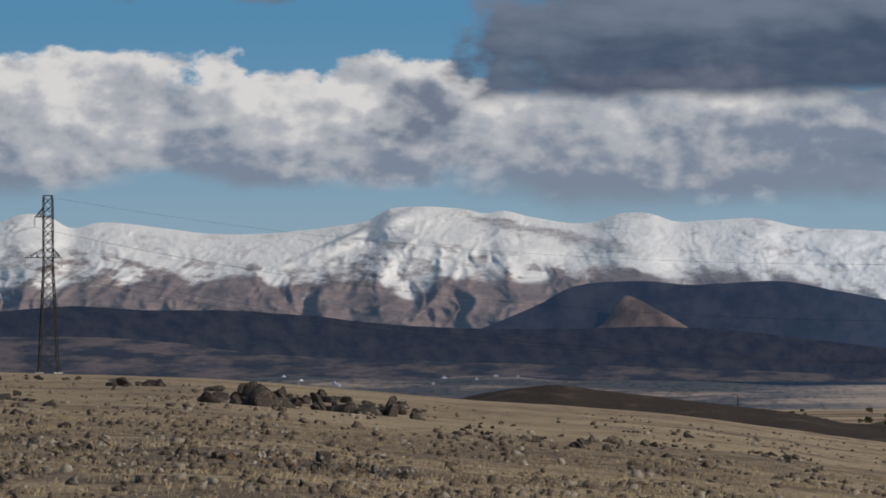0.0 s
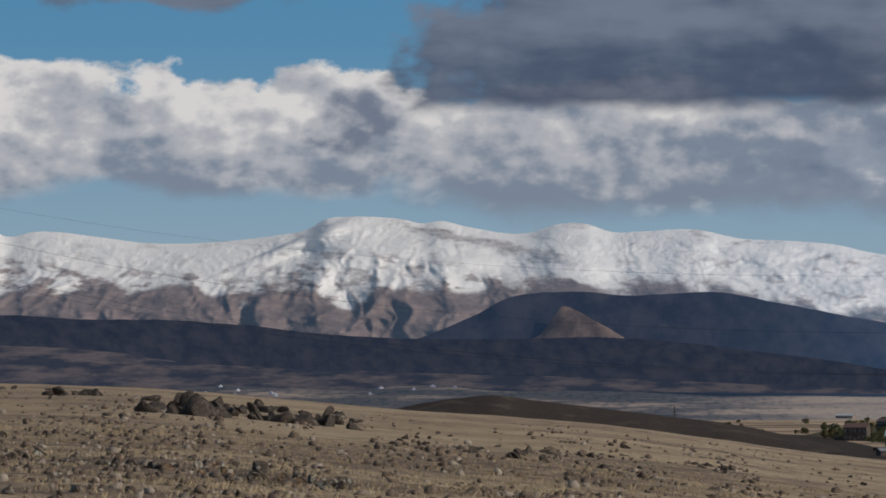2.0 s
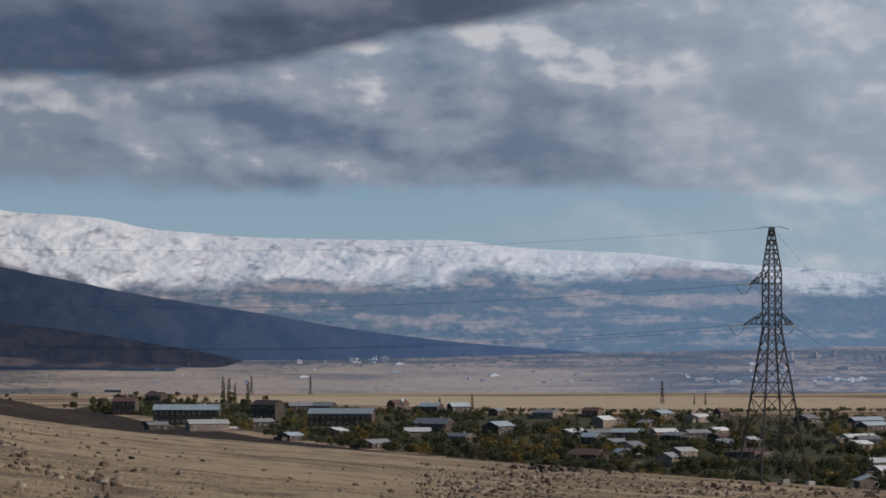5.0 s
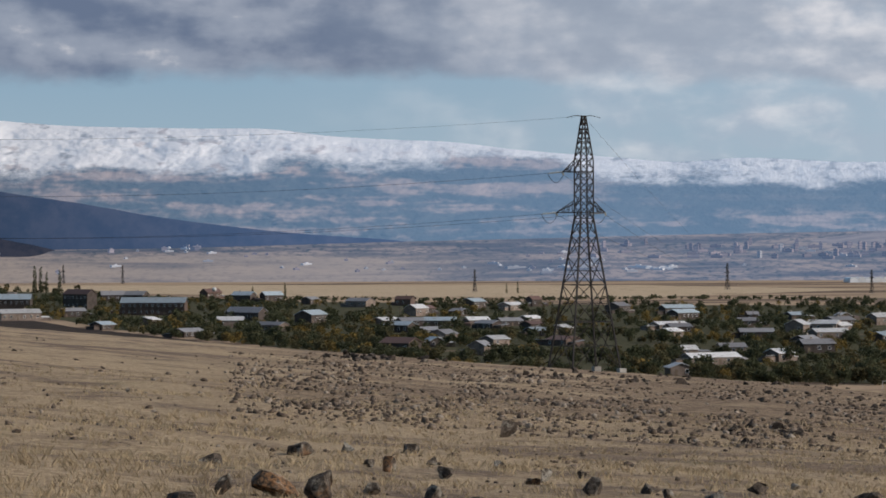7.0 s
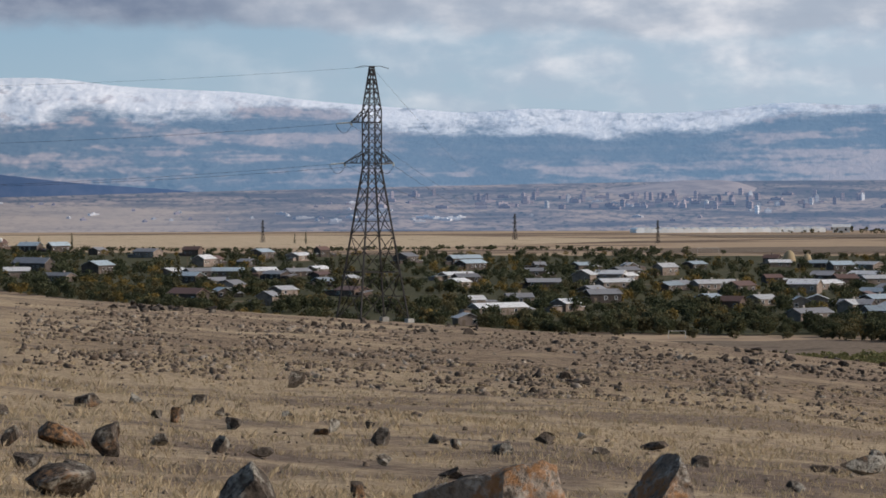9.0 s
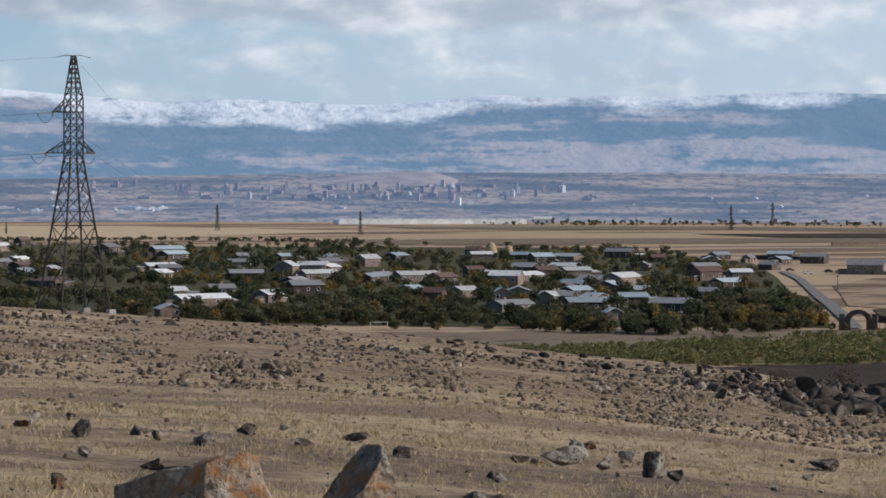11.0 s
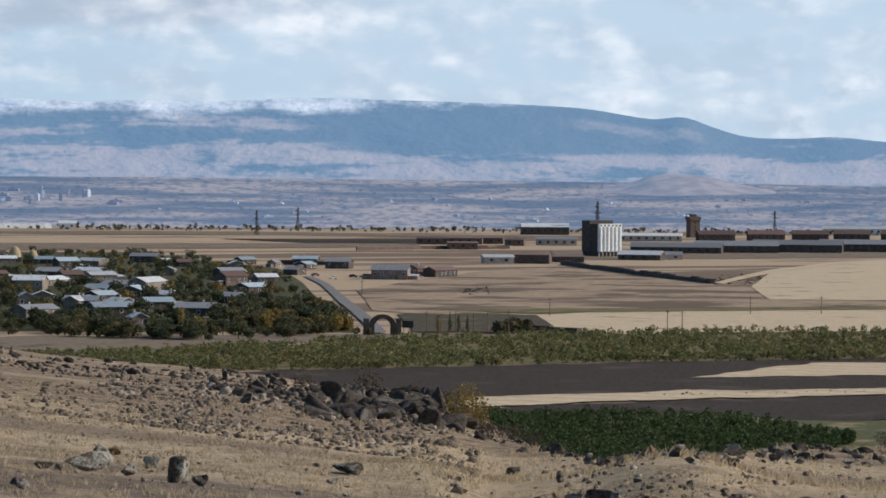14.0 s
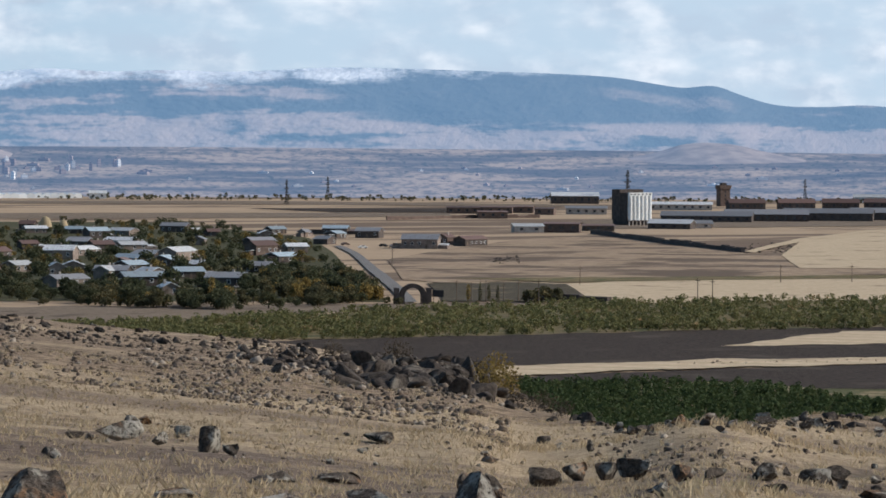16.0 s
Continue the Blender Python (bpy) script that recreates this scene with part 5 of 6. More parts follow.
def gateway():
    ob = thing("stone_gateway", "dark tuff arched gateway beside the village road", "arch", facing(32.35, 995, 8))
    bm = bmesh.new()
    inner, outer, deep = 2.5, 4.1, 0.7
    ring = []
    for i in range(17):
        a = math.pi * i / 16
        ring.append((math.cos(a), math.sin(a)))
    vs = []
    for y in (-deep, deep):
        vs.append([bm.verts.new((inner * c, y, 2.4 + inner * s)) for c, s in ring])
        vs.append([bm.verts.new((outer * c, y, 2.4 + outer * 0.92 * s)) for c, s in ring])
    for i in range(16):
        bm.faces.new((vs[0][i], vs[0][i + 1], vs[1][i + 1], vs[1][i]))
        bm.faces.new((vs[2][i + 1], vs[2][i], vs[3][i], vs[3][i + 1]))
        bm.faces.new((vs[1][i], vs[1][i + 1], vs[3][i + 1], vs[3][i]))
        bm.faces.new((vs[0][i + 1], vs[0][i], vs[2][i], vs[2][i + 1]))
    bmesh.ops.recalc_face_normals(bm, faces=bm.faces[:])
    part("arch_ring", bm, M["wall_stone"], ob)
    for s in (-1, 1):
        part("pier", box(bmesh.new(), s * 3.3 - 0.85, s * 3.3 + 0.85, -0.8, 0.8, -1, 2.4), M["wall_stone"], ob)
        part("wing_wall", box(bmesh.new(), min(s * 4.1, s * 5.6), max(s * 4.1, s * 5.6), -0.7, 0.7, -1, 4.9), M["wall_stone"], ob)


gateway()
sign = thing("road_sign", "rectangular dark sign board on two posts by the gateway", "sign", facing(32.78, 992, 0))
part("board", box(bmesh.new(), -1.7, 1.7, -0.06, 0.06, 2.4, 4.4), M["steel"], sign)
for s in (-1, 1):
    part("post", box(bmesh.new(), s * 1.2 - 0.08, s * 1.2 + 0.08, 0.07, 0.2, -0.5, 4.4), M["steel"], sign)


def pole(b, d, h, label="weathered wooden utility pole"):
    ob = thing("utility_pole", label, "pole", facing(b, d, random.uniform(-30, 30)), "utility poles")
    bm = bmesh.new()
    r = bmesh.ops.create_cone(bm, cap_ends=True, segments=8, radius1=0.17, radius2=0.11, depth=h)
    bmesh.ops.translate(bm, verts=r["verts"], vec=(0, 0, h / 2 - 0.5))
    part("shaft", bm, M["wood"], ob)
    part("crosspiece", box(bmesh.new(), -0.8, 0.8, -0.17, -0.1, h - 1.4, h - 1.25), M["wood"], ob)


for b, d, h in ((37.2, 1020, 8), (37.45, 1012, 8), (35.2, 1150, 7), (34.5, 1000, 8), (29.35, 985, 7), (32.0, 1340, 7), (38.6, 1180, 7), (39.8, 1190, 7), (33.1, 1010, 7), (33.35, 1012, 6.5), (33.6, 1015, 7), (33.9, 1018, 6.5), (34.15, 1020, 7), (30.2, 1500, 8), (26.3, 1560, 9), (15.9, 1750, 9), (21.9, 1650, 9)):
    pole(b, d, h)

# greenhouse range on the far plain
glasshouse = thing("greenhouse", "very long row of white film greenhouses on the plain", "greenhouse", facing(25.1, 3180, 14))
for i in range(24):
    bm = bmesh.new()
    x0 = -92 + i * 7.6
    prof = [(x0 + 3.8 + 3.75 * math.cos(math.pi * k / 8), 2.6 + 2.2 * math.sin(math.pi * k / 8)) for k in range(9)]
    prof = [(x0 + 7.55, -0.5)] + prof + [(x0 + 0.05, -0.5)]
    a, c = [bm.verts.new((x, -14, z)) for x, z in prof], [bm.verts.new((x, 14, z)) for x, z in prof]
    bm.faces.new(a)
    bm.faces.new(c[::-1])
    for k in range(len(prof)):
        j = (k + 1) % len(prof)
        bm.faces.new((a[k], c[k], c[j], a[j]))
    bmesh.ops.recalc_face_normals(bm, faces=bm.faces[:])
    part("bay", bm, M["film"], glasshouse)
shed(27.0, 3170, 16, 12, 5, 0, "roof_white", "wall_white", 2.5, "white storehouse at the end of the greenhouses")

# ---------------------------------------------------------------- the far town


def block_mesh(w, deep, h):
    bm = bmesh.new()
    box(bm, -w / 2, w / 2, -deep / 2, deep / 2, -2, h)
    box(bm, -w / 8, w / 8, -deep / 4, deep / 4, h, h + 1.2)
    me = bpy.data.meshes.new("block")
    bm.to_mesh(me)
    bm.free()
    return me


# Town walls emit a little blue to imitate the haze in between.
def paint_town(colour):
    def paint(n, where):
        one = n.add("ShaderNodeObjectInfo").outputs["Random"]
        ob = n.add("ShaderNodeTexCoord").outputs["Object"]
        x, y, z = n.split(ob)
        k = n.math("MULTIPLY_ADD", one, 0.7, 0.6)
        rows = n.span(n.math("SINE", n.math("MULTIPLY", z, 2.1)), 0.2, 0.7, 1.0, 0.72)
        k = n.math("MULTIPLY", k, rows)
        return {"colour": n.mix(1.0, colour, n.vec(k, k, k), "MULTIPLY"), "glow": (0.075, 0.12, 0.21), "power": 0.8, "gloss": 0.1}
    return paint


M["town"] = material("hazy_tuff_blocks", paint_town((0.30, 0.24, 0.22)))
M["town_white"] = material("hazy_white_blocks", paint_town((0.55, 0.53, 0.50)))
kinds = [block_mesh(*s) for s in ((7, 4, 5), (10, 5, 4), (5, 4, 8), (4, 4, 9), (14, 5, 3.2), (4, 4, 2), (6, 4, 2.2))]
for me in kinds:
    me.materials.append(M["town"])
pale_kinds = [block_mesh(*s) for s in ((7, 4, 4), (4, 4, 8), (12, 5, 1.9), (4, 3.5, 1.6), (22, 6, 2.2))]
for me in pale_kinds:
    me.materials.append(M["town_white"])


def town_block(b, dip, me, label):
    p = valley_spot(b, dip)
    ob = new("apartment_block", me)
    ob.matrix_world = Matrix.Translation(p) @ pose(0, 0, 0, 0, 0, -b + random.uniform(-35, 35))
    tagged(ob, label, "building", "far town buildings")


random.seed(21)
for i in range(110):
    b = random.triangular(17.5, 28.5, 24.0)
    town_block(b, random.uniform(0.18, 0.42), random.choice(kinds[:5] if b > 19 else kinds), "hazy tuff apartment block in the far town")
for i in range(20):
    town_block(random.uniform(19, 28), random.uniform(0.22, 0.5), random.choice(pale_kinds[:3]), "pale sunlit apartment block in the far town")
for i in range(90):
    b = random.choice((random.uniform(15, 27), random.uniform(28, 41), random.uniform(8, 20)))
    town_block(b, random.uniform(0.25, 0.66), random.choice(pale_kinds[2:4] + kinds[5:]), "small hazy building in the far valley")
for i in range(24):
    town_block(random.uniform(2.3, 5.2), random.uniform(0.05, 0.16), random.choice(pale_kinds[2:4]), "small pale building below the mountain")
for i in range(16):
    town_block(random.uniform(11.0, 12.6), random.uniform(0.12, 0.28), random.choice(pale_kinds[2:4] + kinds[:2]), "pale building on the far slope")
for i in range(14):
    town_block(random.uniform(17.5, 20.6), random.uniform(0.55, 0.62), random.choice(pale_kinds[2:]), "low white-roofed works hall on the far plain")
for i in range(20):
    town_block(random.uniform(-4.5, 1.8), random.uniform(0.12, 0.34), random.choice(pale_kinds[3:4] + kinds[5:]), "small hazy village house below the dark hill")

# ---------------------------------------------------------------- trees

random.seed(3)
rng = np.random.default_rng(5)


def leaf_cloud(blobs, count, size):
    """Leaf clumps as small quads scattered in the outer part of a few lobes. Corner arrays."""
    quads = np.zeros((count, 4, 3))
    weights = np.array([b[3] ** 2 for b in blobs])
    which = rng.choice(len(blobs), count, p=weights / weights.sum())
    for i, k in enumerate(which):
        cx, cy, cz, r, tall = blobs[k]
        v = rng.normal(size=3)
        v /= np.linalg.norm(v)
        v *= r * (0.62 + 0.45 * rng.random())
        p = np.array((cx + v[0], cy + v[1], cz + v[2] * tall))
        a = rng.normal(size=3)
        a /= np.linalg.norm(a)
        c = np.cross(a, rng.normal(size=3))
        c /= np.linalg.norm(c)
        s = size * (0.6 + 0.8 * rng.random())
        quads[i] = (p - a * s, p - c * s * 0.8, p + a * s, p + c * s * 0.8)
    return quads


def quad_mesh(name, quads, mat):
    n = len(quads)
    me = bpy.data.meshes.new(name)
    me.vertices.add(4 * n)
    me.vertices.foreach_set("co", quads.reshape(-1).astype(np.float32))
    me.loops.add(4 * n)
    me.loops.foreach_set("vertex_index", np.arange(4 * n, dtype=np.int32))
    me.polygons.add(n)
    me.polygons.foreach_set("loop_start", np.arange(0, 4 * n, 4, dtype=np.int32))
    me.update(calc_edges=True)
    me.materials.append(mat)
    return me


def lobes(wide, tall, n, start):
    out = [(0, 0, start + tall * 0.5, wide * 0.42, tall / wide)]
    for i in range(n):
        a = random.uniform(0, 2 * math.pi)
        r = wide * random.uniform(0.15, 0.33)
        out.append((r * math.cos(a), r * math.sin(a), start + tall * random.uniform(0.25, 0.85), wide * random.uniform(0.17, 0.27), 0.9))
    return out


SHAPES = []  # name, quads, leaf material, label, height, width
for i in range(5):
    w, h = random.uniform(5.5, 7.5), random.uniform(4.5, 6.0)
    SHAPES.append(("fruit_tree", leaf_cloud(lobes(w, h, 12, 0.2), 620, 0.34), "leaf_green", "dense dark green garden tree by the village houses", h + 0.3))
for i in range(3):
    w, h = random.uniform(4.5, 6.5), random.uniform(4.0, 6.0)
    SHAPES.append(("fruit_tree", leaf_cloud(lobes(w, h, 11, 0.2), 560, 0.33), "leaf_olive", "olive-green garden tree turning in autumn", h + 1.0))
for i in range(2):
    w, h = random.uniform(4.5, 6.0), random.uniform(4.0, 5.5)
    SHAPES.append(("fruit_tree", leaf_cloud(lobes(w, h, 11, 0.2), 500, 0.31), "leaf_yellow", "garden tree with yellow autumn leaves", h + 1.0))
POPLAR = ("poplar_tree", leaf_cloud([(0, 0, 2.0 + k * 1.9, 1.5 - 0.07 * abs(k - 2) * k * 0.5, 1.2) for k in range(8)], 330, 0.38), "leaf_olive", "tall narrow poplar at the village edge", 17)
POPLAR_Y = ("poplar_tree", leaf_cloud([(0, 0, 1.2 + k * 1.3, 1.25 - 0.1 * k * 0.5, 1.2) for k in range(6)], 260, 0.32), "leaf_yellow", "yellow autumn poplar before the village", 9.5)
POPLAR_D = ("poplar_tree", leaf_cloud([(0, 0, 2.0 + k * 2.0, 1.9 - 0.12 * k, 1.2) for k in range(9)], 330, 0.5), "leaf_green", "dark narrow poplar behind the village", 19)
BUSH = ("bush", leaf_cloud(lobes(4.2, 2.6, 7, 0.0), 200, 0.3), "leaf_olive", "rounded grey-green bush at the field edge", 2.6)

first_made = {}


def tree(shape, b, d, size=1.0):
    name, quads, leaf, label, tall = shape
    m = Matrix.Translation(at(b, d)) @ pose(0, 0, 0, 0, 0, random.uniform(0, 360))
    key = id(quads)
    if key in first_made:
        ob = copy_thing(first_made[key], m)
    else:
        ob = thing(name, label, "bush" if name == "bush" else "tree", m, "village trees")
        crown = new("crown", quad_mesh("crown", quads, M[leaf]))
        crown.parent = ob
        bm = bmesh.new()
        tip = tall * 0.62
        r0 = 0.07 if name == "bush" else 0.2
        r = bmesh.ops.create_cone(bm, cap_ends=True, segments=7, radius1=r0, radius2=r0 * 0.3, depth=tip + 0.5)
        bmesh.ops.translate(bm, verts=r["verts"], vec=(0, 0, tip / 2 - 0.25))
        for k in range(5):
            a, z = k * 2.4, tall * (0.22 + 0.07 * k)
            reach = tall * (0.06 if "poplar" in name else 0.2)
            bar(bm, (0, 0, z), (reach * math.cos(a), reach * math.sin(a), z + tall * 0.16), r0 * 0.35)
        part("trunk", bm, M["bark"], ob)
        first_made[key] = ob
    ob.scale = (size, size, size)
    return ob


VILLAGE_FRONT = curve([7, 9, 11, 14, 16, 20, 25, 31.5, 33], [2450, 2050, 1620, 1330, 1160, 1040, 1005, 1005, 1100])
VILLAGE_BACK = curve([7, 9, 11, 14, 20, 27, 29.5, 30.5, 31.6, 33], [2950, 2850, 2500, 2250, 2120, 2100, 1900, 1620, 1150, 1100])


def free_of_houses(p, gap):
    for x, y, r in taken:
        # keep the view of each house open from the front
        away = math.hypot(x, y)
        along = (p.x * x + p.y * y) / away
        across = abs(p.x * y - p.y * x) / away
        if across < r * 0.75 and -r - 1 < along - away + r + gap < gap + r * 2:
            return False
    return True


placed = []
tries = 0
while len(placed) < 3600 and tries < 60000:
    tries += 1
    b = random.uniform(7.5, 32.3)
    f, k = VILLAGE_FRONT(b), VILLAGE_BACK(b)
    if k - f < 30:
        continue
    d = f + (k - f) * random.random() ** 1.3
    if b > 31.8 - (d - 1005) * 0.0017:
        continue
    p = at(b, d)
    if noise.noise((p.x * 0.012, p.y * 0.006, 5.0)) < -0.42 + 0.30 * (d - f) / (k - f) or not free_of_houses(p, 46 if d < 1500 else 75):
        continue
    placed.append((d, b, p))
placed.sort(key=lambda q: q[0])
loose = {}
for i, (d, b, p) in enumerate(placed):
    mood = noise.noise((p.x * 0.02, p.y * 0.02, 8.0)) + random.uniform(-0.35, 0.35)
    shape = SHAPES[random.randrange(5)] if mood < 0.05 else SHAPES[5 + random.randrange(3)] if mood < 0.4 else SHAPES[8 + random.randrange(2)]
    size = random.choice((0.4, 0.5, 0.62, 0.75, 1.0)) * random.uniform(0.85, 1.12)
    if i < 290:
        tree(shape, b, d, size)
    else:
        q = shape[1][::4] if d > 1500 else shape[1][::2]
        a = random.uniform(0, 6.28)
        rot = np.array(((math.cos(a), -math.sin(a), 0), (math.sin(a), math.cos(a), 0), (0, 0, 1)))
        grow = 1.55 if d > 1500 else 1.2
        mid = q.mean(axis=1, keepdims=True)
        loose.setdefault(shape[2], []).append((((q - mid) * grow + mid) @ rot.T) * size + np.array(p))
for leaf, many_quads in loose.items():
    ob = new("village_trees", quad_mesh("village_trees", np.concatenate(many_quads), M[leaf]))
    tagged(ob, "dense garden trees filling the village between houses", "trees", kind="stuff")

for b, d, shape, s in ((15.74, 1430, POPLAR, 1.15), (18.35, 1560, POPLAR, 1.0), (18.5, 1580, POPLAR, 0.95), (18.62, 1570, POPLAR, 0.85), (9.72, 2690, POPLAR_D, 1.15), (9.82, 2700, POPLAR_D, 1.1), (9.92, 2680, POPLAR_D, 0.9),
                       (10.14, 2690, POPLAR_D, 1.0), (17.72, 2600, POPLAR_D, 0.42), (17.91, 2600, POPLAR_D, 0.5), (13.4, 2400, POPLAR, 0.7), (13.95, 2420, POPLAR_D, 0.6), (28.93, 985, POPLAR_Y, 0.95),
                       (33.3, 1016, POPLAR_Y, 0.6), (33.5, 1018, POPLAR, 0.42), (33.65, 1020, POPLAR, 0.4), (33.8, 1018, POPLAR, 0.38), (26.4, 1700, POPLAR, 0.6)):
    tree(shape, b, d, s)
for b, d, s in ((27.15, 975, 1.1), (29.5, 985, 1.25), (31.0, 995, 1.4), (31.25, 1000, 1.2), (31.9, 1000, 0.8), (32.1, 990, 0.9), (24.5, 990, 1.2), (25.2, 985, 1.0), (26.1, 985, 0.9), (28.0, 985, 1.1), (34.55, 1012, 1.9), (34.75, 1015, 1.7), (34.35, 1010, 1.5),
                (30.4, 995, 0.9), (23.2, 1000, 1.3), (22.4, 1000, 1.2), (21.4, 1010, 1.2), (36.9, 1010, 0.7), (37.3, 1005, 0.8)):
    tree(BUSH, b, d, s)
for i in range(26):
    tree(BUSH, random.uniform(5.5, 10.5), random.uniform(2500, 3200), random.uniform(1.0, 2.0))


HILL_BUSH = ("bush", leaf_cloud(lobes(4.2, 3.4, 12, 0.0), 620, 0.12), "leaf_yellow", "thorny bush with yellow autumn leaves among boulders", 3.2)
TWIG_BUSH = ("bush", leaf_cloud(lobes(4.0, 2.6, 12, 0.0), 520, 0.1), "twig", "leafless grey-brown bush growing between boulders", 2.6)
for b, d, shape, s in ((33.72, 125, HILL_BUSH, 0.40), (33.95, 118, HILL_BUSH, 0.34), (33.45, 140, TWIG_BUSH, 0.34), (34.15, 105, TWIG_BUSH, 0.26), (32.1, 235, TWIG_BUSH, 0.62), (31.0, 190, TWIG_BUSH, 0.4), (34.55, 100, TWIG_BUSH, 0.25),
                       (34.9, 92, TWIG_BUSH, 0.2), (40.9, 108, TWIG_BUSH, 0.22), (39.8, 106, TWIG_BUSH, 0.16)):
    tree(shape, b, d, s)


def plant_rows(name, label, mat, spots, wide, tall, count, leaf):
    forms = [leaf_cloud(lobes(wide, tall, 5, 0.1), count, leaf) for _ in range(5)]
    out = []
    for b, d, s in spots:
        a = random.uniform(0, 6.28)
        rot = np.array(((math.cos(a), -math.sin(a), 0), (math.sin(a), math.cos(a), 0), (0, 0, 1)))
        out.append((random.choice(forms) @ rot.T) * s + np.array(at(b, d)))
    tagged(new(name, quad_mesh(name, np.concatenate(out), M[mat])), label, "orchard", kind="stuff")


STRIP_LO = curve([25, 27, 31.8, 35.7, 42.5], [850, 812, 812, 845, 890])
STRIP_HI = curve([25, 27, 31, 35.7, 42.5], [858, 868, 935, 1012, 1055])
spots = []
for i in range(3600):
    b = random.uniform(25.5, 42.3)
    t = random.random() ** 1.2
    lo, hi = STRIP_LO(b), STRIP_HI(b)
    d = lo + (hi - lo) * round(t * 14) / 14 + random.uniform(-1.5, 1.5)
    if noise.noise((b * 2.2, d * 0.03, 1.0)) > -0.42:
        spots.append((b, d, random.uniform(0.55, 1.1)))
plant_rows("orchard_rows", "rows of low fruit shrubs turning from green to russet", "leaf_orchard", spots, 2.9, 2.5, 44, 0.3)
NURSE_LO = curve([33.9, 35, 37.6, 39.9, 40.3], [590, 545, 535, 565, 590])
NURSE_HI = curve([33.9, 35.5, 37.6, 38.9, 40.3], [640, 648, 648, 632, 595])
spots = []
for i in range(1500):
    b = random.uniform(33.7, 40.3)
    b = round(b / 0.23) * 0.23 + random.uniform(-0.075, 0.075)
    lo, hi = NURSE_LO(b), NURSE_HI(b)
    if hi > lo:
        spots.append((b, random.uniform(lo, hi), random.uniform(0.7, 1.1)))
plant_rows("nursery_rows", "close rows of lush green young trees in a plantation", "leaf_rows", spots, 2.3, 2.3, 54, 0.26)
far_hedge = [(random.uniform(26, 42), random.uniform(3050, 3290), random.uniform(0.4, 1.1)) for _ in range(420)]
plant_rows("tree_belt", "line of trees along the far edge of the plain", "leaf_olive", far_hedge, 4.0, 4.5, 30, 0.8)
edge = []
for i in range(260):
    b = random.uniform(12.5, 24)
    edge.append((b, 2330 + 30 * math.sin(b) + random.uniform(-20, 20), random.uniform(0.5, 1.1)))
plant_rows("field_hedge", "dark hedge line along the field beyond the village", "leaf_green", edge, 4.0, 3.0, 30, 0.7)

# ---------------------------------------------------------------- stones and boulders on the hill


def rock_mesh(seed, level, cuts=9, flat=0.9, grain=0.035, boxy=1.0, bite=(0.28, 0.66), faces=(), mat="rock"):
    """An angular block: a ball cut by planes, then roughened."""
    r = random.Random(seed)
    bm = bmesh.new()
    bmesh.ops.create_icosphere(bm, subdivisions=level, radius=1.0)
    planes = []
    for i in range(cuts):
        v = Vector((r.gauss(0, 1), r.gauss(0, 1), r.gauss(0, 0.8))).normalized()
        planes.append((v, r.uniform(*bite)))
    # broken faces first: which way each looks and how far out it lies
    planes += [(Vector(f[:3]).normalized(), f[3]) for f in faces]
    for v in bm.verts:
        p = Vector([math.copysign(abs(c) ** boxy, c) for c in v.co])
        for q, h in planes:
            over = p.dot(q) - h
            if over > 0:
                p -= q * over * 0.95
        s = seed * 1.3
        p += p.normalized() * (grain * 2.2 * noise.noise(p * 1.7 + Vector((s, 0, 0))) + grain * noise.noise(p * 4.5 + Vector((s, 5, 0))) + grain * 0.5 * noise.noise(p * 11 + Vector((0, s, 3))))
        v.co = Vector((p.x, p.y, p.z * flat))
    ex, ey, ez = [max(abs(v.co[i]) for v in bm.verts) for i in range(3)]
    if faces:
        ez = max(v.co.z for v in bm.verts)
    for v in bm.verts:
        v.co = Vector((v.co.x * 0.75 / ex, v.co.y * 0.75 / ey, v.co.z * 0.55 / ez))
    me = bpy.data.meshes.new("rock")
    bm.to_mesh(me)
    bm.free()
    me.materials.append(M[mat])
    return me


def down(b, dip):
    """Distance at which a line of sight that dips so far meets the hill."""
    far = BROW_FAR(b)
    slope = math.tan(radians(BROW_DIP(b))) - 1.7 / far
    k = math.tan(radians(dip)) - slope
    return min(far * 1.02, 1.7 / k) if k > 0 else far


# half-widths 0.75 and half-height 0.55, scaled where they are set
ROCKS = [rock_mesh(i, 4, 11, 0.9, 0.03, 0.8, (0.26, 0.7)) for i in range(9)]
BIG = [rock_mesh(20 + i, 5, 17, 0.8, 0.042, 0.5, (0.5, 0.86)) for i in range(4)]
FLAT_TOP = rock_mesh(31, 6, 7, 0.8, 0.045, 0.42, (0.72, 0.95), ((-0.8, -0.65, 0.25, 0.42), (0.35, -0.9, 0.25, 0.5), (-0.25, 0.1, 1.0, 0.6), (0.9, -0.2, 0.2, 0.72)), "boulder")
PEAKED = rock_mesh(32, 6, 6, 0.9, 0.045, 0.45, (0.75, 0.95), ((-0.85, -0.25, 0.75, 0.38), (-0.55, -0.8, 0.15, 0.45), (0.45, -0.85, 0.15, 0.42), (0.85, 0.1, 0.35, 0.62)), "boulder")
WEDGE = rock_mesh(33, 5, 7, 0.9, 0.04, 0.5, (0.7, 0.95), ((-0.7, -0.3, 0.85, 0.36), (0.65, -0.3, 0.7, 0.5), (-0.2, -0.95, 0.1, 0.5)))
SLAB = rock_mesh(34, 6, 6, 0.7, 0.05, 0.36, (0.8, 0.98), ((-0.62, -0.9, -0.12, 0.5), (0.1, 0.15, 1.0, 0.7), (-0.9, 0.1, 0.5, 0.7)))
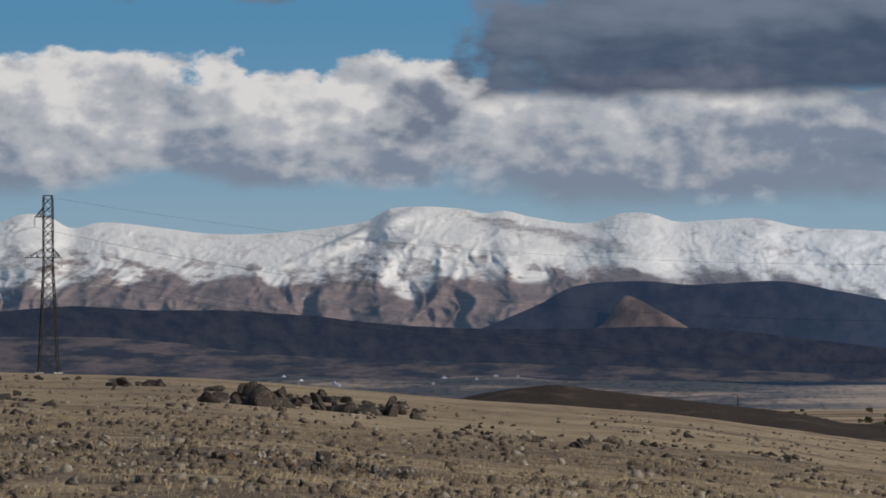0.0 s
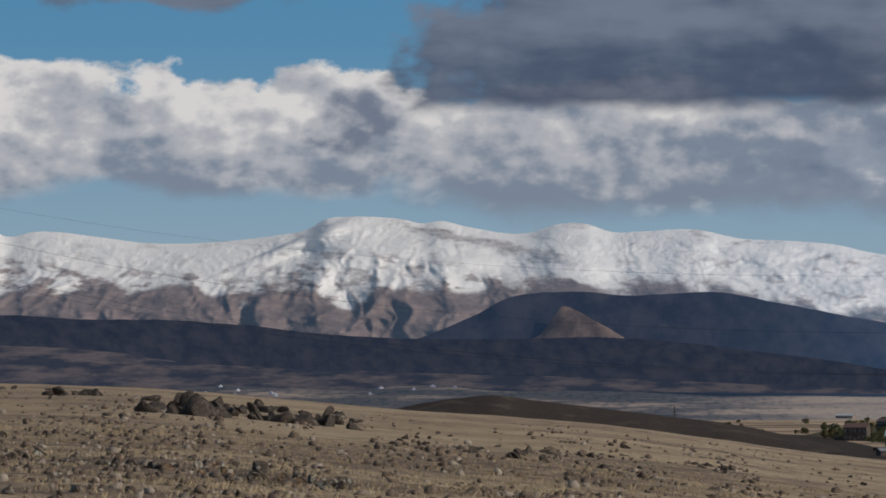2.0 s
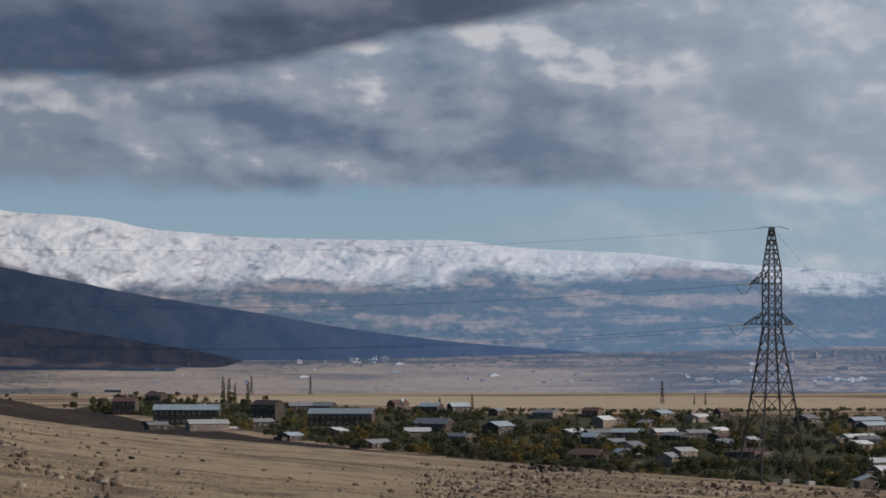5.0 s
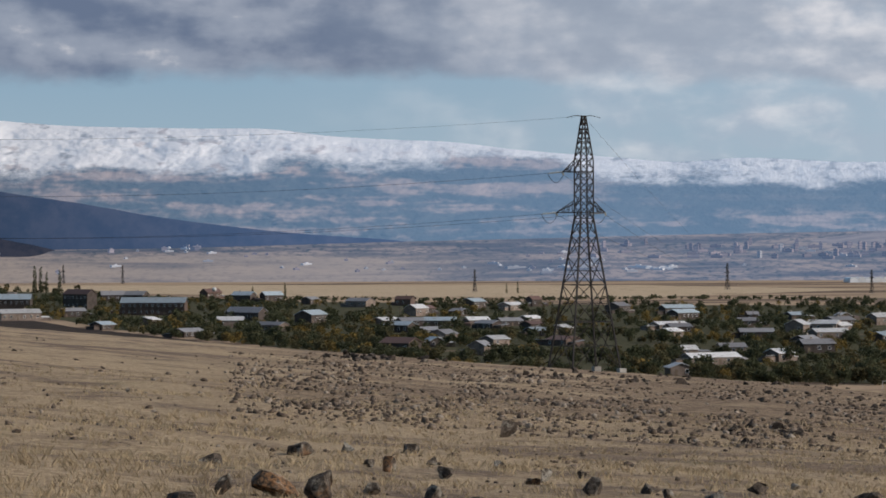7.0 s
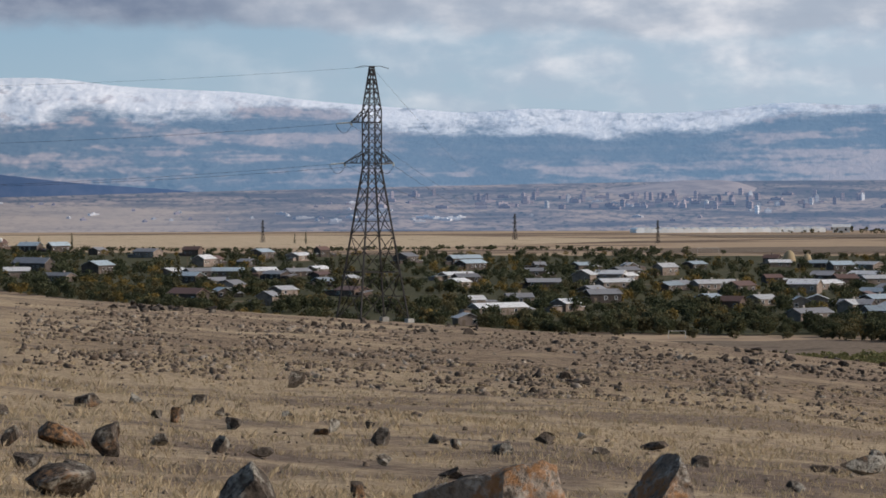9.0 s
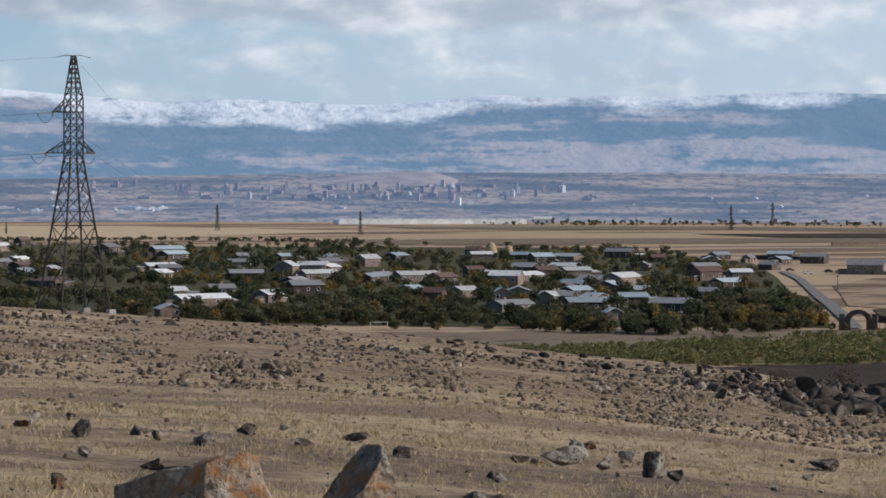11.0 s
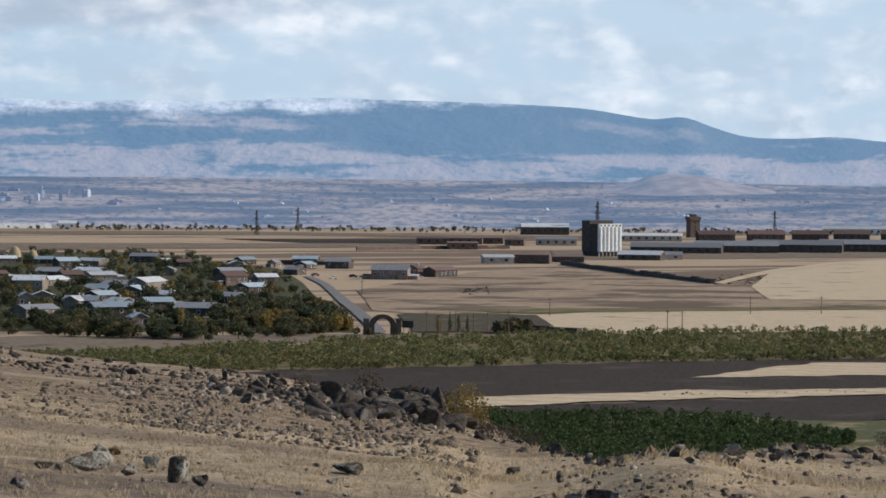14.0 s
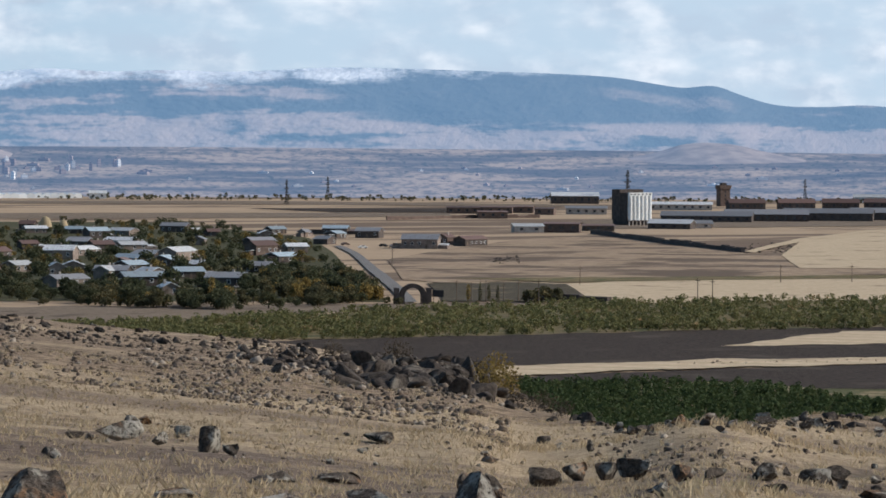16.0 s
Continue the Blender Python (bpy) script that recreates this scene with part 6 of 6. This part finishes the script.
PALE_SLAB = rock_mesh(35, 6, 8, 0.7, 0.06, 0.5, (0.7, 0.95), ((-0.3, -0.5, 0.9, 0.5), (0.5, -0.4, 0.9, 0.48), (0.75, -0.2, 0.7, 0.5)), "boulder")


def rock(b, d, wide, tall, me=None, sink=0.3, turn=None, label="angular dark basalt rock with pale lichen on dry grass"):
    me = me or random.choice(ROCKS)
    ob = new("rock", me)
    p = at(b, d)
    s = wide / 1.5
    ob.matrix_world = Matrix.Translation(p + Vector((0, 0, tall * (0.5 - sink)))) @ pose(0, 0, 0, 0, 0, random.uniform(0, 360) if turn is None else turn) @ Matrix.Diagonal((s, s * random.uniform(0.75, 1.1), tall / 1.1, 1))
    tagged(ob, label, "rock", "rocks on the hill")
    return ob


random.seed(11)
# great boulders close to the stand
rock(12.92, 36.3, 0.25, 0.27, sink=0.12)
rock(13.69, 36.3, 0.61, 0.34, sink=0.12)
rock(14.53, 35.3, 0.37, 0.47, sink=0.12)
rock(13.6, 28.3, 0.67, 0.36, random.choice(BIG), sink=0.12)
rock(16.94, 26.0, 0.52, 0.52, WEDGE, sink=0.06, turn=-5, label="large broken basalt boulder with orange and grey lichen")
rock(16.44, 39.1, 0.31, 0.24, sink=0.12)
rock(15.44, 39.6, 0.30, 0.18, sink=0.12)
rock(15.39, 45.4, 0.20, 0.16, sink=0.12)
rock(15.72, 45.2, 0.22, 0.26, sink=0.12)
rock(16.66, 44.7, 0.23, 0.23, sink=0.12)
rock(18.15, 44.5, 0.23, 0.14, sink=0.12)
rock(18.37, 45.3, 0.22, 0.26, sink=0.12)
rock(19.16, 42.0, 0.34, 0.27, sink=0.12)
rock(19.26, 37.8, 0.19, 0.19, sink=0.12)
rock(18.79, 30.7, 0.17, 0.18, sink=0.12)
rock(18.98, 46.8, 0.16, 0.14, sink=0.12)
rock(14.15, 49.5, 0.42, 0.22, sink=0.12)
rock(16.45, 48.4, 0.22, 0.15, sink=0.12)
rock(17.6, 47.9, 0.19, 0.15, sink=0.12)
rock(21.27, 22.0, 1.18, 0.82, FLAT_TOP, sink=0.06, turn=-9, label="large broken basalt boulder with orange and grey lichen")
rock(23.95, 22.0, 0.80, 0.95, PEAKED, sink=0.06, turn=-12, label="large broken basalt boulder with orange and grey lichen")
rock(20.13, 42.7, 0.30, 0.16, sink=0.12)
rock(20.46, 41.8, 0.19, 0.18, sink=0.12)
rock(21.22, 41.3, 0.34, 0.18, sink=0.12)
rock(21.94, 44.9, 0.54, 0.20, sink=0.12)
rock(22.91, 42.1, 0.34, 0.18, sink=0.12)
rock(23.87, 45.8, 0.55, 0.16, sink=0.12)
rock(17.74, 70.1, 0.42, 0.46, sink=0.12)
rock(25.65, 20.0, 0.56, 0.97, BIG[1], sink=0.06, turn=-14, label="large broken basalt boulder with orange and grey lichen")
rock(26.62, 43.9, 0.26, 0.12, sink=0.12)
rock(26.88, 44.2, 0.23, 0.12, sink=0.12)
rock(27.34, 42.7, 0.60, 0.34, sink=0.12)
rock(28.03, 43.4, 0.35, 0.23, sink=0.12)
rock(28.44, 46.1, 0.24, 0.20, sink=0.12)
rock(28.92, 42.9, 0.35, 0.42, sink=0.12)
rock(27.57, 53.3, 0.30, 0.19, sink=0.12)
rock(27.82, 53.9, 0.22, 0.20, sink=0.12)
rock(34.58, 45.8, 0.61, 0.33, random.choice(BIG), sink=0.12)
rock(35.16, 47.2, 0.38, 0.36, sink=0.12)
rock(35.38, 53.9, 0.18, 0.22, sink=0.12)
rock(35.67, 45.6, 0.32, 0.34, sink=0.12)
rock(36.13, 44.1, 0.53, 0.34, sink=0.12)
rock(36.99, 39.3, 0.40, 0.27, sink=0.12)
rock(37.48, 38.9, 0.31, 0.20, sink=0.12)
rock(38.41, 40.8, 0.46, 0.28, sink=0.12)
rock(39.21, 45.0, 0.53, 0.31, sink=0.12)
rock(39.61, 46.5, 0.32, 0.31, sink=0.12)
rock(33.33, 35.6, 0.28, 0.31, sink=0.12)
rock(33.69, 37.6, 0.34, 0.30, sink=0.12)
rock(34.6, 66.3, 0.34, 0.20, sink=0.12)
rock(34.84, 62.7, 0.19, 0.20, sink=0.12)
rock(31.84, 51.9, 0.65, 0.24, random.choice(BIG), sink=0.12)
rock(33.66, 49.0, 0.30, 0.16, sink=0.12)
rock(39.68, 42.1, 0.17, 0.16, sink=0.12)
rock(40.21, 47.1, 0.29, 0.16, sink=0.12)
rock(29.77, 36.0, 0.40, 0.12, sink=0.12)
rock(31.07, 37.7, 0.56, 0.15, sink=0.12)
rock(30.08, 36.8, 0.44, 0.14, sink=0.12)
rock(31.45, 15.0, 2.1, 1.06, PALE_SLAB, sink=0.06, turn=-19, label="large broken basalt boulder with orange and grey lichen")
rock(36.35, 15.0, 1.75, 1.13, SLAB, sink=0.06, turn=-25, label="large broken basalt boulder with orange and grey lichen")
rock(33.51, 33.2, 0.54, 0.49, sink=0.12)
rock(30.7, 30.0, 0.36, 0.22, sink=0.12)
rock(27.57, 25.5, 0.36, 0.31, sink=0.12)
rock(39.26, 45.0, 0.46, 0.32, sink=0.12)

for b, d, w, h in ((12.2, 31.5, 0.42, 0.28), (13.25, 33.0, 0.36, 0.24), (14.0, 32.0, 0.30, 0.2), (12.7, 44.0, 0.3, 0.16), (15.0, 52.0, 0.3, 0.2), (16.1, 52.5, 0.28, 0.2), (17.1, 38.0, 0.3, 0.16),
                   (20.4, 36.5, 0.34, 0.17), (21.9, 35.0, 0.3, 0.14), (24.6, 41.0, 0.26, 0.16), (22.6, 47.5, 0.22, 0.14), (29.3, 41.2, 0.24, 0.2), (26.2, 38.5, 0.34, 0.15), (31.6, 33.0, 0.5, 0.2),
                   (32.6, 30.5, 0.55, 0.22), (35.2, 33.0, 0.6, 0.26), (33.0, 27.0, 0.36, 0.3), (36.6, 33.5, 0.4, 0.2), (38.6, 35.0, 0.36, 0.2), (40.2, 40.0, 0.5, 0.2), (28.4, 32.0, 0.5, 0.16), (29.0, 24.0, 0.4, 0.32)):
    rock(b, d, w, h, sink=0.15)

random.seed(12)


heap = []


def cluster(b0, dip0, b1, dip1, count, lo, hi, wide_b=0.3, wide_dip=0.06):
    for i in range(count):
        t = random.random()
        b = b0 + (b1 - b0) * t + random.gauss(0, wide_b)
        dip = dip0 + (dip1 - dip0) * t + random.gauss(0, wide_dip)
        s = random.uniform(lo, hi) * random.choice((1.0, 0.8, 0.55))
        heap.append((down(b, max(dip, BROW_DIP(b) + 0.01)), b, s))


cluster(-4.0, 0.5, -0.6, 0.80, 75, 0.6, 1.6, 0.25, 0.05)
cluster(-5.5, 0.28, -4.7, 0.32, 14, 0.8, 1.8, 0.2, 0.02)
cluster(-7.4, 0.12, -5.8, 0.22, 16, 0.5, 1.2, 0.3, 0.02)
cluster(-3.3, 1.55, -0.6, 1.95, 60, 0.16, 0.42, 0.2, 0.05)
cluster(-7.5, 1.25, -3.5, 1.55, 34, 0.16, 0.42, 0.3, 0.05)
cluster(-7.6, 0.5, -6.6, 0.8, 14, 0.4, 1.0, 0.3, 0.08)
cluster(0.2, 1.0, 2.4, 1.4, 34, 0.2, 0.55, 0.4, 0.07)
cluster(2.0, 1.2, 9.0, 1.9, 46, 0.2, 0.5, 1.0, 0.15)
cluster(17.9, 2.33, 21.0, 2.5, 44, 0.4, 1.1, 0.4, 0.05)
cluster(14.7, 2.06, 16.6, 2.14, 34, 0.6, 1.5, 0.2, 0.02)
cluster(21.5, 3.35, 23.2, 3.5, 26, 0.16, 0.38, 0.3, 0.05)
cluster(22.3, 2.62, 27.4, 3.12, 80, 0.3, 0.95, 0.5, 0.09)
cluster(26.0, 3.05, 30.5, 3.35, 60, 0.35, 1.0, 0.5, 0.1)
cluster(29.6, 3.42, 31.8, 3.65, 120, 0.4, 1.1, 0.5, 0.12)
cluster(31.4, 3.56, 33.5, 3.95, 260, 0.55, 1.5, 0.3, 0.13)
cluster(33.4, 4.0, 34.4, 4.3, 34, 0.25, 0.7, 0.2, 0.06)
cluster(34.4, 4.45, 37.2, 4.76, 46, 0.15, 0.45, 0.2, 0.03)
cluster(36.9, 4.68, 41.5, 4.62, 90, 0.14, 0.5, 0.3, 0.07)
cluster(28.5, 5.0, 41.0, 5.4, 40, 0.08, 0.22, 0.5, 0.15)
cluster(-7.0, 2.0, 4.0, 2.2, 24, 0.1, 0.3, 0.8, 0.1)

heap.sort()
for d, b, s in heap[:230]:
    rock(b, d, s, s * random.uniform(0.55, 0.95))

# small stones without number
stone_forms = []
for i in range(6):
    bm = bmesh.new()
    bmesh.ops.create_icosphere(bm, subdivisions=1, radius=1.0)
    r = random.Random(50 + i)
    for v in bm.verts:
        v.co *= r.uniform(0.35, 1.25)
        v.co.z *= 0.75
    bm.faces.ensure_lookup_table()
    stone_forms.append((np.array([v.co[:] for v in bm.verts]), np.array([[v.index for v in f.verts] for f in bm.faces])))
    bm.free()


block_forms = []
for i in range(7):
    me = rock_mesh(70 + i, 3, 14, 0.9, 0.03, 0.7, (0.32, 0.7))
    block_forms.append((np.array([v.co[:] for v in me.vertices]), np.array([p.vertices[:] for p in me.polygons])))


def stones(name, label, spots, forms=stone_forms, mat="stone", sit=0.1):
    vs, fs, base = [], [], 0
    for b, d, s in spots:
        v, f = random.choice(forms)
        a = random.uniform(0, 6.28)
        rot = np.array(Euler((random.gauss(0, 0.4), random.gauss(0, 0.4), a)).to_matrix())
        vs.append((v * np.array((1, random.uniform(0.6, 1), random.uniform(0.6, 1.1)))) @ rot.T * s + np.array(at(b, d, s * sit)))
        fs.append(f + base)
        base += len(v)
    v, f = np.concatenate(vs), np.concatenate(fs)
    me = bpy.data.meshes.new(name)
    me.vertices.add(len(v))
    me.vertices.foreach_set("co", v.reshape(-1).astype(np.float32))
    me.loops.add(3 * len(f))
    me.loops.foreach_set("vertex_index", f.reshape(-1).astype(np.int32))
    me.polygons.add(len(f))
    me.polygons.foreach_set("loop_start", np.arange(0, 3 * len(f), 3, dtype=np.int32))
    me.update(calc_edges=True)
    me.materials.append(M[mat])
    tagged(new(name, me), label, "stones", kind="stuff")


stones("rock_scatter", "heaps of broken dark basalt rocks along the brow", [(b, d, s * 0.85) for d, b, s in heap[230:]], block_forms, "block", 0.1)
random.seed(13)
spots = []
# stony belts: bearing from and to, dip from and to, how many, size
for b0, b1, p0, p1, count, lo, hi in ((-8.5, 8, 0.1, 2.3, 4200, 0.04, 0.2), (8, 20, 0.1, 1.8, 700, 0.03, 0.12), (13, 34, 0.12, 1.15, 8800, 0.035, 0.15), (14, 34, 0.0, 0.35, 1200, 0.06, 0.24),
                                      (13, 42, 0.8, 3.2, 2000, 0.015, 0.08), (29, 33.6, 0.02, 0.9, 350, 0.05, 0.2), (35, 42, 0.0, 0.7, 500, 0.03, 0.12)):
    made = 0
    while made < count:
        b = random.uniform(b0, b1)
        dip = BROW_DIP(b) + random.uniform(p0, p1)
        d = down(b, dip)
        if noise.noise((b * 0.9, dip * 2.2, b0)) + random.uniform(-0.5, 0.5) < -0.05:
            continue
        near = min(1.6, 0.4 + d / 130)
        spots.append((b, d, random.uniform(lo, hi) * random.choice((0.5, 0.7, 1.0)) * near))
        made += 1
stones("field_stones", "countless small grey basalt stones strewn over the slope", spots)

stones("rubble_heap", "dark stony outcrop in the dry pasture", [(random.gauss(33.95, 0.12), random.gauss(1400, 22), random.uniform(0.5, 1.5)) for _ in range(60)], block_forms, "block", 0.1)
stones("rubble_heap", "tumbled stones at the end of the field wall", [(random.uniform(38.0, 38.9), random.gauss(1600, 45), random.uniform(0.4, 1.2)) for _ in range(90)], block_forms, "block", 0.1)
stones("earth_clods", "line of clods and stones along the ploughed strip", [(36.5 + 0.05 * i + random.gauss(0, 0.1), 716 + 0.28 * i + random.gauss(0, 2.5), random.uniform(0.2, 0.7)) for i in range(110)], stone_forms, "stone", 0.2)

# ---------------------------------------------------------------- small village things


def haystack(b, d, wide, tall):
    bm = bmesh.new()
    rings = 9
    loops = []
    for k in range(rings):
        t = k / (rings - 1)
        r = wide / 2 * (1 - t ** 2.2) ** 0.6 * (1.05 if k == 1 else 1)
        loops.append([bm.verts.new((max(r, 0.05) * math.cos(a) * random.uniform(0.93, 1.07), max(r, 0.05) * math.sin(a), tall * t - 0.1)) for a in [6.2832 * i / 14 for i in range(14)]])
    for lo, hi in zip(loops, loops[1:]):
        for i in range(14):
            bm.faces.new((lo[i], lo[(i + 1) % 14], hi[(i + 1) % 14], hi[i]))
    bm.faces.new(loops[-1])
    me = bpy.data.meshes.new("haystack")
    bm.to_mesh(me)
    bm.free()
    me.materials.append(M["grass"])
    ob = new("haystack", me)
    ob.matrix_world = Matrix.Translation(at(b, d))
    tagged(ob, "rounded brown haystack at the back of the village", "haystack", "haystacks")


haystack(26.12, 1960, 7.5, 7.2)
haystack(26.42, 1950, 6.0, 5.4)


def goal(b, d, w, h):
    ob = thing("metal_frame", "white metal goal frame at the field edge", "frame", facing(b, d, 5))
    for s in (-1, 1):
        part("post", box(bmesh.new(), s * w / 2 - 0.07, s * w / 2 + 0.07, -0.07, 0.07, -0.3, h), M["wall_white"], ob)
    part("crossbar", box(bmesh.new(), -w / 2 - 0.07, w / 2 + 0.07, -0.07, 0.07, h, h + 0.14), M["wall_white"], ob)


goal(24.22, 985, 5.0, 2.2)
goal(24.75, 2200, 14.0, 3.6)


def street_lamp(b, d, h):
    ob = thing("street_lamp", "tall lamp post with a pale head by the bare strip", "lamp", facing(b, d, 0))
    bm = bmesh.new()
    r = bmesh.ops.create_cone(bm, cap_ends=True, segments=8, radius1=0.16, radius2=0.1, depth=h)
    bmesh.ops.translate(bm, verts=r["verts"], vec=(0, 0, h / 2 - 0.3))
    part("post", bm, M["wood"], ob)
    part("head", box(bmesh.new(), -1.0, 0.3, -0.2, 0.2, h - 0.3, h + 0.05, pose(0, 0, 0, 0, 8, 0)), M["wall_white"], ob, "pale lamp head")


street_lamp(29.33, 986, 5.6)


def dome(b, d, r, up):
    ob = thing("water_tank", "small white ball-shaped dome on a village roof", "tank", facing(b, d, 0, up))
    bm = bmesh.new()
    bmesh.ops.create_uvsphere(bm, u_segments=16, v_segments=10, radius=r)
    part("tank", bm, M["wall_white"], ob)
    for s in (-1, 1):
        part("stand", box(bmesh.new(), s * 0.7 * r - 0.1, s * 0.7 * r + 0.1, -0.1, 0.1, -up, 0), M["steel"], ob)


# White ball on a village roof, built as a dome on two stands.
dome(12.75, 2405, 1.6, 7.0)


def parked_car(b, d, turn, mat, word):
    ob = thing("parked_car", f"{word} car parked at the village entrance", "car", facing(b, d, turn), "parked cars")
    bm = bmesh.new()
    prof = [(-2.1, 0.35), (2.1, 0.35), (2.15, 0.75), (1.2, 0.92), (0.6, 1.42), (-1.1, 1.45), (-1.8, 0.98), (-2.15, 0.9)]
    a, c = [bm.verts.new((x, -0.8, z)) for x, z in prof], [bm.verts.new((x, 0.8, z)) for x, z in prof]
    bm.faces.new(a)
    bm.faces.new(c[::-1])
    for k in range(len(prof)):
        bm.faces.new((a[k], c[k], c[(k + 1) % 8], a[(k + 1) % 8]))
    bmesh.ops.recalc_face_normals(bm, faces=bm.faces[:])
    part("body", bm, M[mat], ob)
    for s in (-1, 1):
        part("side_window", box(bmesh.new(), -1.0, 0.55, s * 0.8 - 0.02, s * 0.8 + 0.02, 0.98, 1.34), M["pane"], ob)
        for x in (-1.3, 1.3):
            bm = bmesh.new()
            r = bmesh.ops.create_cone(bm, cap_ends=True, segments=14, radius1=0.34, radius2=0.34, depth=0.2)
            bmesh.ops.transform(bm, matrix=pose(x, s * 0.78, 0.34, 90, 0, 0), verts=r["verts"])
            part("wheel", bm, M["steel"], ob)


parked_car(31.5, 1570, 20, "wall_white", "white")
parked_car(31.85, 1600, -30, "steel", "dark")
parked_car(32.0, 1590, 70, "roof_grey", "grey")
parked_car(31.2, 1620, 10, "roof_rust", "dark red")

# ---------------------------------------------------------------- dry grass


def grass():
    n = 44000
    b = rng.uniform(-9, 42.5, n)
    u = rng.random(n)
    d = 13 * (120 / 13) ** (u ** 0.9)
    blades = []
    out = np.zeros((n * 6, 4, 3))
    k = 0
    for i in range(n):
        p = np.array(at(b[i], d[i]))
        if noise.noise((p[0] * 0.22, p[1] * 0.22, 3.0)) < -0.25:
            continue
        tall = rng.uniform(0.03, 0.115) * (1 + 0.9 * max(0.0, noise.noise((p[0] * 0.1, p[1] * 0.1, 7.0))))
        for j in range(6):
            a = rng.uniform(0, 6.28)
            way = np.array((math.cos(a), math.sin(a), 0))
            side = np.array((-way[1], way[0], 0)) * (0.002 + d[i] * 0.00008)
            root = p + rng.normal(0, 0.05, 3) * (1, 1, 0) - (0, 0, 0.02)
            mid = root + way * tall * 0.22 + (0, 0, tall * 0.6)
            tip = root + way * tall * rng.uniform(0.3, 0.8) + (0, 0, tall)
            out[k] = (root - side, root + side, mid + side * 0.7, tip)
            k += 1
    tagged(new("dry_grass", quad_mesh("dry_grass", out[:k], M["grass"])), "sparse dry straw-coloured grass on the hillside", "grass", kind="stuff")


grass()
